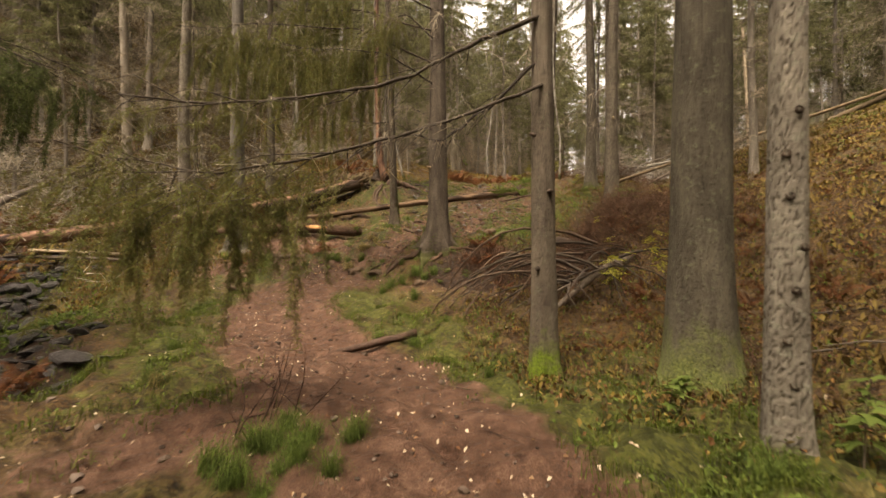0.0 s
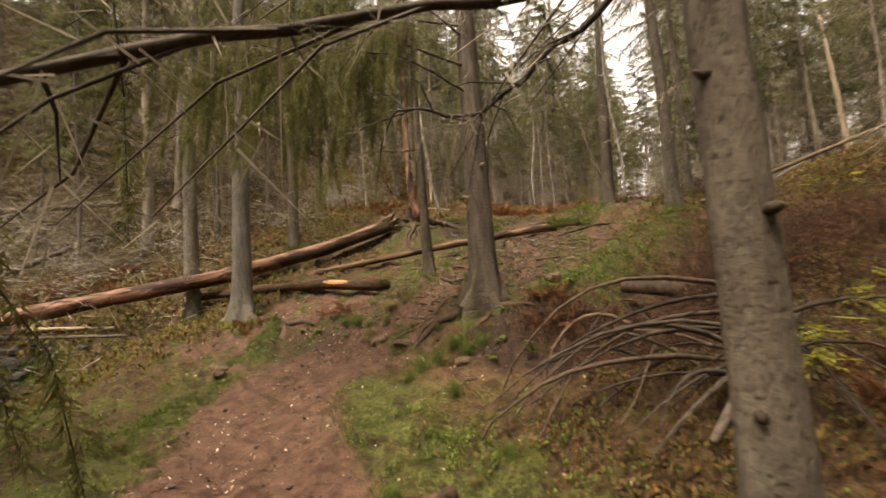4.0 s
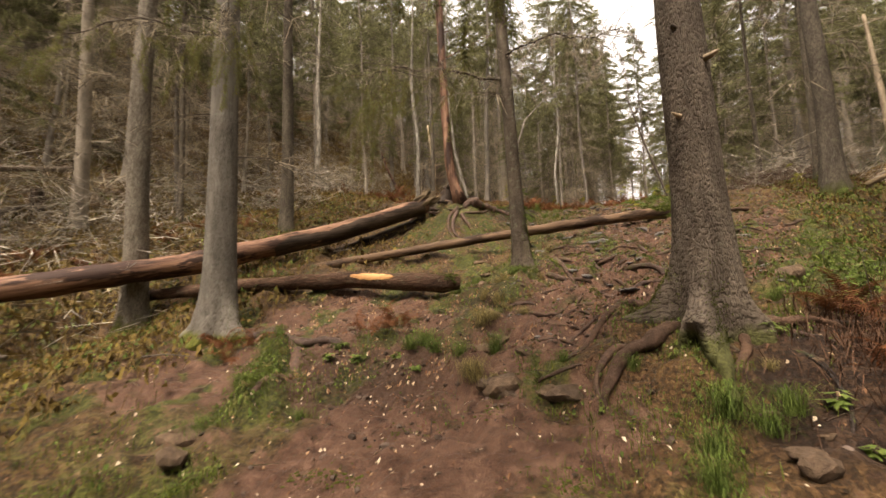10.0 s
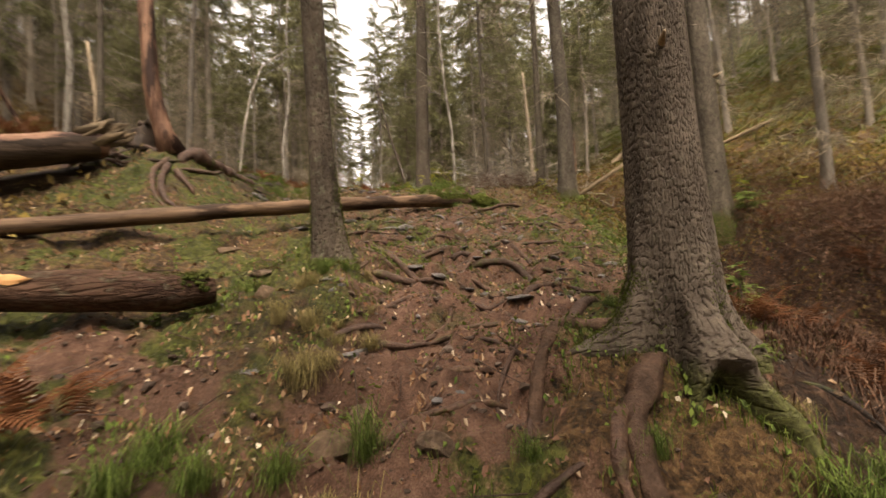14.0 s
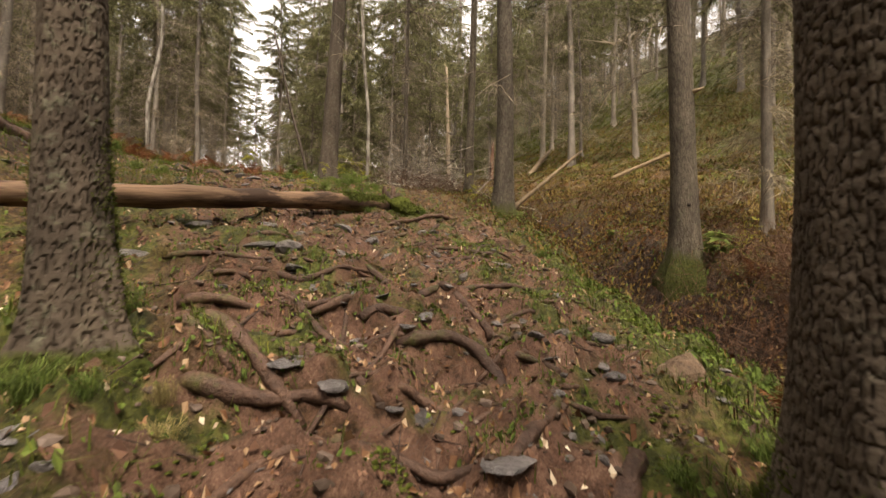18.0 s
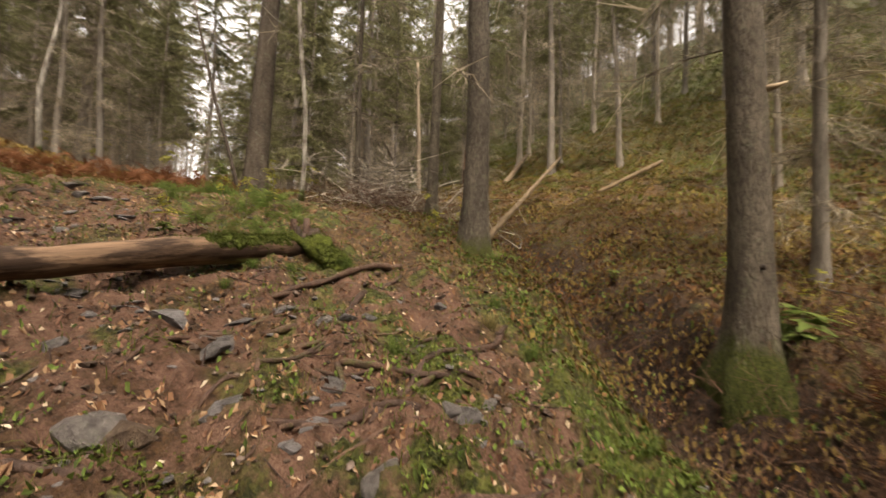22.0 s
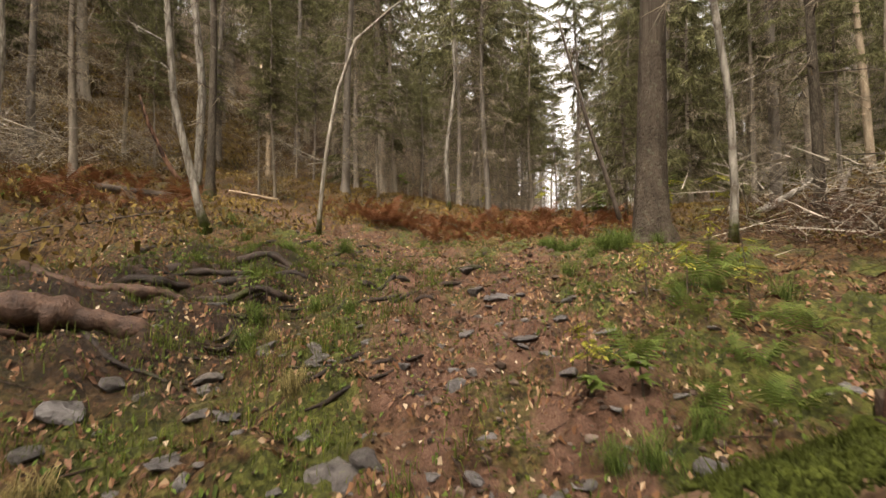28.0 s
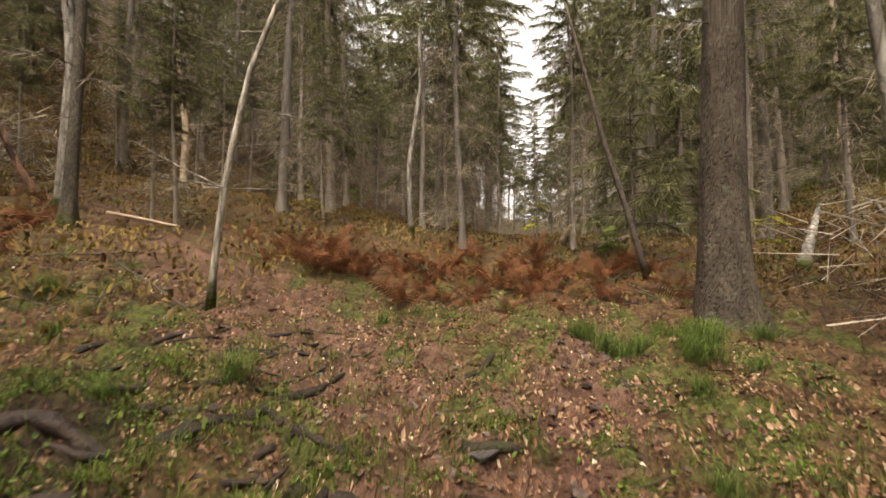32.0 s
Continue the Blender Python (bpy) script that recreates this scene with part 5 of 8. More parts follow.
def rubble(rows, name, label, material, lift, rng):
    """Many small stones as one mesh."""
    buf = Buf()
    for x, y, s in rows:
        me = ROCK_MESHES[rng.integers(6)]
        m = np.array(pose(x, y, gz(x, y) + lift * s - 0.006, rng.normal(0, 10), rng.normal(0, 10), rng.uniform(0, 360)) @ Matrix.Diagonal((s, s * rng.uniform(0.6, 0.95), s * rng.uniform(0.4, 0.9), 1)))
        buf.add(np.array([tuple(v.co) for v in me.vertices]) @ m[:3, :3].T + m[:3, 3], [tuple(p.vertices) for p in me.polygons])
    tagged(new(name, buf.mesh(name, material, False)), label, "stones", kind="stuff")


def creek_gravel():
    rng = np.random.default_rng(77)
    rows = []
    for p, q in zip(BROOK, BROOK[1:]):
        for _ in range(int(40 * np.linalg.norm(q - p))):
            c = p + (q - p) * rng.uniform(0, 1) + rng.normal(0, 0.5, 2)
            rows.append((c[0], c[1], 0.10 + rng.gamma(1.7, 0.085)))
    big = [r for r in rows if r[2] > 0.24]
    stones(big, "dark broken slate lying in the creek bed", "creek stones", 6, 0.16, 1.1, WET_MESHES)
    rubble([r for r in rows if r[2] <= 0.24], "creek_rubble", "small dark slates covering the creek bed", M_WETROCK, 0.2, rng)
    rows = []
    while len(rows) < 420:                              # small stones half buried on the rise
        x, y = rng.normal(-0.3, 1.3), rng.uniform(10.5, 17.5)
        rows.append((x + 0.14 * (y - 13), y, 0.05 + rng.gamma(1.5, 0.05)))
    rubble(rows, "path_stones", "small grey stones pressed into the path", M_ROCK, -0.04, rng)



creek_gravel()

# ---- roots ----


M_ROOTDARK = root_mat("black_wet_root", (0.006, 0.004, 0.003), (0.038, 0.024, 0.017))
M_ROOTRED = rough_mat("reddish_root_bark", (0.028, 0.016, 0.010), (0.105, 0.062, 0.041), 11, 1.0, 0.025, 0.7)


def root(pts, r, rng, label, group, material=M_ROOT, rise=0.18, sides=7, taper=0.55, wind=1.0):
    """A root that winds over the ground, sinking at both ends."""
    pts = np.asarray(pts, float)
    for _ in range(3):                                   # rounds the corners
        mid = np.stack([pts[:-1] * 0.75 + pts[1:] * 0.25, pts[:-1] * 0.25 + pts[1:] * 0.75], 1).reshape(-1, 2)
        pts = np.concatenate([pts[:1], mid, pts[-1:]])
    seg = np.concatenate([[0], np.cumsum(np.linalg.norm(np.diff(pts, axis=0), axis=1))])
    n = max(9, int(seg[-1] / 0.05))
    u = np.linspace(0, seg[-1], n)
    xy = np.stack([np.interp(u, seg, pts[:, k]) for k in range(2)], 1)
    side = np.array((-(pts[-1] - pts[0])[1], (pts[-1] - pts[0])[0]))
    side /= np.linalg.norm(side) + 1e-9
    ph = rng.uniform(0, 6.28, 2)
    xy += wind * side * (0.035 * np.sin(u * 5 + ph[0]) + 0.010 * np.sin(u * 11 + ph[1]))[:, None]
    f = u / seg[-1]
    g = ground_z(xy[:, 0], xy[:, 1])
    g = np.convolve(np.pad(g, 2, mode="edge"), np.ones(5) / 5, "valid")
    z = g + r * rise * (1 - (2 * f - 1) ** 4) - r * 0.9 * (np.abs(2 * f - 1) ** 6) + 0.15 * r * np.sin(u * 9 + ph[1])
    rad = r * (1.15 - taper * f) * (1 + 0.14 * np.sin(u * 13 + ph[0]) + 0.10 * np.sin(u * 31 + ph[1]) + rng.normal(0, 0.06, n)) * (0.55 + 0.45 * np.minimum(1, 6 * np.minimum(f + 0.02, 1.02 - f)))
    buf = Buf()
    o = np.array((xy[0, 0], xy[0, 1], z[0]))
    buf.tube(np.column_stack([xy, z]) - o, rad, sides, True, 0.13, rng, 0.85)
    ob = part("root", buf, material)
    ob.matrix_basis = Matrix.Translation(o)
    return tagged(ob, label, "root", group)


def all_roots():
    rng = np.random.default_rng(21)
    for table, label, group in ((ROOTS_LOG, "worn root beside the mossy log", "roots by the log"), (ROOTS_SPRUCE, "thick bare root of the old spruce", "roots of the old spruce")):
        for x0, y0, x1, y1, x2, y2, r in table:
            root(((x0, y0), (x1, y1), (x2, y2)), min(0.058, max(0.018, r * 0.78)), rng, label, group)
    for table, label, group, rise in ((STEPS_RISE_UPPER, "worn brown root holding back the trodden soil", "roots of the rise", -0.15), (STEPS_RISE_LOWER, "bare brown root crossing the trodden rise", "roots of the rise", -0.15),
                                      (STEPS_CREST, "thick dark root with moss crossing the crest", "roots of the crest", -0.4), (STEPS_CREST_SIDE, "dark root among leaves and moss on the crest", "roots of the crest", -0.4)):
        for pts, r in table:
            root(pts, r, rng, label, group, M_ROOTDARK if pts[0][1] > 17 else M_ROOT, rise, 10, 0.45, 0.25)
    for n, (pts, r) in enumerate(THIN_ROOTS):
        root(pts, r, rng, "thin root crossing the rise" if n < 60 else "thin dark root on the crest", "thin roots" if n < 60 else "thin crest roots", M_ROOT if n < 60 else M_ROOTDARK, -0.2, 7, 0.55, 0.4)
    root(((2.95, 14.6), (2.6, 14.47), (2.17, 14.38), (1.9, 14.38), (1.37, 14.32), (1.1, 14.15)), 0.048, rng, "thick brown root forking beside the mossy log", "roots by the log", M_ROOT, 0.7, 9, 0.8)
    for pts, r in ((((-0.85, 9.9), (-1.24, 9.88), (-1.55, 9.78), (-1.75, 9.6), (-1.82, 9.35)), 0.085), (((-0.75, 10.15), (-1.1, 10.4), (-1.45, 10.36), (-1.76, 10.22), (-1.95, 10.02)), 0.06),
                   (((-0.4, 9.85), (-0.1, 9.72), (0.3, 9.6)), 0.06), (((-0.55, 9.75), (-0.6, 9.45), (-0.85, 9.2)), 0.05)):
        root(pts, r, rng, "stout buttress root of the old spruce", "roots of the old spruce", M_ROOTRED, 0.3, 12, 0.75)
    root(((-5.6, 11.35), (-5.2, 11.1), (-4.98, 10.75), (-4.95, 10.4), (-5.05, 10.0), (-5.2, 9.8)), 0.10, rng, "grey root along the turfy ridge", "roots of the pale spruce", M_ROOT, -0.45, 10, 0.7)
    root(((-6.2, 11.45), (-5.6, 11.45), (-5.0, 11.25), (-4.4, 11.2)), 0.10, rng, "mossy root of the pale spruce", "roots of the pale spruce", M_ROOT, 0.0, 10, 0.6)
    for pts, r in ((((-0.2, 9.62), (0.1, 9.5), (0.4, 9.3), (0.45, 9.0)), 0.03), (((0.1, 9.75), (0.5, 9.75), (0.95, 9.6)), 0.035), (((-0.3, 9.45), (-0.25, 9.1), (-0.5, 8.75)), 0.022), (((0.0, 9.2), (0.35, 8.95), (0.6, 8.6)), 0.025)):
        root(pts, r, rng, "dark root over the edge of the ditch", "ditch roots", M_ROOTDARK, 0.2, 8, 0.6)
    for k in range(16):                                  # torn roots over the mound behind the logs
        th, ln = rng.uniform(0, 6.28), rng.uniform(0.5, 1.3)
        x, y = -3.35 + rng.normal(0, 0.25), 16.45 + rng.normal(0, 0.25)
        root(((x, y), (x + 0.5 * ln * math.cos(th), y + 0.5 * ln * math.sin(th)), (x + ln * math.cos(th + 0.5), y + ln * math.sin(th + 0.5))), rng.uniform(0.025, 0.06), rng, "dark mossy root of the torn root plate", "root plate", M_ROOT, 0.6, 8)
    root(((-3.1, 16.35), (-2.6, 16.6), (-1.75, 17.0)), 0.15, rng, "thick mossy root running from the torn stump", "mossy roots", M_ROOT, 0.5, 10)
    root(((-3.3, 17.4), (-2.6, 17.5), (-1.7, 17.7)), 0.07, rng, "mossy root across the crest", "mossy roots", M_ROOT, 0.7, 9)


all_roots()

# ---- scattered cover ----


def scatter(rng, n, box, weight):
    """n places in the box, kept by a weight of 0 to 1."""
    out = np.empty((0, 2))
    while len(out) < n:
        p = np.column_stack([rng.uniform(box[0], box[1], 4000), rng.uniform(box[2], box[3], 4000)])
        out = np.concatenate([out, p[rng.uniform(0, 1, 4000) < weight(p[:, 0], p[:, 1])]])
    return out[:n]


def blades(rng, p, h, width, lean, clump=0.0):
    """Thin bent blades: two triangles each."""
    n = len(p)
    z = ground_z(p[:, 0], p[:, 1])
    base = np.column_stack([p, z - 0.01])
    th = rng.uniform(0, 6.283, n)
    hh = rng.uniform(h[0], h[1], n)
    o = np.column_stack([np.cos(th), np.sin(th), np.zeros(n)])
    side = np.column_stack([-np.sin(th), np.cos(th), np.zeros(n)]) * (width * rng.uniform(0.6, 1.3, n))[:, None]
    ln = rng.uniform(lean[0], lean[1], n)
    mid = base + o * (hh * ln * 0.35)[:, None] + np.column_stack([np.zeros((n, 2)), hh * 0.62])
    tip = base + o * (hh * ln)[:, None] + np.column_stack([np.zeros((n, 2)), hh * (1.0 - 0.35 * ln)])
    return np.stack([base - side, base + side, mid + side * 0.7, base - side, mid + side * 0.7, mid - side * 0.7, mid - side * 0.7, mid + side * 0.7, tip], 1).reshape(-1, 3)


def flat_leaves(rng, p, size, tilt=0.35, lift=0.006):
    """Curled fallen leaves: two triangles each, bent along the midrib."""
    n = len(p)
    z = ground_z(p[:, 0], p[:, 1]) + lift
    c = np.column_stack([p, z])
    th = rng.uniform(0, 6.283, n)
    s = rng.uniform(size[0], size[1], n)[:, None]
    u = np.column_stack([np.cos(th), np.sin(th), rng.normal(0, tilt, n)])
    e = 0.05
    gx, gy = (ground_z(p[:, 0] + e, p[:, 1]) - z + lift) / e, (ground_z(p[:, 0], p[:, 1] + e) - z + lift) / e
    u[:, 2] += np.clip(gx * u[:, 0] + gy * u[:, 1], -1, 1)
    w = np.column_stack([-np.sin(th), np.cos(th), rng.normal(0, tilt, n)])
    w[:, 2] += np.clip(gx * w[:, 0] + gy * w[:, 1], -1, 1)
    curl = np.column_stack([np.zeros((n, 2)), rng.uniform(0.05, 0.3, n)]) * s
    a, b = c - u * s * 0.5, c + u * s * 0.5
    l, r = c + w * s * 0.36 + curl, c - w * s * 0.36 + curl
    return np.stack([a, b, l, a, r, b], 1).reshape(-1, 3)


def cover():
    rng = np.random.default_rng(31)
    near = (-11.5, 5, -1, 23)

    def pathside(x, y):
        return np.clip((soil_at(x, y) * 0.55 + 0.25 + 0.3 * wobble(x, y, 1.3, 4)) * (0.28 + 0.72 * smooth(14, 16.5, y)), 0.02, 1)
    tri = np.concatenate([flat_leaves(rng, scatter(rng, 7000, near, pathside), (0.014, 0.044)), flat_leaves(rng, scatter(rng, 17000, (-5.5, 3.5, 10.3, 22), lambda x, y: np.clip(0.2 + 0.6 * wobble(x, y, 0.7, 21), 0.05, 1)), (0.012, 0.05), 0.6)])
    tagged(new("fallen_leaves", strips("fallen_leaves", tri, 3, M_FALLEN)), "pale and tan birch leaves strewn on the soil", "leaves", kind="stuff")

    p = scatter(rng, 4200, (-4.5, 3.2, 10.2, 21), lambda x, y: np.clip(0.9 * wobble(x, y, 0.55, 61) - 0.15, 0, 1) * np.clip(0.4 + off_track(x, y), 0, 1))
    tagged(new("herbs", strips("herbs", flat_leaves(rng, p, (0.014, 0.036), 0.6, 0.03), 3, M_HERB)), "small green herbs between the roots", "herbs", kind="stuff")
    def by_roots(x, y):
        return np.clip(9 * (shelf_at(x, y) - 0.02) * (0.5 + wobble(x, y, 0.5, 63)), 0, 1) * (0.45 + 0.55 * smooth(0.2, 0.9, off_track(x, y)))
    def edge_strip(x, y):
        a, b = AXIS_A[0] * x + AXIS_A[1] * y, AXIS_B[0] * x + AXIS_B[1] * y
        return np.clip(np.exp(-((b - trail_edge(a) - 0.3) / 0.45) ** 2) * smooth(9, 10.2, a) * (1 - smooth(14.5, 16.5, a)) * (0.1 + 1.1 * wobble(x, y, 0.6, 71)), 0, 1)
    p = scatter(rng, 2200, (-0.5, 5, 9, 16), edge_strip)
    tagged(new("herbs", strips("herbs", flat_leaves(rng, p, (0.02, 0.05), 0.7, 0.05), 3, M_HERB)), "green herbs along the edge of the ditch", "herbs", kind="stuff")
    tri = blades(rng, scatter(rng, 1600, (-0.5, 5, 9, 16), edge_strip), (0.04, 0.16), 0.0025, (0.3, 1.3))
    tagged(new("grass", strips("grass", tri, 3, M_GRASS)), "grass along the edge of the ditch", "grass", kind="stuff")
    p = scatter(rng, 5200, (-3.9, 3.2, 9.6, 21.6), by_roots)
    tagged(new("herbs", strips("herbs", flat_leaves(rng, p, (0.012, 0.032), 0.7, 0.02), 3, M_HERB)), "tiny green herbs growing along the roots", "herbs", kind="stuff")
    tri = blades(rng, scatter(rng, 5200, (-3.9, 3.2, 9.6, 21.6), by_roots), (0.03, 0.14), 0.0022, (0.3, 1.2))
    tagged(new("grass", strips("grass", tri, 3, M_GRASS)), "thin grass growing along the roots", "grass", kind="stuff")
    fur, p = Buf(), scatter(rng, 16000, (-3.9, 3.2, 9.6, 21.6), by_roots)
    tuftlets(fur, np.column_stack([p, ground_z(p[:, 0], p[:, 1])]), (0, 0, 1.0), 0.02, rng)
    tagged(new("moss", fur.mesh("moss", M_MOSS)), "green moss on the soil behind the roots", "moss", kind="stuff")
    fur, p = Buf(), scatter(rng, 30000, (-4.5, 3.2, 9.2, 20), lambda x, y: np.clip(film_at(x, y) * (0.25 + 0.9 * wobble(x, y, 0.3, 79)), 0, 1))
    tuftlets(fur, np.column_stack([p, ground_z(p[:, 0], p[:, 1])]), (0, 0, 0.6), 0.016, rng)
    tagged(new("moss", fur.mesh("moss", M_MOSS)), "thin olive moss creeping over the trodden soil", "moss", kind="stuff")
    p = scatter(rng, 1500, (-6.2, -4.6, 9.5, 11.7), turf_at)
    tagged(new("grass", strips("grass", blades(rng, p, (0.03, 0.13), 0.0025, (0.4, 1.3)), 3, M_GRASS)), "grass on the turfy ridge beside the pale spruce", "grass", kind="stuff")
    p = scatter(rng, 500, (-6.2, -4.6, 9.5, 11.7), turf_at)
    tagged(new("herbs", strips("herbs", flat_leaves(rng, p, (0.014, 0.035), 0.6, 0.035), 3, M_HERB)), "small herbs on the turfy ridge", "herbs", kind="stuff")
    p = scatter(rng, 15000, (-4.5, 4, 9.5, 22.5), lambda x, y: np.clip((0.15 + 0.7 * wobble(x, y, 0.5, 83)) * (0.35 + 0.65 * smooth(13, 16, y)), 0.01, 1))
    tagged(new("brown_leaves", strips("brown_leaves", flat_leaves(rng, p, (0.016, 0.05), 0.5), 3, M_LEAFBROWN)), "dull red-brown rotting leaves between the roots", "leaves", kind="stuff")
    p = scatter(rng, 2000, (-7, 3.5, 0, 22), lambda x, y: np.clip(0.12 + 0.6 * soil_at(x, y) + 0.3 * wobble(x, y, 1.1, 51), 0.02, 1))
    tagged(new("pale_leaves", strips("pale_leaves", flat_leaves(rng, p, (0.016, 0.042)), 3, M_PALELEAF)), "pale fallen leaves on the trodden soil", "leaves", kind="stuff")
    clods = Buf()                                       # pebbles and crumbs of soil
    bm = bmesh.new()
    bmesh.ops.create_icosphere(bm, subdivisions=1, radius=0.5)
    ball, tri = np.array([tuple(v.co) for v in bm.verts]), [tuple(v.index for v in f.verts) for f in bm.faces]
    bm.free()
    p = scatter(rng, 5200, (-5.5, 3.5, 1, 21.5), lambda x, y: np.clip(soil_at(x, y) * (0.25 + 0.75 * smooth(9.5, 11, y)) * (0.5 + 0.6 * wobble(x, y, 0.6, 14)), 0, 1))
    for (x, y), z in zip(p, ground_z(p[:, 0], p[:, 1])):
        s = rng.gamma(2.0, 0.011) + 0.008
        clods.add((ball + rng.normal(0, 0.09, ball.shape)) * np.array((s, s * rng.uniform(0.5, 1), s * 0.6)) @ np.array(pose(0, 0, 0, rng.normal(0, 15), 0, rng.uniform(0, 360)))[:3, :3].T + np.array((x, y, z + 0.1 * s)), tri)
    tagged(new("pebbles", clods.mesh("pebbles", M_PEBBLE, False)), "small broken stones and crumbs on the path", "pebbles", kind="stuff")

    p = np.column_stack([rng.normal(0.75, 0.45, 5000), rng.normal(9.25, 0.4, 5000)])
    tagged(new("dead_stalks", strips("dead_stalks", blades(rng, p[off_track(p[:, 0], p[:, 1]) > 0.75], (0.05, 0.28), 0.004, (0.4, 1.7)), 3, M_TWIGBROWN)), "rotting red-brown stalks at the head of the ditch", "undergrowth", kind="stuff")

    def bank(x, y):
        a, b = AXIS_A[0] * x + AXIS_A[1] * y, AXIS_B[0] * x + AXIS_B[1] * y
        return smooth(-1.5, -0.3, b) * (1 - smooth(13, 22, b)) * smooth(1.1, 1.7, off_track(x, y)) * smooth(9, 12, a) * (1 - smooth(34, 44, a)) * np.clip(0.4 + 0.8 * wobble(x, y, 2.4, 5), 0.04, 1)
    p = scatter(rng, 75000, (0, 32, 2, 40), bank)
    tri = flat_leaves(rng, p, (0.03, 0.10), 0.6, 0.03)
    tagged(new("bank_litter", strips("bank_litter", tri, 3, M_LITTERLEAF)), "brown and yellow leaf litter on the mossy bank", "leaves", kind="stuff")

    def grassy(x, y):
        d = off_track(x, y)
        b = AXIS_B[0] * x + AXIS_B[1] * y
        g = (np.exp(-((d - 1.5) / 1.0) ** 2) + 0.8 * np.exp(-(((x - 2.0) / 1.3) ** 2 + ((y - 3.2) / 1.6) ** 2))) * (1 - soil_at(x, y)) * (1 - smooth(-1.2, 0.6, b) * smooth(7, 9, y))
        return np.clip(g * np.clip(0.05 + 0.9 * wobble(x, y, 0.8, 6) + 0.8 * wobble(x, y, 2.6, 12), 0, 1) * (1 - 0.75 * smooth(10, 13, y)) + 1.4 * np.exp(-(((x + 9.6) / 0.9) ** 2 + ((y - 6.9) / 0.6) ** 2)) + 0.9 * np.exp(-(((x + 10.2) / 0.8) ** 2 + ((y - 10.2) / 0.5) ** 2)), 0, 1)
    tri = blades(rng, scatter(rng, 42000, near, grassy), (0.03, 0.14), 0.003, (0.1, 1.0))
    tagged(new("grass", strips("grass", tri, 3, M_GRASS)), "short green grass along the path", "grass", kind="stuff")
    herb = flat_leaves(rng, scatter(rng, 9000, near, grassy), (0.018, 0.04), 0.4, 0.05)
    tagged(new("herbs", strips("herbs", herb, 3, M_HERB)), "small green herb leaves along the path", "herbs", kind="stuff")

    tri = blades(rng, np.column_stack([rng.normal(-9.5, 0.75, 5200), rng.normal(6.75, 0.42, 5200)]), (0.05, 0.20), 0.004, (0.2, 1.0))
    tri = np.concatenate([tri, blades(rng, np.column_stack([rng.normal(-9.9, 0.8, 3000), rng.normal(9.4, 0.5, 3000)]), (0.05, 0.18), 0.004, (0.2, 1.0))])
    tagged(new("grass", strips("grass", tri, 3, M_GRASSLUSH)), "lush bright grass beside the creek", "grass", kind="stuff")
    p = np.column_stack([rng.normal(-8.0, 1.1, 5000), rng.normal(5.9, 0.75, 5000)])
    herb = flat_leaves(rng, np.concatenate([p, np.column_stack([rng.normal(-7.2, 0.8, 2500), rng.normal(7.0, 0.6, 2500)])]), (0.02, 0.055), 0.5, 0.10)
    tagged(new("herbs", strips("herbs", herb, 3, M_HERB)), "green herbs among the creek stones", "herbs", kind="stuff")

    def crest(x, y):
        return np.clip(np.exp(-(((x + 0.8) / 1.8) ** 2 + ((y - 17.6) / 1.9) ** 2)) * (0.3 + 0.9 * wobble(x, y, 0.7, 8)) * (1 - crest_trail(x, y)), 0, 1)
    tri = blades(rng, scatter(rng, 8000, (-4, 3.5, 14.5, 21), crest), (0.04, 0.16), 0.003, (0.2, 1.0))
    tagged(new("grass", strips("grass", tri, 3, M_GRASS)), "sparse grass between the crest roots", "grass", kind="stuff")

    def slopes(x, y):
        a, b = AXIS_A[0] * x + AXIS_A[1] * y, AXIS_B[0] * x + AXIS_B[1] * y
        far = np.hypot(x, y - 12)
        s = np.maximum(smooth(0.8, 2.2, b), smooth(9.3, 11, -b)) * (1 - smooth(26, 42, far)) + 0.8 * smooth(19.5, 22, a) * (1 - smooth(30, 40, a)) * smooth(0.9, 1.6, off_track(x, y))
        return np.clip(s * smooth(0.7, 1.2, brook(x, y)) * (0.55 + 0.6 * wobble(x, y, 2.3, 7)), 0, 1)
    def left_slope(x, y):
        b = AXIS_B[0] * x + AXIS_B[1] * y
        return np.clip(smooth(9.5, 11.5, -b) * smooth(0.7, 1.2, brook(x, y)) * (0.5 + 0.6 * wobble(x, y, 1.7, 17)), 0, 1)

    def left_far(x, y):
        b = AXIS_B[0] * x + AXIS_B[1] * y
        return np.clip(smooth(13, 16, -b) * (0.5 + 0.6 * wobble(x, y, 2.6, 33)), 0, 1)
    far_box = (-46, -8, 3, 50)
    tri = flat_leaves(rng, scatter(rng, 110000, far_box, left_far), (0.06, 0.16), 0.9, 0.14)
    tagged(new("slope_scrub", strips("slope_scrub", tri, 3, M_SCRUB)), "brown scrub covering the far creek slope", "undergrowth", kind="stuff")
    tri = blades(rng, scatter(rng, 50000, far_box, left_far), (0.15, 0.7), 0.010, (0.4, 1.6))
    tagged(new("slope_stalks", strips("slope_stalks", tri, 3, M_DRY)), "dead stalks on the far creek slope", "undergrowth", kind="stuff")
    p = scatter(rng, 34000, (-30, -8, 6, 30), lambda x, y: np.maximum(left_far(x, y), 0.5 * left_slope(x, y)) * np.clip(wobble(x, y, 4.0, 35) + 0.1, 0, 1))
    c = np.column_stack([p, ground_z(p[:, 0], p[:, 1]) + rng.uniform(0, 1, len(p)) ** 1.4 * 1.5])
    w = rng.normal(0, 0.5, c.shape) * np.array((1, 1, 0.6)) + np.array((0, 0, 0.1))
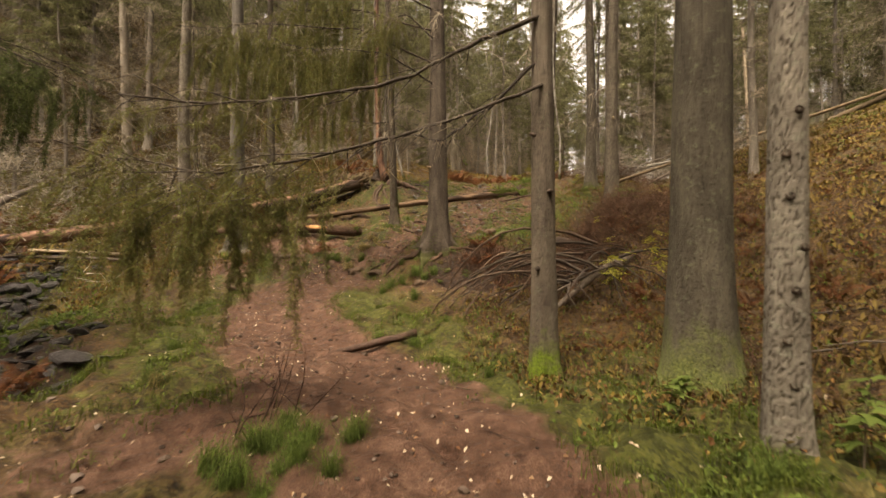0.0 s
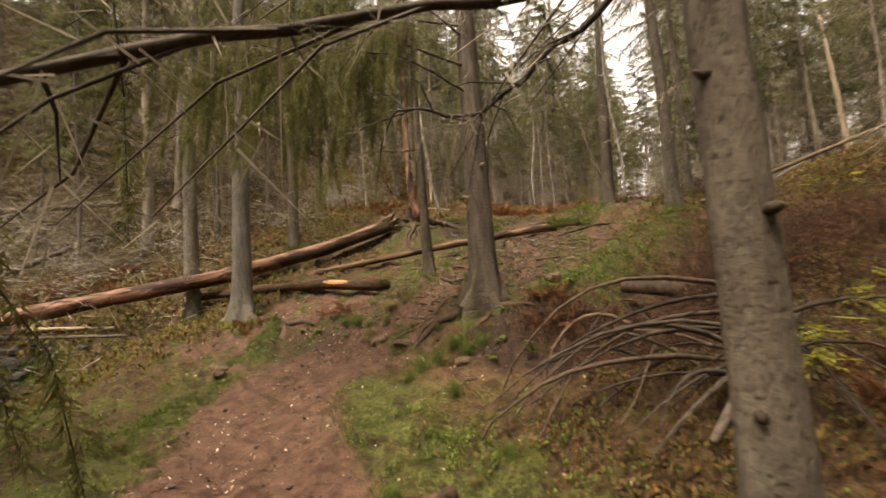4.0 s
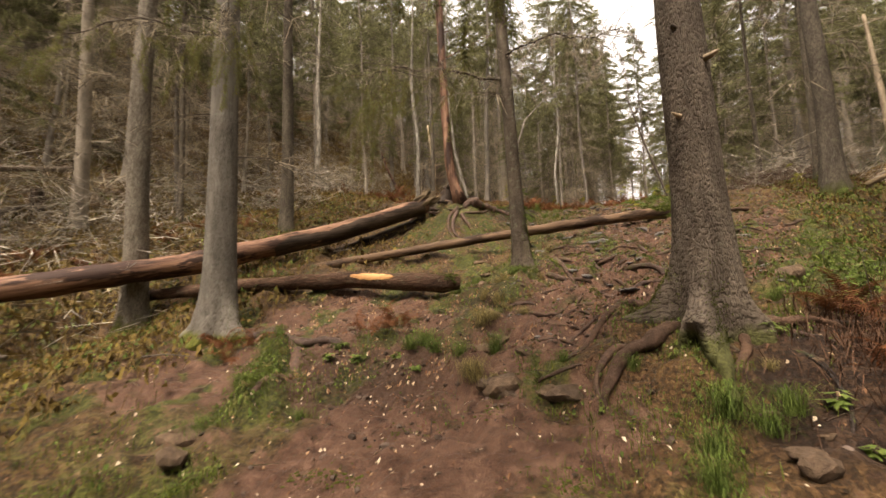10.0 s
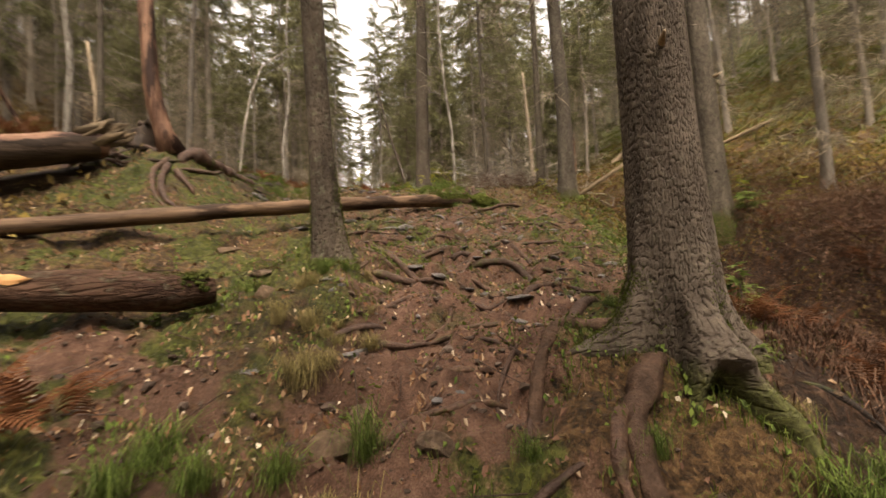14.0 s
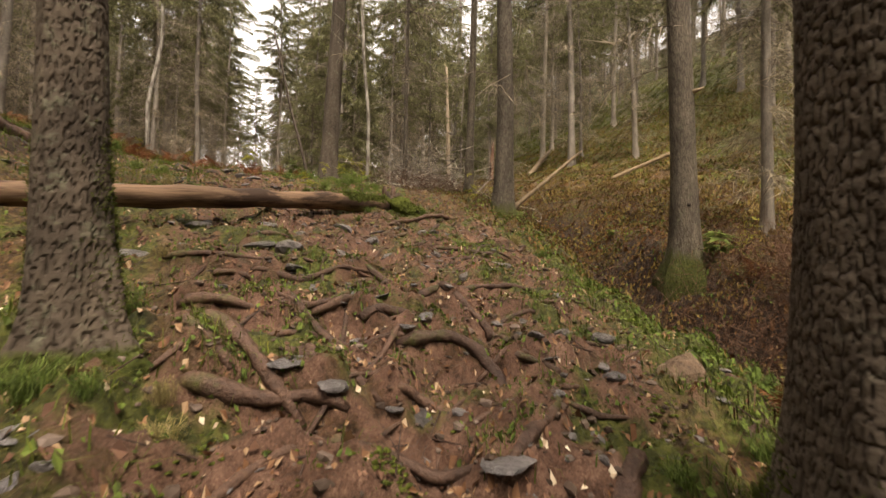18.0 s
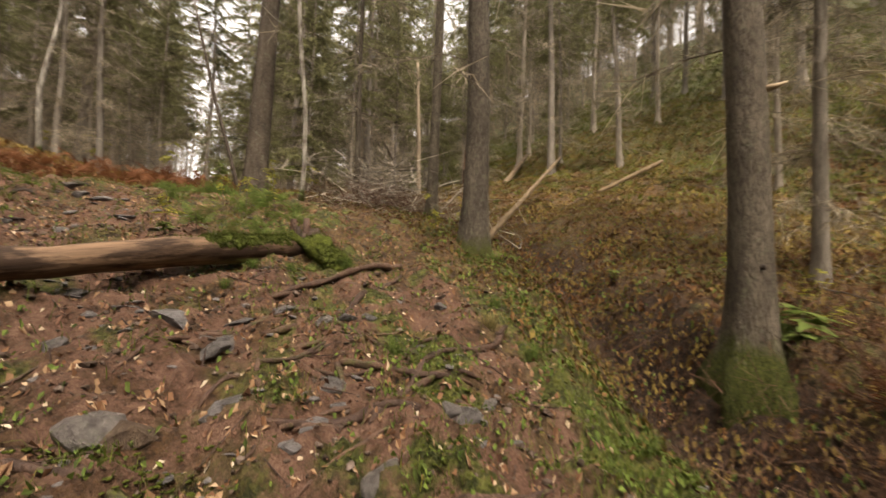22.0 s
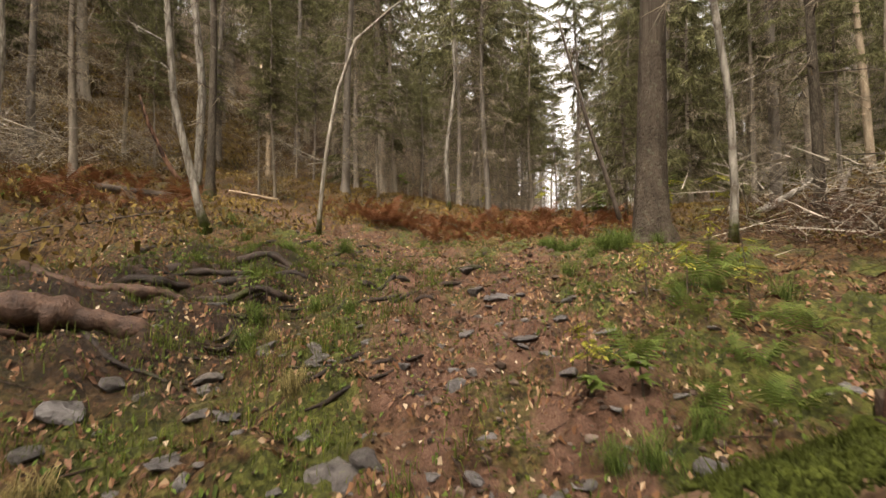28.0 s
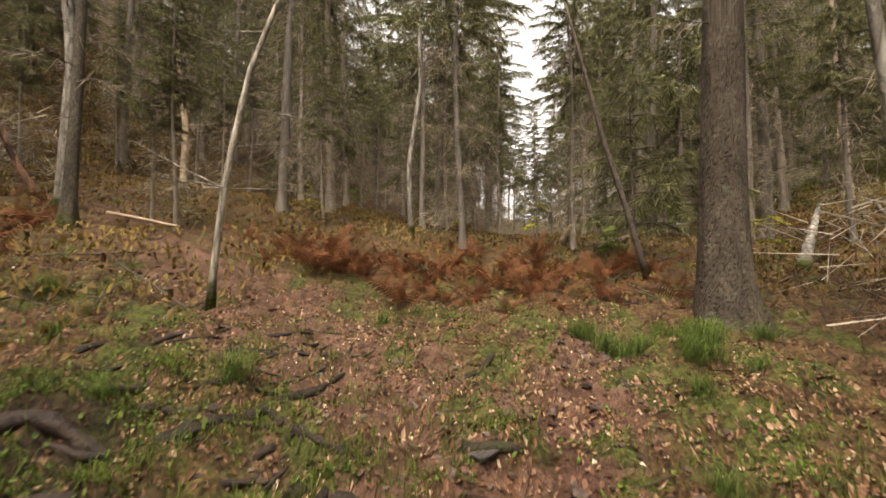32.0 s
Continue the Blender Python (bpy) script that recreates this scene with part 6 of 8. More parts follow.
    d = np.column_stack([np.concatenate([rng.normal(6.4, 0.9, 1500), rng.normal(-17.5, 2.0, 3000)]), np.concatenate([rng.normal(18.2, 1.1, 1500), rng.normal(14.8, 1.6, 3000)])])
    c = np.concatenate([c, np.column_stack([d, ground_z(d[:, 0], d[:, 1]) + rng.uniform(0, 1, 4500) ** 1.3 * np.where(d[:, 0] > 0, 1.2, 2.4)])])
    w = np.concatenate([w, rng.normal(0, 0.5, (4500, 3)) * np.array((1, 1, 0.6)) + np.array((0.1, 0.1, 0.15))])
    side = np.cross(w, rng.normal(0, 1, c.shape))
    side = side / (np.linalg.norm(side, axis=1)[:, None] + 1e-9) * rng.uniform(0.004, 0.013, (len(c), 1))
    tri = np.stack([c + side, c - side, c + w * rng.uniform(0.3, 1.3, (len(c), 1))], 1)
    tagged(new("dead_twigs", strips("dead_twigs", tri, 3, M_GREYTWIG)), "tangled pale grey dead twigs on the creek slope", "twigs", kind="stuff")
    p = scatter(rng, 8000, (-1.5, 4, 16.5, 22.5), lambda x, y: np.clip(0.15 + 0.7 * wobble(x, y, 0.9, 41), 0.02, 1))
    tagged(new("leaf_heaps", strips("leaf_heaps", flat_leaves(rng, p, (0.014, 0.036), 0.6), 3, M_FALLEN)), "tan and brown curled leaves on the crest", "leaves", kind="stuff")

    def high_bank(x, y):
        b = AXIS_B[0] * x + AXIS_B[1] * y
        return np.clip(smooth(4, 7.5, b) * (0.45 + 0.7 * wobble(x, y, 2.8, 23)), 0, 1)
    tri = flat_leaves(rng, scatter(rng, 90000, (6, 44, -6, 48), high_bank), (0.05, 0.14), 0.8, 0.09)
    tagged(new("bank_scrub", strips("bank_scrub", tri, 3, M_BANKGREEN)), "yellow-green moss and bilberry high on the bank", "undergrowth", kind="stuff")
    box = (-30, 30, -3, 46)

    def ditch_side(x, y):
        a, b = AXIS_A[0] * x + AXIS_A[1] * y, AXIS_B[0] * x + AXIS_B[1] * y
        return np.clip(smooth(-3.2, -2.2, b) * (1 - smooth(7, 10, b)) * smooth(0.9, 1.5, off_track(x, y)) * smooth(2.5, 4.5, a) * (0.5 + 0.6 * wobble(x, y, 1.3, 18)), 0, 1)
    left_box, ditch_box = (-24, -6, 2, 22), (0, 12, 2, 23)
    tri = np.concatenate([flat_leaves(rng, scatter(rng, 70000, left_box, left_slope), (0.03, 0.08), 0.9, 0.10), flat_leaves(rng, scatter(rng, 48000, ditch_box, ditch_side), (0.02, 0.055), 0.8, 0.08)])
    tagged(new("low_scrub", strips("low_scrub", tri, 3, M_SCRUB)), "low brown-green scrub of the creek slope and ditch", "undergrowth", kind="stuff")
    tri = blades(rng, scatter(rng, 42000, left_box, left_slope), (0.08, 0.40), 0.004, (0.3, 1.7))
    tagged(new("dead_stalks", strips("dead_stalks", tri, 3, M_DRY)), "dead brown stalks by the creek", "undergrowth", kind="stuff")
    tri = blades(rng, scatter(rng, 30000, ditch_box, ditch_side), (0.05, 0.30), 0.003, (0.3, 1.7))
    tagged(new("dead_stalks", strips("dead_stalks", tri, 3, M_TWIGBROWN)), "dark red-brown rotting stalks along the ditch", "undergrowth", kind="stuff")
    tri = np.concatenate([flat_leaves(rng, scatter(rng, 16000, left_box, left_slope), (0.03, 0.07), 0.7, 0.16), flat_leaves(rng, scatter(rng, 12000, ditch_box, ditch_side), (0.02, 0.05), 0.7, 0.10)])
    tagged(new("green_herbs", strips("green_herbs", tri, 3, M_HERB)), "scattered green herbs among the scrub", "herbs", kind="stuff")
    tri = flat_leaves(rng, scatter(rng, 26000, ditch_box, ditch_side), (0.02, 0.055), 0.5, 0.05)
    tagged(new("ditch_litter", strips("ditch_litter", tri, 3, M_LITTERLEAF)), "brown leaf litter along the ditch", "leaves", kind="stuff")
    tri = blades(rng, scatter(rng, 110000, box, slopes), (0.08, 0.36), 0.004, (0.3, 1.7))
    tagged(new("dry_undergrowth", strips("dry_undergrowth", tri, 3, M_DRY)), "dry brown stalks and grass on the slopes", "undergrowth", kind="stuff")
    tri = flat_leaves(rng, scatter(rng, 150000, box, slopes), (0.03, 0.095), 0.9, 0.12)
    tagged(new("bilberry_scrub", strips("bilberry_scrub", tri, 3, M_SCRUB)), "low yellow-green bilberry scrub on the slopes", "undergrowth", kind="stuff")
    p = scatter(rng, 1500, box, slopes)                # dead sticks
    buf = Buf()
    for x, y in p:
        th, ln = rng.uniform(0, 6.28), rng.uniform(0.3, 1.5)
        q = np.array((x + ln * math.cos(th), y + ln * math.sin(th)))
        z0, z1 = gz(x, y), gz(*q)
        buf.tube([(x, y, z0 + 0.03), ((x + q[0]) / 2, (y + q[1]) / 2, (z0 + z1) / 2 + rng.uniform(0.02, 0.2)), (*q, z1 + rng.uniform(0, 0.35))], [0.014, 0.010, 0.004], 4, False)
    tagged(new("fallen_sticks", buf.mesh("fallen_sticks", M_DEADWOOD)), "grey dead sticks lying over the slopes", "sticks", kind="stuff")
    p = scatter(rng, 1500, near, lambda x, y: np.clip((0.25 + 0.6 * soil_at(x, y)) * (0.25 + 0.75 * smooth(8, 11, y)), 0, 1))
    buf = Buf()
    for x, y in p:
        th, ln = rng.uniform(0, 6.28), rng.uniform(0.08, 0.4)
        q = np.array((x + ln * math.cos(th), y + ln * math.sin(th)))
        buf.tube([(x, y, gz(x, y) + 0.008), (*q, gz(*q) + 0.008)], [0.005, 0.002], 4, False)
    tagged(new("path_twigs", buf.mesh("path_twigs", M_ROOT)), "thin broken twigs scattered on the path", "twigs", kind="stuff")


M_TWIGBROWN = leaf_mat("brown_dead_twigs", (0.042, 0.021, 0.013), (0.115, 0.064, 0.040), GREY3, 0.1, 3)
M_LITTERLEAF = leaf_mat("bank_leaf_litter", (0.072, 0.036, 0.016), (0.165, 0.092, 0.038), [(0.0, (0.28, 0.22, 0.18)), (0.65, (0.75, 0.62, 0.52)), (1.0, (1.35, 1.35, 1.15))], 0.15, 2)
M_PEBBLE = leaf_mat("pebble_stone", (0.040, 0.026, 0.019), (0.105, 0.078, 0.062), [(0.0, (0.4, 0.38, 0.36)), (0.6, (0.9, 0.85, 0.8)), (1.0, (1.5, 1.55, 1.6))], 0.0, 9)
M_GRASSLUSH = leaf_mat("lush_grass", (0.060, 0.105, 0.014), (0.135, 0.190, 0.032), GREY3, 0.35, 0.7)
M_BANKGREEN = leaf_mat("bank_bilberry", (0.046, 0.054, 0.012), (0.116, 0.122, 0.026), [(0.0, (0.45, 0.35, 0.3)), (0.5, (0.9, 0.9, 0.85)), (1.0, (1.2, 1.3, 1.0))], 0.25, 0.35)
M_GREYTWIG = leaf_mat("grey_dead_twigs", (0.15, 0.125, 0.098), (0.34, 0.30, 0.245), GREY3, 0.1, 0.6)
M_HERB = leaf_mat("herb_leaves", (0.042, 0.070, 0.014), (0.110, 0.140, 0.030), GREY3, 0.3, 2)
M_DRY = leaf_mat("dry_stalks", (0.085, 0.052, 0.023), (0.215, 0.145, 0.066), GREY3, 0.25, 0.5)
M_SCRUB = leaf_mat("bilberry_leaves", (0.062, 0.042, 0.015), (0.215, 0.150, 0.050), [(0.0, (0.2, 0.17, 0.15)), (0.5, (0.85, 0.82, 0.78)), (1.0, (1.15, 1.18, 0.85))], 0.25, 0.35)
cover()

# ---- birches, snags and leaning stems ----


def stem_tree(name, label, x, y, pts, radii, material, twig_n=0, seed=1, category="tree", leaf=None, sides=10):
    """A crooked stem with a few branches, in its own place."""
    rng = np.random.default_rng(seed)
    ob = thing(name, x, y, gz(x, y) - 0.06, label, category)
    pts = np.asarray(pts, float)
    t = np.concatenate([[0], np.cumsum(np.linalg.norm(np.diff(pts, axis=0), axis=1))])
    tt = np.linspace(0, t[-1], max(8, int(t[-1] / 0.4)))
    fine = np.stack([np.interp(tt, t, pts[:, k]) for k in range(3)], 1)
    rad = np.interp(tt, t, radii)
    rad[0] *= 1.35
    buf = Buf()
    buf.tube(fine, rad, sides, True, 0.05, rng)
    part("trunk", buf, material, ob)
    hair = []
    for _ in range(twig_n):
        k = rng.integers(len(fine) // 4, len(fine))
        th, ln = rng.uniform(0, 6.28), rng.uniform(0.5, 1.6)
        o = np.array((math.cos(th), math.sin(th), rng.uniform(-0.1, 0.7)))
        q = [fine[k], fine[k] + o * ln * 0.5 + rng.normal(0, 0.06, 3), fine[k] + o * ln + np.array((0, 0, -0.1 * ln))]
        br = Buf()
        br.tube(q, [max(0.006, rad[k] * 0.25), 0.006, 0.002], 4, False)
        part("branch", br, material, ob)
        m = 14
        f = rng.uniform(0.3, 1.0, m)[:, None]
        p = np.where(f < 0.5, q[0] + (q[1] - q[0]) * 2 * f, q[1] + (q[2] - q[1]) * (2 * f - 1))
        w = o * 0.5 + rng.normal(0, 0.7, (m, 3))
        side = np.cross(w, rng.normal(0, 1, (m, 3)))
        side = side / (np.linalg.norm(side, axis=1)[:, None] + 1e-9) * 0.004
        hair.append(np.stack([p + side, p - side, p + w * rng.uniform(0.1, 0.4, (m, 1))], 1).reshape(-1, 3))
    if hair:
        tagged(part("twig_spray", strips("twig_spray", np.concatenate(hair), 3, material), None, ob), kind="stuff")
    return ob


stem_tree("birch_tree", "crooked birch leaning over the crest with a mossy foot", -2.92, 20.25, ((0, 0, 0), (-0.14, 0, 0.4), (-0.30, 0, 1.1), (-0.52, 0, 2.0), (-0.62, 0, 3.2), (-0.80, 0.1, 5.0), (-0.7, 0.2, 8.0)), (0.065, 0.056, 0.052, 0.048, 0.045, 0.035, 0.015), M_BIRCH, 16, 3)
stem_tree("birch_tree", "slim birch bending away over the path", -1.44, 20.92, ((0, 0, 0), (0.02, 0, 0.5), (0.12, 0, 1.5), (0.32, 0, 2.6), (0.62, 0, 3.5), (1.5, 0.1, 4.4), (2.8, 0.3, 4.9)), (0.042, 0.036, 0.033, 0.030, 0.026, 0.018, 0.008), M_BIRCH, 14, 4)
stem_tree("birch_tree", "thin pale birch beside the big crest spruce", 4.22, 18.66, ((0, 0, 0), (0.05, 0, 0.8), (0.02, 0, 2.0), (-0.18, 0, 3.4), (-0.30, 0, 5.0), (-0.25, 0, 8.5)), (0.055, 0.048, 0.045, 0.042, 0.038, 0.015), M_BIRCH, 12, 5)
stem_tree("birch_tree", "distant white birch stem in the wood", 1.6, 27.8, ((0, 0, 0), (-0.1, 0, 2.0), (0.25, 0, 4.5), (0.15, 0, 7.5), (0.4, 0, 11)), (0.08, 0.07, 0.06, 0.05, 0.02), M_BIRCH, 10, 6)
stem_tree("birch_tree", "grey birch standing among rusty bracken", -5.6, 25.6, ((0, 0, 0), (0.1, 0, 3), (-0.2, 0, 6), (0, 0, 12)), (0.11, 0.10, 0.08, 0.03), M_BIRCH, 10, 7)
stem_tree("birch_tree", "pale birch behind the fallen logs", -10.8, 25.6, ((0, 0, 0), (0.2, 0, 3), (0.1, 0, 6), (0.3, 0, 13)), (0.12, 0.11, 0.09, 0.03), M_BIRCH, 10, 8)
stem_tree("dead_snag", "pale barkless snag broken off at the top", -5.3, 30.6, ((0, 0, 0), (0.05, 0, 2.0), (-0.15, 0, 3.6), (-0.3, 0, 4.8)), (0.11, 0.10, 0.08, 0.05), M_PALE, 6, 9, "snag")
stem_tree("dead_snag", "broken orange snag leaning in the bracken", -6.3, 26.3, ((0, 0, 0), (-0.5, 0, 0.8), (-1.0, 0, 1.9), (-1.25, 0, 2.7)), (0.07, 0.06, 0.05, 0.03), M_LOG, 0, 10, "snag")
stem_tree("dead_spruce", "dead barkless reddish spruce leaning over the torn roots", -3.15, 16.55, ((0, 0, 0), (-0.12, 0, 0.35), (-0.28, 0.05, 1.0), (-0.36, 0.1, 2.4), (-0.46, 0.2, 6.0), (-0.5, 0.3, 13)), (0.17, 0.14, 0.125, 0.12, 0.10, 0.03), M_LOG, 4, 11)
stem_tree("dead_snag", "thin pale dead trunk on the bank", 19.0, 28.6, ((0, 0, 0), (-0.2, 0, 4.0), (-0.5, 0, 8.5)), (0.15, 0.13, 0.08), M_PALE, 3, 12, "snag")
stem_tree("dead_snag", "orange broken trunk high on the bank", 17.5, 24.0, ((0, 0, 0), (0, 0, 1.2), (0.1, 0, 2.6)), (0.13, 0.12, 0.07), M_LOG, 0, 13, "snag")

stem_tree("dead_snag", "thin dark dead stem leaning beyond the bracken", 4.6, 22.0, ((0, 0, 0), (-0.3, 0.06, 1.1), (-0.66, 0.14, 2.3), (-1.2, 0.3, 4.6)), (0.05, 0.045, 0.04, 0.02), M_DEADWOOD, 8, 14, "snag")
young = make_spruce("spruce_tree", np.random.default_rng(61), 0.05, 4.6, 0.7, 1.0, 46, 90, 0.02, 0, "small fresh green young spruce behind the crest", M_BARK, "young spruces")
set_tree(young, 5.6, 23.6)

M_BANKWOOD = rough_mat("weathered_bank_wood", (0.060, 0.042, 0.026), (0.160, 0.118, 0.072), 10, 0.35, 0.006, 0.85, (1, 1, 0.15))


def bank_pole(label, p, q, r0, r1, material, prop=0.0, name="fallen_pole"):
    """A stem that lies along the slope; prop lifts its upper end."""
    u = np.linspace(0, 1, 7)
    x, y = p[0] + (q[0] - p[0]) * u, p[1] + (q[1] - p[1]) * u
    g = ground_z(x, y)
    z = g[0] + (g[-1] - g[0]) * u
    z = z + 0.85 * max(0.0, float((g - z)[:-1].max())) + 0.9 * r0 + prop * u
    return log_thing(name, label, np.column_stack([x, y, z]), np.linspace(r0, r1, 7), material, 9)


bank_pole("long bare pale trunk lying up the mossy bank", (5.2, 14.9), (24.5, 21.5), 0.055, 0.08, M_BANKWOOD)
bank_pole("weathered log lying high on the bank", (17.6, 21.6), (28.2, 25.8), 0.16, 0.13, M_BANKWOOD)
bank_pole("thin fallen trunk across the bank", (13.5, 15.7), (20.3, 15.0), 0.07, 0.09, M_BANKWOOD)
bank_pole("white fallen birch propped over the ditch", (7.2, 21.6), (14.5, 26.5), 0.10, 0.05, M_BIRCH, 0.7, "fallen_birch")
bank_pole("dead grey stem leaning beside the white birch", (6.6, 19.6), (11.5, 23.2), 0.06, 0.03, M_DEADWOOD, 1.2)
bank_pole("split pale trunk lying beyond the bracken", (5.0, 25.6), (8.6, 31.0), 0.08, 0.07, M_BANKWOOD, 0.8)
bank_pole("dark fallen stem on the far bank", (5.2, 24.3), (12.0, 31.0), 0.10, 0.06, M_DEADWOOD)
bank_pole("grey dead stem caught in the ditch", (7.8, 18.6), (12.6, 20.6), 0.05, 0.03, M_DEADWOOD, 0.5)
log_thing("fallen_pole", "pale dead branch caught at the crest", ((-4.6, 25.2, 6.25), (-3.2, 24.8, 5.95)), (0.04, 0.03), M_PALE, 7)
log_thing("fallen_pole", "short dark log lying in the bracken", ((-6.6, 23.0, 5.95), (-4.9, 23.4, 5.75)), (0.10, 0.09), M_CHAR, 9)
log_thing("fallen_pole", "pale broken pole beside the creek", ((-12.2, 11.0, 1.30), (-9.9, 11.4, 1.2)), (0.05, 0.04), M_PALE, 8)
log_thing("fallen_pole", "grey pole lying under the long log", ((-12.0, 10.2, 1.15), (-9.0, 10.9, 1.05)), (0.05, 0.035), M_DEADWOOD, 8)
log_thing("fallen_pole", "thin dead stem on the far slope", ((-19.2, 17.3, 5.7), (-17.0, 19.2, 6.6)), (0.07, 0.04), M_DEADWOOD, 8)
log_thing("rotten_log", "dark rotten log lying under the long one", ((-8.3, 13.55, 1.85), (-6.0, 14.9, 2.65), (-4.0, 16.35, 3.65)), (0.13, 0.15, 0.16), M_CHAR, 11, 0.1)


def dress_log(ob, pts, n, label, name, r, material, rng, spread=0.35, up=1.0):
    """Splinters or lumps set round a point of a log, as parts of it."""
    inv = np.array(ob.matrix_basis.inverted())
    for _ in range(n):
        c = np.asarray(pts[0]) + (np.asarray(pts[1]) - np.asarray(pts[0])) * rng.uniform(0, 1)
        d = np.asarray(pts[1]) - np.asarray(pts[0])
        d = d / np.linalg.norm(d)
        o = rng.normal(0, 1, 3)
        o -= d * (o @ d)
        o /= np.linalg.norm(o)
        a = c + o * r * rng.uniform(0.4, 1.0)
        e = a + d * rng.uniform(0.15, 0.5) + o * rng.uniform(-0.02, spread) + np.array((0, 0, rng.uniform(0, 0.2) * up))
        w = np.array([a - d * 0.15, (a + e) / 2 + rng.normal(0, 0.02, 3), e]) @ inv[:3, :3].T + inv[:3, 3]
        buf = Buf()
        buf.tube(w, [0.06, 0.04, 0.008], 6, True, 0.25, rng, 0.5)
        part(name, buf, material, ob, label)


def lumps(ob, a, b, r, n, size, rng, name="moss", material=M_MOSS, below=0.1):
    """Moss cushions over the upper side of a stem."""
    inv = np.array(ob.matrix_basis.inverted())
    buf = Buf()
    a, b = np.asarray(a, float), np.asarray(b, float)
    d = (b - a) / np.linalg.norm(b - a)
    u = np.cross(d, (0, 0, 1.0))
    u /= np.linalg.norm(u)
    w = np.cross(u, d)
    bm = bmesh.new()
    bmesh.ops.create_icosphere(bm, subdivisions=1, radius=1.0)
    ball, tri = np.array([tuple(x.co) for x in bm.verts]), [tuple(x.index for x in q.verts) for q in bm.faces]
    bm.free()
    for _ in range(n):
        th = rng.uniform(below, math.pi - below)
        o = u * math.cos(th) + w * math.sin(th)
        s = size * rng.uniform(0.5, 1.3)
        v = ball * s * np.array((1.5, 1.5, 1.2)) + rng.normal(0, s * 0.1, ball.shape)
        v = v - np.outer(v @ o, o) * 0.7 + a + (b - a) * rng.uniform(0, 1) + o * r
        buf.add(v @ inv[:3, :3].T + inv[:3, 3], tri)
        tuftlets(buf, v[rng.integers(0, len(v), 10)], o, s * 1.1, rng, inv)
    return tagged(part(name, buf, material, ob, "bright green cushion moss"), kind="stuff")


RL = np.random.default_rng(91)
dress_log(log_a, ((-4.2, 15.9, 3.95), (-3.95, 16.15, 4.1)), 22, "torn splinter of pale wood", "splinter", 0.16, M_BANKWOOD, RL, 0.10, 1.3)
lumps(log_b, (-3.8, 12.25, 1.92), (-3.1, 12.2, 1.88), 0.13, 260, 0.015, RL)
lumps(log_c, (0.75, 15.0, 3.32), (1.4, 15.13, 3.37), 0.105, 200, 0.020, RL, "moss", M_MOSS_BRIGHT, 0.2)
lumps(log_c, (1.0, 15.06, 3.35), (2.15, 15.29, 3.44), 0.115, 620, 0.026, RL, "moss", M_MOSS_BRIGHT)


def bark_sleeve():
    """Black wet bark left on the flank and underside of the long log's upper part."""
    buf = Buf()
    inv = np.array(log_a.matrix_basis.inverted())
    rng = np.random.default_rng(6)
    nu, nv, v = 40, 14, []
    for i in range(nu):
        f = i / (nu - 1)
        c = np.array([np.interp(f, (0, 0.3, 0.97), q) for q in ((-6.9, -5.9, -4.15), (13.8, 14.6, 15.97), (2.77, 3.12, 3.93))])
        d = np.array((0.74, 0.58, 0.34)) / 1.0
        side = np.cross(d, (0, 0, 1.0))
        side /= np.linalg.norm(side)
        up = np.cross(side, d / np.linalg.norm(d))
        top = 0.55 - 0.9 * math.exp(-f / 0.06) + 0.12 * math.sin(17 * f) + rng.normal(0, 0.07)
        for j in range(nv):
            th = top - (top + 2.9) * j / (nv - 1)
            v.append(c + (side * math.cos(th) + up * math.sin(th)) * (0.211 + rng.normal(0, 0.003)))
    buf.add(np.array(v) @ inv[:3, :3].T + inv[:3, 3], [(i * nv + j, i * nv + j + 1, (i + 1) * nv + j + 1, (i + 1) * nv + j) for i in range(nu - 1) for j in range(nv - 1)])
    part("bark", buf, M_CHAR, log_a, "black wet bark")


bark_sleeve()


def orange_scar():
    """A long fresh split where the bark is torn off."""
    buf = Buf()
    inv = np.array(log_b.matrix_basis.inverted())
    rng = np.random.default_rng(8)
    nu, nv = 22, 7
    v = []
    for i in range(nu):
        f = i / (nu - 1)
        c = np.array((-4.78, 12.385, 1.985)) * (1 - f) + np.array((-4.05, 12.29, 1.945)) * f
        half = 0.55 * math.sin(math.pi * min(1.0, 0.06 + f * 0.94)) ** 0.6 * rng.uniform(0.75, 1.1)
        for j in range(nv):
            th = 0.55 + half * (2 * j / (nv - 1) - 1)
            o = np.array((-0.13, -0.99, 0)) * math.cos(th) + np.array((0, 0, 1.0)) * math.sin(th)
            v.append(c + o * (0.131 + 0.008 * math.sin(math.pi * j / (nv - 1)) + rng.normal(0, 0.003)))
    buf.add(np.array(v) @ inv[:3, :3].T + inv[:3, 3], [(i * nv + j, i * nv + j + 1, (i + 1) * nv + j + 1, (i + 1) * nv + j) for i in range(nu - 1) for j in range(nv - 1)])
    part("scar", buf, M_SCAR, log_b, "fresh orange split wood")


M_SCAR = rough_mat("fresh_split_wood", (0.24, 0.11, 0.04), (0.50, 0.29, 0.13), 9, 0.6, 0.01, 0.7, (1, 1, 0.2))
orange_scar()


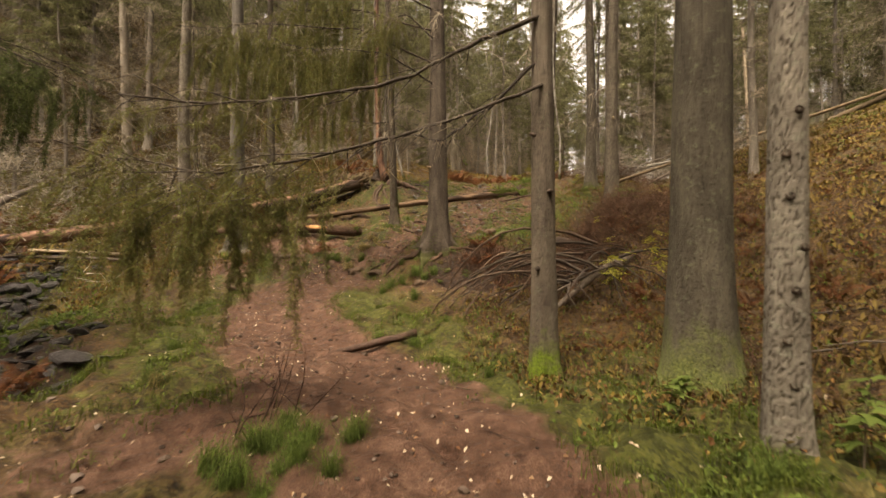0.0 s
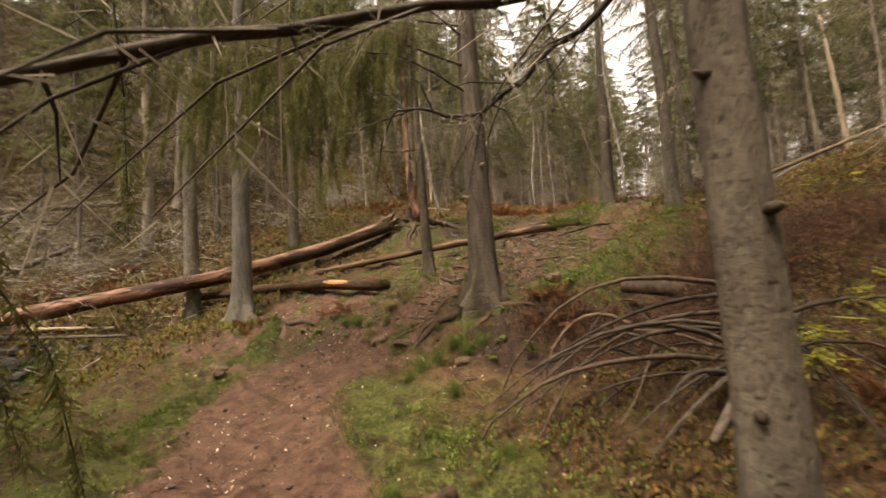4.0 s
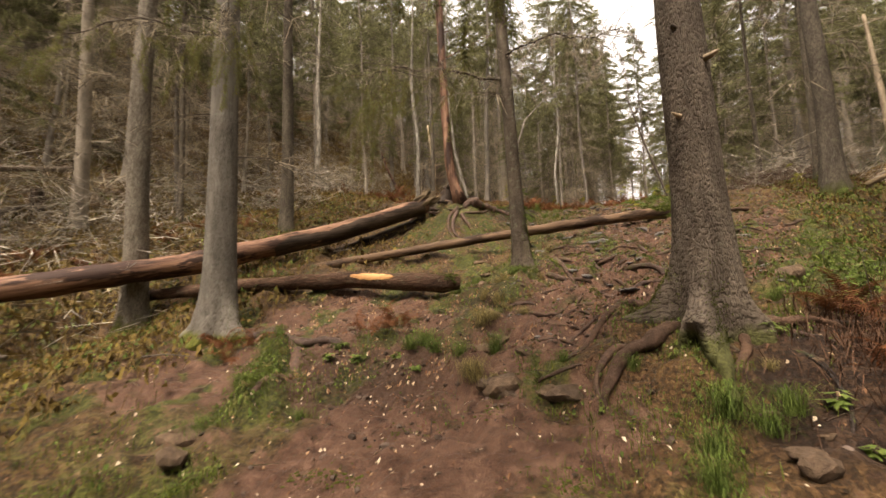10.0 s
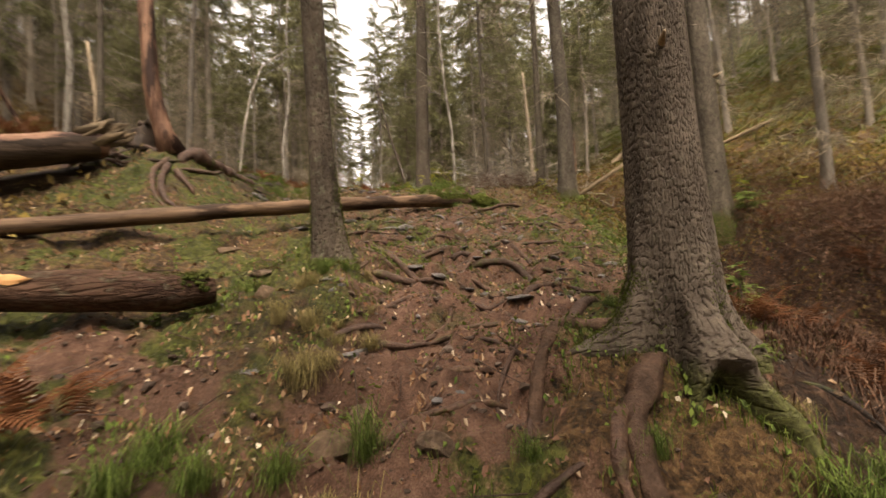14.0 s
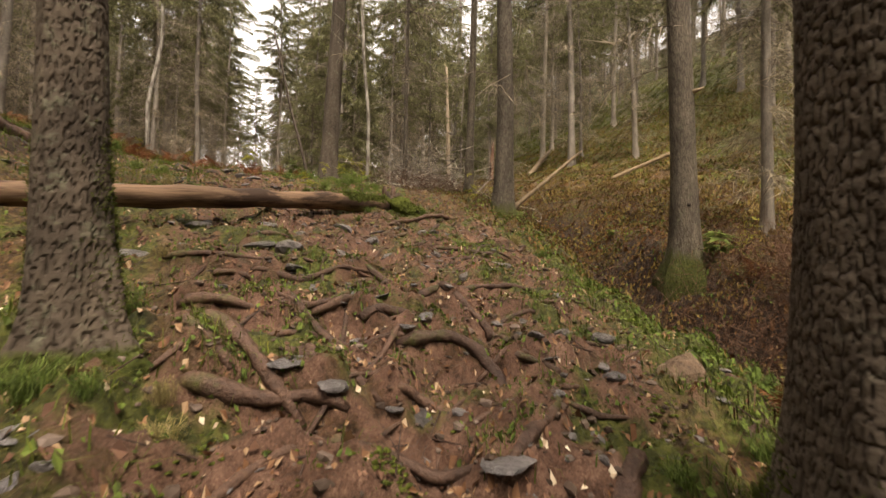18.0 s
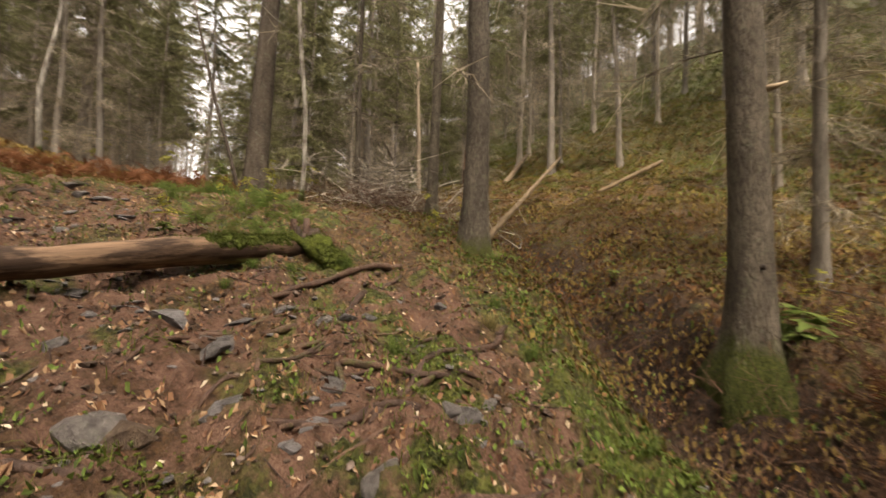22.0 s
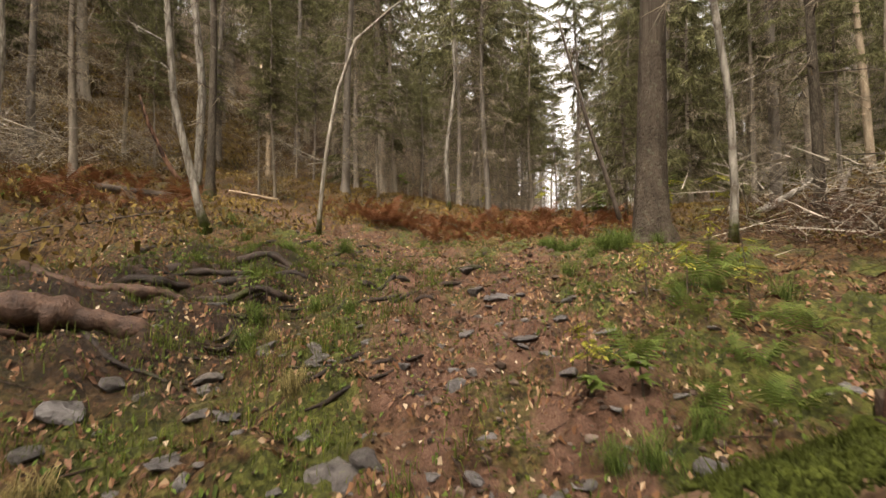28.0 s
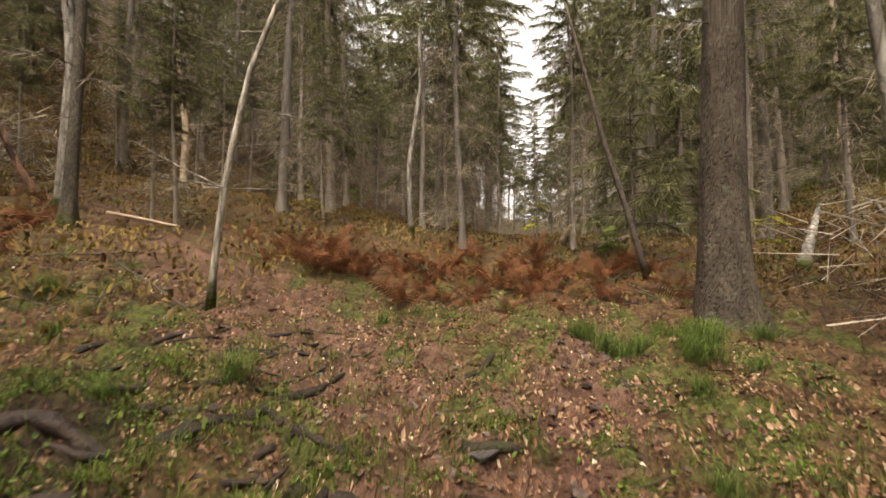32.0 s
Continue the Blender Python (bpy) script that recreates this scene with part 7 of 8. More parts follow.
def butt_end():
    """The hollow, mossy butt of the log across the path, with its root flange."""
    rng = np.random.default_rng(14)
    inv = np.array(log_c.matrix_basis.inverted())

    def local(p):
        return np.asarray(p, float) @ inv[:3, :3].T + inv[:3, 3]
    u = np.linspace(0, 1, 12)
    body = np.array([[np.interp(f, (0, 0.2, 0.5, 0.8, 1), c) for c in ((1.92, 2.12, 2.14, 2.08, 2.12), (15.24, 15.27, 15.05, 14.72, 14.42), (3.44, 3.48, 3.42, 3.24, 3.08))] for f in u])
    fl = Buf()
    fl.tube(local(body + rng.normal(0, 0.012, body.shape)), np.interp(u, (0, 0.2, 0.5, 0.8, 1), (0.13, 0.17, 0.16, 0.10, 0.05)), 12, True, 0.16, rng)
    part("root_flange", fl, M_MOSS, log_c, "mossy root flange")
    for k in range(9):                                   # upright torn shards round the hollow
        th = 2.2 + k * 0.36
        o = np.array((math.cos(th), math.sin(th) * 0.8, 0))
        c = np.array((2.08, 15.22, 3.36)) + o * 0.13
        t = 0.30 + 0.07 * math.sin(k * 2.3) + rng.uniform(-0.03, 0.03)
        side = np.array((-math.sin(th), math.cos(th), 0))
        v = []
        for f, w in ((0, 0.060), (0.5, 0.052), (1.0, 0.028)):
            m = c + np.array((0, 0, t * f)) + o * 0.03 * f + rng.normal(0, 0.006, 3)
            v += [m - side * w - o * 0.014, m + side * w - o * 0.014, m + side * w + o * 0.014, m - side * w + o * 0.014]
        sh = Buf()
        sh.add(local(v), [(4 * i + j, 4 * i + (j + 1) % 4, 4 * i + 4 + (j + 1) % 4, 4 * i + 4 + j) for i in range(2) for j in range(4)] + [(0, 3, 2, 1), (8, 9, 10, 11)])
        part("shard", sh, M_CHAR if k % 3 else M_ROOT, log_c, "dark rotten shard")
    for e, r in (((2.45, 15.75, 3.2), 0.05), ((2.95, 15.15, 3.12), 0.045)):
        fl = Buf()
        fl.tube(local([(2.1, 15.28, 3.45), ((2.1 + e[0]) / 2, (15.28 + e[1]) / 2, (3.45 + e[2]) / 2 + 0.04), e]), [0.10, r * 1.2, 0.02], 8, True, 0.15, rng)
        part("root_flange", fl, M_ROOT, log_c)
    lumps(log_c, (2.12, 15.25, 3.50), (2.10, 14.6, 3.20), 0.13, 260, 0.022, rng, "moss", M_MOSS_BRIGHT)


butt_end()


def stump(x, y, h, r, label, seed, tilt=(0, 0)):
    rng = np.random.default_rng(seed)
    ob = thing("stump", x, y, gz(x, y) - 0.1, label, "stump")
    b = Buf()
    zs = np.linspace(0, h, 7)
    b.tube(np.column_stack([zs * tilt[0], zs * tilt[1], zs]), r * (1.3 - 0.6 * zs / h), 11, True, 0.34, rng)
    part("body", b, M_CHAR, ob)
    for k in range(7):
        th = k / 7 * 6.28
        s = Buf()
        c = np.array((h * tilt[0] + 0.7 * r * math.cos(th), h * tilt[1] + 0.7 * r * math.sin(th), h - 0.05))
        s.tube([c, c + np.array((0, 0, rng.uniform(0.05, 0.13)))], [0.045, 0.012], 5, True, 0.3, rng)
        part("splinter", s, M_CHAR, ob)
    return ob


stump(1.95, 9.75, 0.62, 0.13, "dark rotten snapped stump in the bracken", 3, (-0.15, 0.1))
stump(-3.55, 16.75, 0.45, 0.2, "torn stump with dark upturned roots", 4, (0.2, -0.1))
stump(-16.2, 17.2, 0.8, 0.18, "orange broken stump on the far slope", 5)



def stubs(tree, spots, rng):
    """Broken branch stubs on a trunk, given by height, direction and reach."""
    for z, th, reach, r in spots:
        b = Buf()
        o = np.array((math.cos(th), math.sin(th), 0))
        b.tube([np.array((0, 0, z)) + o * r * 0.6, np.array((0, 0, z)) + o * (r + 0.03), np.array((0, 0, z + 0.01)) + o * (r + reach)], [0.036, 0.024, 0.010], 7, True, 0.2, rng)
        part("stub", b, M_PALE if reach > 0.08 else M_CHAR, tree)


stubs(tree_b, ((1.85, 3.75, 0.12, 0.22), (2.75, 3.85, 0.05, 0.21), (3.3, 2.9, 0.1, 0.2), (2.4, 5.2, 0.09, 0.22)), np.random.default_rng(2))
stubs(tree_r, ((0.85, 3.6, 0.03, 0.17), (2.4, 4.4, 0.1, 0.16)), np.random.default_rng(3))
stubs(tree_f, ((0.75, 4.1, 0.004, 0.085), (1.05, 4.5, 0.004, 0.085), (1.6, 4.2, 0.004, 0.08), (2.1, 4.6, 0.006, 0.08), (0.5, 4.4, 0.004, 0.09), (1.3, 4.9, 0.004, 0.085), (1.85, 4.0, 0.004, 0.08)), np.random.default_rng(4))
stubs(tree_d, ((1.2, 4.0, 0.03, 0.13), (2.0, 4.9, 0.05, 0.13), (2.6, 3.6, 0.08, 0.12)), np.random.default_rng(5))

# ---- hanging boughs ----


def limb(tree, pts, radii, sprays, spray_len, rng, name="limb", from_f=0.35, material=M_NEEDLE, width=0.0028, dry=90):
    """A low crooked limb of a tree, with dry twigs and hanging needle sprays."""
    inv = np.array(tree.matrix_basis.inverted())
    pts = np.asarray(pts, float)
    t, tt = np.linspace(0, 1, len(pts)), np.linspace(0, 1, 26)
    k = np.zeros((26, 3))
    for h in (3, 7, 13):                                 # bends and kinks
        k += np.stack([np.sin(tt * h * 2 + rng.uniform(0, 6.28)) for _ in range(3)], 1) * 0.13 / h
    fine = np.stack([np.interp(tt, t, pts[:, c]) for c in range(3)], 1) + (k - k[0]) * tt[:, None] ** 0.3 + rng.normal(0, 0.006, (26, 3))
    fine[0] = pts[0]
    buf, hair = Buf(), []

    def twigs(q, n, reach):
        c = q[rng.integers(0, len(q), n)] + rng.normal(0, 0.015, (n, 3))
        w = rng.normal(0, 0.6, (n, 3)) - np.array((0, 0, 0.35))
        s = np.cross(w, rng.normal(0, 1, (n, 3)))
        s = s / (np.linalg.norm(s, axis=1)[:, None] + 1e-9) * 0.003
        hair.append(np.stack([c + s, c - s, c + w * rng.uniform(0.3, 1, (n, 1)) * reach], 1).reshape(-1, 3) @ inv[:3, :3].T + inv[:3, 3])
    for i in range(4, 26):                               # side branchlets
        w = (fine[i] - fine[i - 1]) * 2.2 + rng.normal(0, 0.25, 3) * np.array((1, 1, 0.5)) - np.array((0, 0, 0.10))
        q = np.array([fine[i], fine[i] + w * 0.5 + rng.normal(0, 0.04, 3), fine[i] + w + np.array((0, 0, -0.05))])
        buf.tube(q @ inv[:3, :3].T + inv[:3, 3], [0.0055, 0.0035, 0.0012], 4, False)
        twigs(np.concatenate([q, (q[1:] + q[:-1]) / 2]), dry // 10, 0.22)
    twigs(fine, dry, 0.25)
    buf.tube(fine @ inv[:3, :3].T + inv[:3, 3], np.interp(tt, (0, 0.3, 1), (radii[0] * 0.8, radii[0] * 0.5, radii[1] * 0.6)), 6, True, 0.15, rng)
    lb = part(name, buf, M_LIMB, tree, "grey drooping limb")
    tagged(part("dry_twig", strips("dry_twig", np.concatenate(hair), 3, M_NEEDLE_DRY), None, lb, "fine dry twigs"), kind="stuff")
    if not sprays:
        return
    tri, stems = [], Buf()
    for _ in range(sprays):
        f = rng.uniform(from_f, 1.0)
        p = np.array([np.interp(f, tt, fine[:, c]) for c in range(3)])
        ln = rng.uniform(*spray_len)
        p = p + rng.normal(0, 0.16, 3) * np.array((1, 1, 0.5)) - np.array((0, 0, rng.uniform(0, 0.25)))
        drift = (rng.normal(0, 0.24, 3) + np.array((-0.14, -0.05, 0))) * np.array((1, 1, 0))
        q = [p, p + drift * 0.6 + np.array((0, 0, -0.35 * ln)), p + drift + np.array((0, 0, -ln))]
        stems.tube(np.array(q) @ inv[:3, :3].T + inv[:3, 3], [0.004, 0.0025, 0.001], 3, False)
        m = int(620 * ln)
        g = rng.uniform(0.03, 1.0, m)[:, None]
        c = np.where(g < 0.35, q[0] + (q[1] - q[0]) * g / 0.35, q[1] + (q[2] - q[1]) * (g - 0.35) / 0.65) + rng.normal(0, 0.012, (m, 3))
        w = rng.normal(0, 1, (m, 3)) * np.array((1, 1, 0.3)) + np.array((0, 0, -0.9))
        w /= np.linalg.norm(w, axis=1)[:, None]
        side = np.cross(w, rng.normal(0, 1, (m, 3)))
        side = side / (np.linalg.norm(side, axis=1)[:, None] + 1e-9) * width * rng.uniform(0.5, 1.2, (m, 1))
        tri.append(np.stack([c + side, c - side, c + w * rng.uniform(0.02, 0.075, (m, 1))], 1).reshape(-1, 3) @ inv[:3, :3].T + inv[:3, 3])
    tagged(part("needle_spray", strips("needle_spray", np.concatenate(tri), 3, material), None, lb, "hanging green needle sprays"), kind="stuff")
    tagged(part("spray_stem", stems, M_DEADWOOD, lb), kind="stuff")


RB = np.random.default_rng(55)
M_LIMB = rough_mat("dark_limb_bark", (0.028, 0.022, 0.017), (0.085, 0.068, 0.053), 12, 0.5, 0.006)
M_NEEDLE_NEAR = leaf_mat("near_spruce_needles", (0.075, 0.085, 0.032), (0.180, 0.184, 0.070), [(0.0, (0.6, 0.5, 0.45)), (0.4, (1.0, 0.8, 0.6)), (0.7, (1, 1, 0.9)), (1.0, (1.2, 1.3, 1.0))], 0.4, 5)
# darker copy of the near needles, with shade put into the colour
M_NEEDLE_SHADE = leaf_mat("shaded_spruce_needles", (0.040, 0.055, 0.018), (0.110, 0.130, 0.040), GREY3, 0.3, 5)
limb(tree_d, ((0.80, 4.40, 3.85), (0.0, 4.0, 3.35), (-0.9, 3.5, 2.85), (-1.7, 3.1, 2.55), (-2.5, 2.9, 2.5)), (0.035, 0.012), 10, (0.3, 0.7), RB, "limb", 0.5, M_NEEDLE_NEAR)
limb(tree_d, ((0.80, 4.42, 3.4), (0.2, 4.4, 2.95), (-0.3, 4.4, 2.62), (-0.7, 4.4, 2.6)), (0.03, 0.008), 0, (0.15, 0.4), RB, "limb", 0.5, M_NEEDLE_DRY, dry=30)
limb(tree_d, ((0.80, 4.35, 3.1), (0.1, 3.8, 2.65), (-0.6, 3.3, 2.3), (-1.2, 3.0, 2.1), (-1.9, 2.85, 2.0), (-2.6, 2.8, 2.05)), (0.028, 0.008), 105, (0.2, 0.95), RB, "limb", 0.60, M_NEEDLE_NEAR)
for tip, n, up in (((-4.7, 7.1, 5.3), 50, 0.5), ((-3.9, 8.3, 5.9), 60, 1.2), ((-2.3, 8.5, 5.6), 46, 0.8), ((-3.3, 7.2, 5.0), 44, 0.3), ((-5.2, 8.6, 5.7), 40, 0.9)):
    z = tip[2] + up
    limb(tree_b, ((-0.7, 9.9, z), (-0.7 + 0.4 * (tip[0] + 0.7), 9.9 + 0.4 * (tip[1] - 9.9), z + 0.25), (-0.7 + 0.75 * (tip[0] + 0.7), 9.9 + 0.75 * (tip[1] - 9.9), z - 0.1), tip), (0.03, 0.008), n, (0.5, 2.1), RB, "limb", 0.42, M_NEEDLE_NEAR, 0.004, dry=220)
for tip, n in (((-5.9, 10.4, 5.0), 20), ((-8.4, 10.4, 5.0), 20)):
    z = tip[2] + 0.8
    limb(tree_h, ((-6.5, 11.55, z), (0.5 * (tip[0] - 6.5), 0.5 * (tip[1] + 11.55), z - 0.1), tip), (0.03, 0.008), n, (0.3, 0.9), RB, "limb", 0.2, M_NEEDLE_NEAR, dry=160)
for tip, n in (((-5.0, 4.5, 3.5), 70), ((-5.4, 5.2, 3.75), 80), ((-5.8, 6.0, 4.0), 60), ((-6.6, 5.2, 3.8), 70), ((-7.8, 5.3, 3.6), 40)):
    z = tip[2] + 0.9
    limb(tree_left, ((-8.6, 3.0, z), (0.5 * (tip[0] - 8.6), 0.5 * (tip[1] + 3.0), z - 0.2), tip), (0.03, 0.008), n, (0.3, 1.05), RB, "limb", 0.45, M_NEEDLE_SHADE, 0.0036, dry=60)
limb(tree_c, ((-2.27, 12.4, 5.2), (-3.2, 11.4, 5.0), (-3.9, 10.5, 4.4)), (0.03, 0.01), 24, (0.3, 1.1), RB, "limb", 0.3, M_NEEDLE_NEAR, dry=220)
limb(tree_c, ((-2.27, 12.4, 5.6), (-1.6, 11.6, 5.4), (-0.9, 10.9, 5.0)), (0.025, 0.008), 16, (0.3, 0.8), RB, "limb", 0.3, M_NEEDLE_DRY, dry=220)

# ---- fallen crown beside the path ----


def fallen_crown():
    rng = np.random.default_rng(66)
    ob = thing("fallen_tree", 3.2, 8.4, gz(3.2, 8.4), "dead fallen spruce with arching bare branches", "fallen tree")
    o = np.array(ob.matrix_basis.translation)
    b = Buf()
    b.tube(np.array(((1.5, 9.2, 1.62), (2.8, 9.0, 1.45), (4.2, 8.9, 1.25), (5.2, 8.8, 1.0))) - o, (0.10, 0.13, 0.15, 0.14), 10, True, 0.08, rng)
    part("stem", b, M_CHAR, ob)
    b = Buf()
    b.tube(np.array(((3.9, 9.2, 0.9), (3.2, 8.2, 1.25), (2.2, 7.0, 1.0), (1.25, 6.0, 0.5))) - o, (0.12, 0.10, 0.07, 0.03), 9, True, 0.08, rng)
    part("stem", b, M_DEADWOOD, ob)
    hair = []
    for k in range(30):
        f = rng.uniform(0, 1) if k < 22 else rng.uniform(0.75, 1.15)
        root_p = np.array((np.interp(f, (0, 1), (4.1, 1.7)), np.interp(f, (0, 1), (9.2, 6.6)), np.interp(f, (0, 0.4, 1), (1.1, 1.35, 0.85))))
        th = rng.normal(-2.4, 0.8)
        ln = rng.uniform(0.8, 2.4)
        end = root_p + np.array((math.cos(th), math.sin(th), 0)) * ln
        if off_track(end[0], end[1]) < 0.95:
            end = root_p + (end - root_p) * 0.55
        end[1] = max(end[1], 5.9)
        end[2] = gz(end[0], end[1]) + rng.uniform(-0.02, 0.35)
        mid = (root_p + end) / 2 + np.array((0, 0, rng.uniform(0.1, 0.75) * ln * 0.6)) + rng.normal(0, 0.06, 3)
        u = np.linspace(0, 1, 7)[:, None]
        end = end + rng.normal(0, 0.25, 3) * np.array((1, 1, 0.3))
        q = (1 - u) ** 2 * root_p + 2 * u * (1 - u) * mid + u * u * end
        br = Buf()
        br.tube(q - o, np.linspace(0.026, 0.007, 7) * rng.uniform(0.7, 1.2), 5, False, 0.1, rng)
        part("branch", br, M_LIMB, ob)
        m = 30
        c = q[rng.integers(2, 7, m)] + rng.normal(0, 0.03, (m, 3))
        w = rng.normal(0, 0.6, (m, 3)) + np.array((0, 0, -0.5))
        side = np.cross(w, rng.normal(0, 1, (m, 3)))
        side = side / (np.linalg.norm(side, axis=1)[:, None] + 1e-9) * 0.004
        hair.append(np.stack([c + side, c - side, c + w * rng.uniform(0.1, 0.45, (m, 1))], 1).reshape(-1, 3) - o)
    for k in range(15):                                  # arching boughs towards the path
        p0 = np.array((rng.uniform(1.0, 2.4), rng.uniform(6.6, 8.2), 0.0))
        p0[2] = gz(p0[0], p0[1]) + rng.uniform(0.3, 0.95)
        end = np.array((rng.uniform(-0.6, 1.2), rng.uniform(6.1, 7.6), 0.0))
        end[2] = gz(end[0], end[1]) - 0.02 + (rng.uniform(0, 0.4) if k % 3 else 0)
        mid = p0 * 0.45 + end * 0.55 + np.array((0, 0, rng.uniform(0.2, 1.5))) + rng.normal(0, 0.45, 3) * np.array((1, 1, 0))
        u = np.linspace(0, 1, 9)[:, None]
        q = (1 - u) ** 2 * p0 + 2 * u * (1 - u) * mid + u * u * end + rng.normal(0, 0.008, (9, 3))
        br = Buf()
        br.tube(q - o, np.linspace(0.030, 0.009, 9) * rng.choice((0.45, 0.7, 0.95, 1.2)), 6, False, 0.12, rng)
        part("branch", br, M_LIMBPALE if k % 2 else M_LIMB, ob)
        m = 40
        c = q[rng.integers(2, 9, m)] + rng.normal(0, 0.03, (m, 3))
        w = rng.normal(0, 0.6, (m, 3)) + np.array((0, 0, -0.4))
        side = np.cross(w, rng.normal(0, 1, (m, 3)))
        side = side / (np.linalg.norm(side, axis=1)[:, None] + 1e-9) * 0.003
        hair.append(np.stack([c + side, c - side, c + w * rng.uniform(0.1, 0.5, (m, 1))], 1).reshape(-1, 3) - o)
    tagged(part("twig_spray", strips("twig_spray", np.concatenate(hair), 3, M_TWIGBROWN), None, ob, "brown dead twigs"), kind="stuff")


M_LIMBPALE = rough_mat("worn_branch_bark", (0.045, 0.031, 0.023), (0.130, 0.092, 0.066), 12, 0.5, 0.006)
fallen_crown()

# ---- bracken, ferns, sprouts and tufts ----


def frond(rng, ln, arch, width, n=20):
    """One fern frond along +x: paired thin leaflets joined to an arching rib."""
    u = np.linspace(0.10, 1, 2 * n)
    rib = np.column_stack([ln * u * (1 - 0.25 * arch * u), 0.02 * np.sin(u * 4) * ln, ln * (0.85 * u - (0.50 + 0.35 * arch) * u * u) + 0.02])
    rib = np.concatenate([[(0, 0, 0)], rib])
    b = Buf()
    m = len(rib)
    b.add(np.concatenate([rib, rib + np.array((0, 0.004, 0.004))]), [])
    b.f = [(j, j + 1, m + j + 1, m + j) for j in range(m - 1)]
    for i in range(n):
        w = width * ln * math.sin(math.pi * min(1, 0.14 + u[2 * i])) ** 0.8 * rng.uniform(0.7, 1.15)
        for s in (-1, 1):
            p, q = rib[1 + 2 * i], rib[2 + 2 * i]
            sag = rng.uniform(0.05, 0.5) * w
            ma = p + np.array((0.15 * w, s * 0.5 * w, -0.2 * sag))
            mb = ma + (q - p) * 1.0
            tip = p + np.array((0.42 * w, s * w, -sag + rng.normal(0, 0.1) * w))
            k = b.n
            b.add([ma, mb, tip], [])
            b.f += [(1 + 2 * i, 2 + 2 * i, k + 1, k), (k, k + 1, k + 2)]
    return b


FRONDS = [frond(np.random.default_rng(200 + k), (0.50, 0.62, 0.74, 0.58, 0.66)[k], (0.1, 0.5, 0.9, 1.3, 0.3)[k], 0.17).mesh("frond", M_RUST, False) for k in range(5)]
GREEN_FRONDS = [frond(np.random.default_rng(220 + k), (0.42, 0.52, 0.60)[k], (0.3, 0.7, 1.0)[k], 0.20).mesh("frond", M_LEAFGREEN, False) for k in range(3)]


def bracken_clump(x, y, size, rng, kinds=None, label="collapsed rusty brown bracken on the forest floor", name="bracken_clump", category="bracken", group="dead bracken", n=8):
    ob = thing(name, x, y, gz(x, y) - 0.03, label, category, group, rng.uniform(0, 360))
    kinds = kinds or FRONDS
    for k in range(n):
        fr = new("frond", kinds[rng.integers(len(kinds))])
        fr.parent = ob
        s = size * rng.uniform(0.7, 1.2)
        fr.matrix_basis = pose(rng.normal(0, 0.06), rng.normal(0, 0.06), 0, rng.normal(0, 22), -rng.uniform(-8, 42), k * 360 / n + rng.uniform(0, 40)) @ Matrix.Diagonal((s, s, s, 1))


def plant(mesh, name, x, y, size, label, category, group, rng):
    ob = new(name, mesh)
    ob.matrix_basis = pose(x, y, gz(x, y) - 0.02, rng.normal(0, 6), rng.normal(0, 6), rng.uniform(0, 360)) @ Matrix.Diagonal((size, size, size * rng.uniform(0.8, 1.2), 1))
    return tagged(ob, label, category, group)


def bracken():
    rng = np.random.default_rng(12)
    zones = ((-10.9, 5.4, 0.7, 0.5, 26), (-14.6, 7.4, 1.3, 0.7, 20), (-6.3, 4.5, 0.25, 0.25, 5), (3.4, 6.2, 0.6, 0.5, 10), (0.55, 9.2, 0.3, 0.3, 6), (-6.0, 11.15, 0.2, 0.12, 4), (-18.8, 9.0, 1.4, 1.2, 14), (-11.8, 8.3, 0.8, 0.7, 16), (-13.5, 8.5, 1.4, 1.4, 16), (-14.5, 12.0, 1.6, 1.6, 12), (-4.7, 4.0, 0.25, 0.3, 4), (-5.8, 4.4, 0.2, 0.2, 3), (3.4, 21.9, 0.8, 0.6, 18), (-0.2, 23.4, 0.9, 0.9, 26), (1.6, 22.6, 1.0, 0.9, 22), (-3.2, 24.0, 0.5, 0.6, 6), (2.6, 23.6, 1.5, 1.3, 24), (-3.7, 11.25, 0.3, 0.25, 5), (-5.2, 21.6, 0.9, 0.8, 16), (0.9, 9.4, 0.4, 0.4, 4), (0.6, 10.0, 0.3, 0.3, 3), (4.8, 5.8, 1.0, 1.3, 18),
             (3.6, 7.4, 0.9, 0.9, 12), (3.0, 9.5, 0.4, 0.5, 6), (4.6, 10.3, 0.6, 0.5, 7), (-2.95, 10.9, 0.25, 0.2, 3), (-6.6, 25.0, 2.0, 1.2, 24), (2.0, 4.9, 0.4, 0.3, 3), (6.2, 8.6, 1.0, 1.0, 8), (-9.6, 16.0, 1.6, 1.2, 9), (-12.6, 13.2, 1.2, 1.0, 10))
    for cx, cy, sx, sy, n in zones:
        for _ in range(n):
            x, y = rng.normal(cx, sx), rng.normal(cy, sy)
            if off_track(x, y) > 1.0:
                bracken_clump(x, y, rng.uniform(1.0, 1.5) if x < -9 else rng.uniform(0.5, 0.8) if y < 18 else rng.uniform(0.5, 1.35), rng)
    for x, y, s in ((1.55, 15.75, 0.8), (1.9, 15.6, 0.7), (1.3, 16.1, 0.7), (2.3, 16.4, 0.9), (2.5, 17.0, 1.0), (2.1, 16.7, 0.8), (2.9, 17.4, 1.0), (2.6, 16.2, 0.8), (2.0, 15.9, 0.7), (4.0, 14.1, 0.6), (4.7, 14.2, 0.5), (4.5, 20.4, 0.6), (3.1, 17.9, 0.8)):
        bracken_clump(x, y, s, rng, GREEN_FRONDS, "fresh green fern beside the path", "fern", "fern", "green ferns", 7)


bracken()


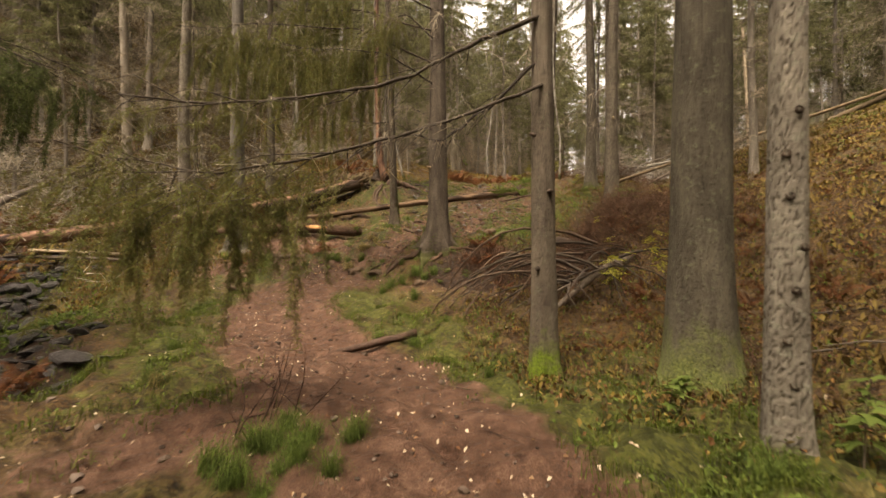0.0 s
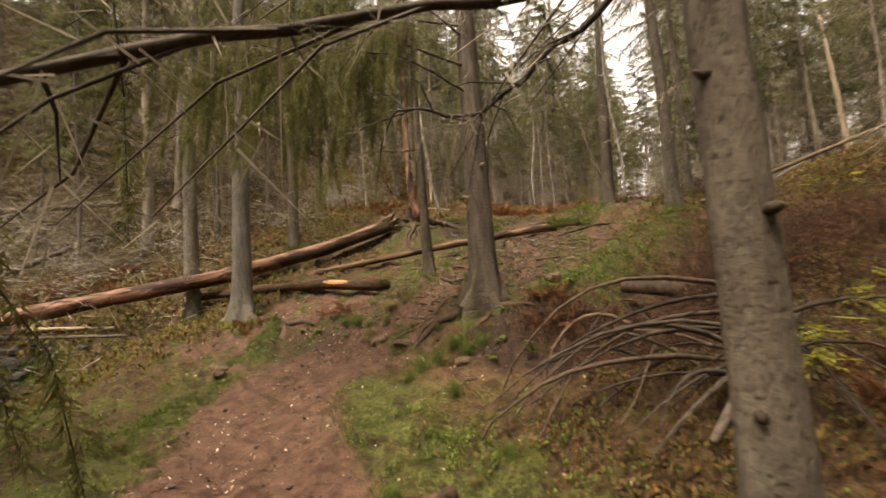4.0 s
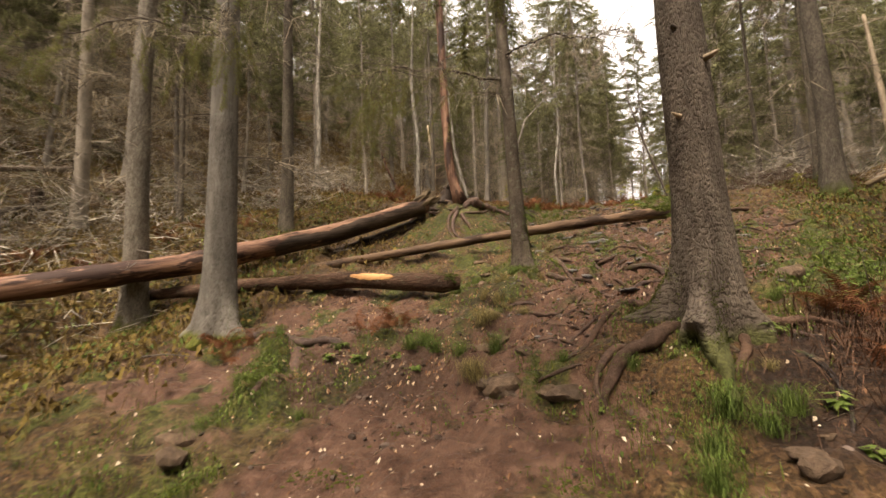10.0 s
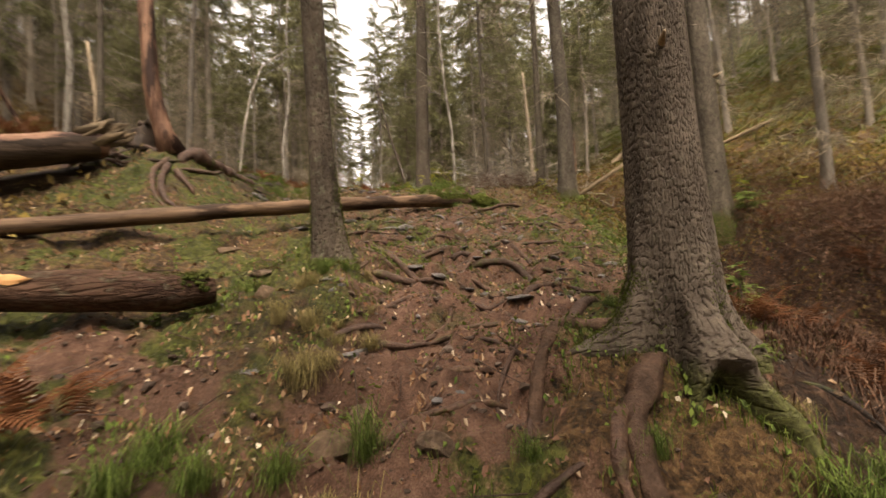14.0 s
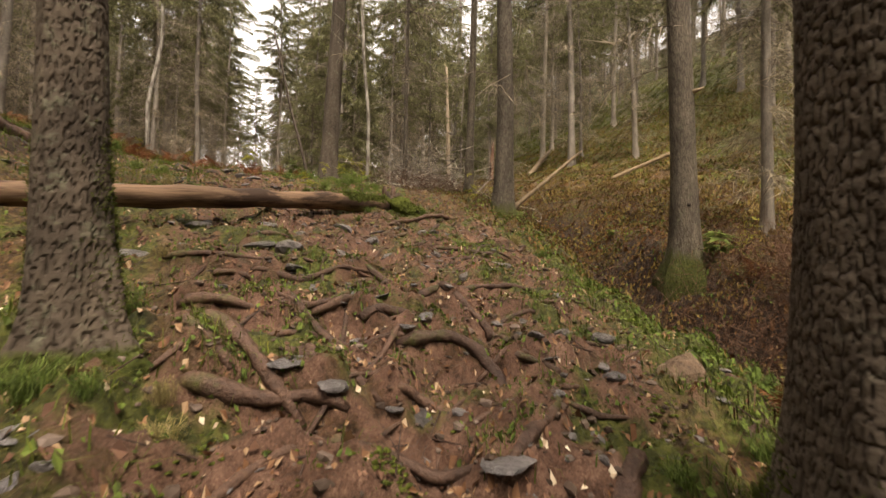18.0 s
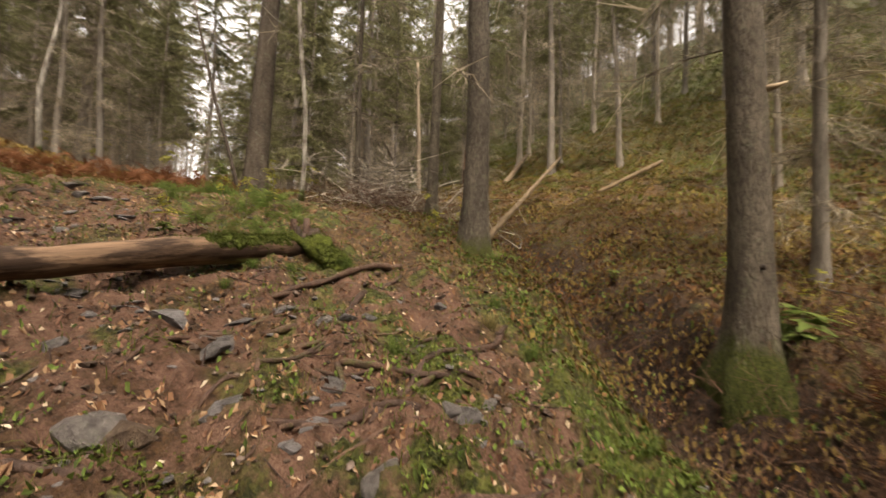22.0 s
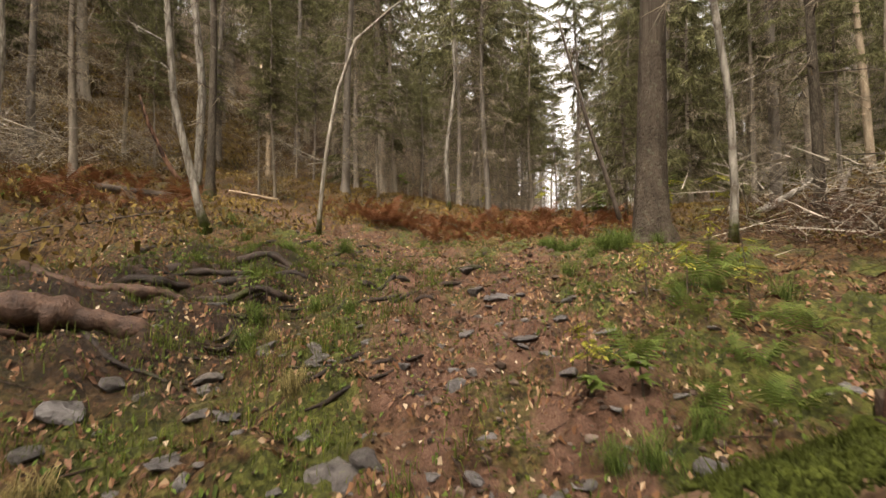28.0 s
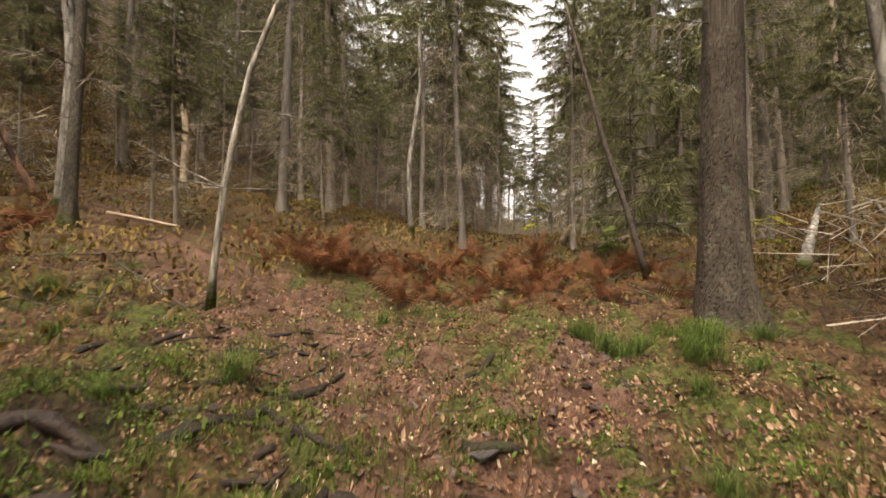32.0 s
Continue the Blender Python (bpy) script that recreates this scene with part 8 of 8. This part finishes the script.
def leaf_blade(kind):
    """One leaf along +x with a folded midrib; pinnate for rowan, lobed for maple."""
    b = Buf()
    if kind == "rowan":
        for i in range(6):
            x = 0.02 + 0.022 * i
            for s in (-1, 1):
                b.add([(x, 0, 0), (x + 0.014, s * 0.022, 0.006), (x + 0.012, s * 0.048, -0.004), (x - 0.006, s * 0.026, 0.004)], [(0, 1, 2, 3)])
        b.add([(0.145, 0, 0), (0.165, 0.012, 0.004), (0.195, 0, -0.006), (0.165, -0.012, 0.004)], [(0, 1, 2, 3)])
    else:
        pts = [(0.03, 0, 0)]
        for k, (ang, r) in enumerate(((-1.9, 0.06), (-1.45, 0.045), (-0.95, 0.10), (-0.5, 0.055), (0.0, 0.13), (0.5, 0.055), (0.95, 0.10), (1.45, 0.045), (1.9, 0.06))):
            pts.append((0.03 + r * math.cos(ang), r * math.sin(ang), -0.02 * r / 0.1 * abs(math.sin(ang))))
        b.add(pts, [(0, k, k + 1) for k in range(1, 9)])
    return b.mesh("leaf", M_LEAFYELLOW if kind == "rowan" else M_LEAFGREEN, False)


LEAF = {"rowan": leaf_blade("rowan"), "maple": leaf_blade("maple")}


def sprout(x, y, h, kind, rng, group, big=1.0):
    ob = thing("sapling", x, y, gz(x, y) - 0.01, "young rowan with yellowing pinnate leaves" if kind == "rowan" else "maple seedling with broad light green leaves", "sapling", group, rng.uniform(0, 360))
    s = Buf()
    bend = rng.normal(0, 0.12, 2) * h
    s.tube([(0, 0, 0), (bend[0] * 0.5, bend[1] * 0.5, h * 0.55), (bend[0], bend[1], h)], [0.007, 0.005, 0.002], 5, False)
    part("stem", s, M_DEADWOOD, ob)
    for k in range(9):
        f = rng.uniform(0.5, 1.0)
        lf = new("leaf", LEAF[kind])
        lf.parent = ob
        sc = rng.uniform(0.8, 1.35) * big
        lf.matrix_basis = pose(bend[0] * f, bend[1] * f, h * f, rng.normal(0, 14), rng.uniform(-5, 32), k * 137 + rng.uniform(0, 40)) @ Matrix.Diagonal((sc, sc, sc, 1))


def sprouts():
    rng = np.random.default_rng(19)
    for table, group in ((SPROUTS_A, "saplings by the ditch"), (SPROUTS_B, "saplings at the crest")):
        for k, (x, y) in enumerate(table):
            if off_track(x, y) > 0.4:
                sprout(x, y, rng.uniform(0.22, 0.7) if table is SPROUTS_A else rng.uniform(0.8, 1.3) * (0.4 if y < 18 else 1.0), "rowan" if k % 3 else "maple", rng, group, 0.8 if table is SPROUTS_A or y < 18 else 1.6)
    for x, y, h, kd in ((-4.5, 11.1, 0.10, "maple"), (-4.6, 10.8, 0.2, "maple"), (-4.3, 10.9, 0.18, "maple"), (-3.75, 10.7, 0.15, "maple"), (-3.5, 10.5, 0.12, "maple"), (1.5, 7.3, 0.5, "rowan"), (2.2, 7.6, 0.6, "rowan"), (2.9, 8.3, 0.7, "rowan"), (4.05, 11.0, 0.35, "maple"), (4.4, 11.1, 0.3, "maple"), (1.25, 15.85, 0.35, "maple"), (1.0, 15.95, 0.25, "maple"), (3.95, 14.9, 0.6, "rowan"), (4.6, 15.0, 0.7, "rowan"), (2.4, 16.4, 0.9, "rowan"), (2.0, 17.0, 0.7, "rowan"), (2.7, 17.2, 0.8, "rowan")):
        sprout(x, y, h * (1.3 if x > 4.0 and y < 11.2 else 0.7), kd, rng, "saplings by the log", 1.6 if x > 4.0 and y < 11.2 else 0.6)
    for x, y, h in ((-0.36, 9.6, 0.14), (-0.4, 8.98, 0.16), (0.5, 9.9, 0.3), (0.9, 10.1, 0.4), (-0.5, 8.6, 0.12)):
        sprout(x, y, h, "maple", rng, "saplings by the old spruce", 0.7)
    for x, y, h in ((2.05, 6.35, 0.95), (2.3, 6.6, 0.8), (3.0, 6.9, 1.1), (3.3, 7.1, 0.9)):
        sprout(x, y, h, "rowan", rng, "saplings by the fallen crown", 1.1)


sprouts()


def tuft_mesh(seed, n, ln, material):
    rng = np.random.default_rng(seed)
    out = []
    for _ in range(n):
        th, l = rng.uniform(0, 6.283), rng.uniform(*ln)
        o, side = np.array((math.cos(th), math.sin(th), 0)), np.array((-math.sin(th), math.cos(th), 0)) * rng.uniform(0.0012, 0.0028)
        b0 = np.array((rng.normal(0, 0.055), rng.normal(0, 0.055), 0))
        lean = rng.uniform(0.15, 1.1)
        p = [b0, b0 + o * l * 0.25 * lean + np.array((0, 0, l * 0.5)), b0 + o * l * 0.62 * lean + np.array((0, 0, l * 0.72)), b0 + o * l * lean + np.array((0, 0, l * (0.8 - 0.6 * lean)))]
        out += [p[0] - side, p[0] + side, p[1] + side, p[0] - side, p[1] + side, p[1] - side, p[1] - side, p[1] + side, p[2] + side, p[1] - side, p[2] + side, p[2] - side, p[2] - side, p[2] + side, p[3]]
    return strips("grass_tuft", np.array(out), 3, material)


M_STRAW = leaf_mat("straw_grass", (0.13, 0.105, 0.042), (0.27, 0.215, 0.095), GREY3, 0.3, 2)
M_TUFT = leaf_mat("long_green_grass", (0.045, 0.075, 0.014), (0.115, 0.150, 0.035), GREY3, 0.35, 3)


def tufts():
    rng = np.random.default_rng(29)
    green, straw = [tuft_mesh(300 + k, 230, (0.10, 0.42), M_TUFT) for k in range(3)], [tuft_mesh(310 + k, 230, (0.10, 0.34), M_STRAW) for k in range(2)]
    for x, y, s, g in ((-1.05, 9.05, 1.0, 1), (-0.85, 8.95, 0.9, 1), (-1.3, 8.75, 0.8, 1), (-0.65, 9.0, 0.8, 1), (-1.5, 8.4, 0.8, 1), (-1.6, 8.1, 0.7, 1), (-2.1, 12.1, 0.5, 0), (-2.4, 12.0, 0.5, 0), (-1.9, 11.9, 0.5, 0), (-2.5, 11.6, 0.6, 0), (-2.2, 11.3, 0.6, 0), (-2.6, 11.1, 0.6, 0), (-3.0, 10.6, 0.7, 1), (-3.45, 11.0, 0.9, 1), (-3.6, 10.8, 0.8, 1), (-3.3, 10.7, 0.7, 1), (-2.75, 11.1, 0.9, 0), (-2.85, 10.15, 0.9, 0), (-2.7, 10.0, 0.8, 0), (-2.6, 10.5, 0.7, 1), (-2.9, 10.3, 0.7, 0)):
        plant((green if g else straw)[rng.integers(2)], "grass_tuft", x, y, s, "long drooping green grass tuft" if g else "dry straw-coloured grass tuft", "grass tuft", "grass tufts", rng)
    for x, y, s, g in ((1.3, 14.8, 0.4, 1), (1.6, 14.7, 0.4, 1), (1.85, 14.75, 0.4, 1), (1.0, 14.65, 0.35, 1), (1.1, 15.5, 0.7, 1), (1.4, 15.6, 0.6, 1), (0.9, 15.5, 0.5, 1), (2.0, 14.4, 0.4, 1), (-1.3, 17.5, 0.6, 1), (-0.5, 17.6, 0.6, 1), (2.9, 19.2, 1.0, 1), (3.2, 19.5, 1.0, 1), (2.6, 19.0, 0.8, 1), (2.3, 18.6, 0.6, 1), (3.0, 18.8, 0.7, 1)):
        plant((green if g else straw)[rng.integers(2)], "grass_tuft", x, y, s, "long drooping green grass tuft", "grass tuft", "grass tufts", rng)
    for k in range(14):                                  # long grass before the crest spruce
        plant(green[rng.integers(3)], "grass_tuft", rng.normal(2.6, 0.45), rng.normal(19.45, 0.25), rng.uniform(0.45, 0.8), "long drooping green grass tuft", "grass tuft", "grass tufts", rng)
    for x, y, g in ((-5.2, 10.85, 0), (-5.25, 10.6, 0), (-5.2, 10.2, 1), (-5.35, 11.15, 0), (-5.15, 9.95, 0), (-4.55, 11.0, 1)):
        plant((green if g else straw)[rng.integers(2)], "grass_tuft", x, y, rng.uniform(0.3, 0.45), "short grass tuft on the turfy ridge", "grass tuft", "grass tufts", rng)
    for k in range(16):                                  # dry grass round the leaning spruce
        g = k % 6 == 0
        plant((green if g else straw)[rng.integers(2)], "grass_tuft", rng.normal(-2.45, 0.3), rng.normal(11.75, 0.35), rng.uniform(0.3, 0.55), "long drooping green grass tuft" if g else "dry straw-coloured grass tuft", "grass tuft", "grass tufts", rng)
    for k in range(16):                                  # grassy island between the trails
        x, y = rng.uniform(-1.5, -0.65), rng.uniform(2.15, 2.75)
        plant(green[rng.integers(3)], "grass_tuft", x, y, rng.uniform(0.4, 0.65), "fresh green grass tuft between the trails", "grass tuft", "grass tufts", rng)
    n = 0
    while n < 70:
        x, y = rng.uniform(-8, 4), rng.uniform(1, 22)
        d = off_track(x, y)
        if 0.85 < d < 2.4 and soil_at(x, y) < 0.5:
            n += 1
            g = rng.uniform() < 0.6
            plant((green if g else straw)[rng.integers(2)], "grass_tuft", x, y, rng.uniform(0.35, 0.75), "small green grass tuft" if g else "small dry grass tuft", "grass tuft", "grass tufts", rng)


tufts()


def moss_cushions():
    """Tufted moss in clusters on the roots' soil and at the path's edges."""
    rng = np.random.default_rng(37)
    buf = Buf()
    bm = bmesh.new()
    bmesh.ops.create_icosphere(bm, subdivisions=1, radius=1.0)
    v0 = np.array([tuple(v.co) for v in bm.verts])
    f0 = [tuple(v.index for v in f.verts) for f in bm.faces]
    bm.free()
    p = scatter(rng, 170, (-6, 3.5, 8, 21.5), lambda x, y: np.clip(0.15 + 0.5 * wobble(x, y, 0.9, 11), 0, 1) * np.clip(1.1 - off_track(x, y) * 0.25, 0.1, 1))
    for cx, cy in p:
        w = rng.uniform(0.04, 0.16)
        for _ in range(rng.integers(20, 70)):
            x, y, s = cx + rng.normal(0, w), cy + rng.normal(0, w * 0.7), rng.uniform(0.005, 0.015)
            v = v0 * np.array((s * rng.uniform(0.8, 1.7), s * rng.uniform(0.8, 1.7), s * 0.32)) + rng.normal(0, s * 0.15, v0.shape)
            buf.add(v + np.array((x, y, gz(x, y))), f0)
    tagged(new("moss_patches", buf.mesh("moss_patches", M_MOSS)), "green moss tufts on soil and roots", "moss", kind="stuff")


moss_cushions()

# ---- creek and waterfall ----


def waterfall(x, y, seed):
    rng = np.random.default_rng(seed)
    ob = thing("waterfall", x, y, gz(x, y), "small white waterfall over dark wet ledges", "waterfall")
    o = np.array(ob.matrix_basis.translation)
    for k in range(34):
        me = WET_MESHES[rng.integers(6)]
        led = new("ledge", me)
        led.parent = ob
        s = rng.uniform(0.5, 1.1)
        f = k / 34
        led.matrix_basis = pose(rng.normal(0.2, 0.4) - 2.4 * f, rng.normal(0, 0.8), -0.35 + 2.2 * f, rng.normal(0, 12), rng.normal(0, 12), rng.uniform(0, 360)) @ Matrix.Diagonal((s * 1.3, s * 1.3, s, 1))
    for k, (dy, z1, z0, w) in enumerate(((-0.3, 2.6, 1.7, 0.30), (0.2, 2.7, 1.8, 0.16), (-0.5, 1.45, 0.75, 0.20), (0.0, 1.55, 0.8, 0.14), (0.4, 1.3, 0.6, 0.18), (-0.15, 0.5, 0.0, 0.22))):
        b = Buf()
        u = np.linspace(0, 1, 7)
        rows = [(0.95 - 2.4 * (z1 + (z0 - z1) * t) / 2.6, dy + 0.05 * math.sin(5 * t + k), z1 * 0.8 + (z0 - z1) * 0.8 * t + 0.1) for t in u]
        v = [(x + rng.normal(0, 0.03), y + s * w * 0.3 * (0.7 + 0.5 * t) + rng.normal(0, 0.04), z + rng.normal(0, 0.03)) for t, (x, y, z) in zip(u, rows) for s in (-1, -0.3, 0.4, 1)]
        b.add(v, [(4 * i + j, 4 * i + j + 1, 4 * i + j + 5, 4 * i + j + 4) for i in range(6) for j in range(3)])
        part("water_fall", b, M_FOAM, ob, "white falling water")


M_FOAM = rough_mat("white_water", (0.34, 0.36, 0.37), (0.74, 0.76, 0.77), 14, 0.6, 0.03, 0.25, (1, 1, 0.3), False)
waterfall(-25.0, 12.4, 44)
waterfall(-32.3, 12.3, 45)
waterfall(-29.2, 7.4, 46)



def ditch_brush():
    """Dark dead twigs tangled in the ditch."""
    rng = np.random.default_rng(71)
    n = 30000
    c = np.concatenate([np.column_stack([rng.normal(cx, sx, n // 4), rng.normal(cy, sy, n // 4)]) for cx, cy, sx, sy in ((3.4, 9.9, 0.7, 0.8), (4.6, 9.0, 0.9, 0.8), (2.3, 8.8, 0.5, 0.4), (6.5, 18.0, 1.2, 1.0))])
    c = c[off_track(c[:, 0], c[:, 1]) > 1.6]
    z = ground_z(c[:, 0], c[:, 1]) + rng.uniform(0, 1, len(c)) ** 1.5 * 0.55
    c = np.column_stack([c, z])
    w = rng.normal(0, 0.5, c.shape) + np.array((0, 0, 0.1))
    side = np.cross(w, rng.normal(0, 1, c.shape))
    side = side / (np.linalg.norm(side, axis=1)[:, None] + 1e-9) * 0.003
    tri = np.stack([c + side, c - side, c + w * rng.uniform(0.15, 0.7, (len(c), 1))], 1)
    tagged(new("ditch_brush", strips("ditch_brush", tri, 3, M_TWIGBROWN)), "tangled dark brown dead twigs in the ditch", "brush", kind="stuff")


ditch_brush()


def bare_shrub(x, y, h, n, seed):
    """A thin leafless shrub of several upright stems."""
    rng = np.random.default_rng(seed)
    ob = thing("bare_shrub", x, y, gz(x, y) - 0.02, "thin bare brown shrub standing beside the path", "shrub", "bare shrubs")
    for _ in range(n):
        top = np.array((rng.normal(0, 0.16), rng.normal(0, 0.12), h * rng.uniform(0.55, 1.0)))
        b0 = np.array((rng.normal(0, 0.05), rng.normal(0, 0.05), 0))
        st = Buf()
        q = np.array([b0, b0 * 0.5 + top * 0.5 + rng.normal(0, 0.03, 3), top])
        st.tube(q, [0.006, 0.004, 0.0015], 5, False)
        for _ in range(5):
            f = rng.uniform(0.4, 0.95)
            p = b0 + (top - b0) * f
            st.tube([p, p + np.array((rng.normal(0, 0.07), rng.normal(0, 0.07), rng.uniform(0.03, 0.12)))], [0.0025, 0.001], 4, False)
        part("stem", st, M_ROOT, ob)


SHRUBS = ((-1.35, 2.85, 0.75, 4, 1), (-1.15, 2.95, 0.6, 3, 2), (-1.5, 2.72, 0.5, 3, 3), (2.25, 3.3, 0.6, 5, 4), (2.7, 3.0, 0.5, 4, 5))
for spot in SHRUBS:
    bare_shrub(*spot)
RS = np.random.default_rng(88)
for x, y, h, big in ((1.55, 3.25, 0.38, 0.9), (1.75, 3.4, 0.3, 0.8), (2.35, 2.55, 0.4, 1.0), (2.55, 2.4, 0.35, 0.9), (2.5, 4.9, 0.3, 0.8)):
    sprout(x, y, h, "maple", RS, "saplings by the thick spruce", big)
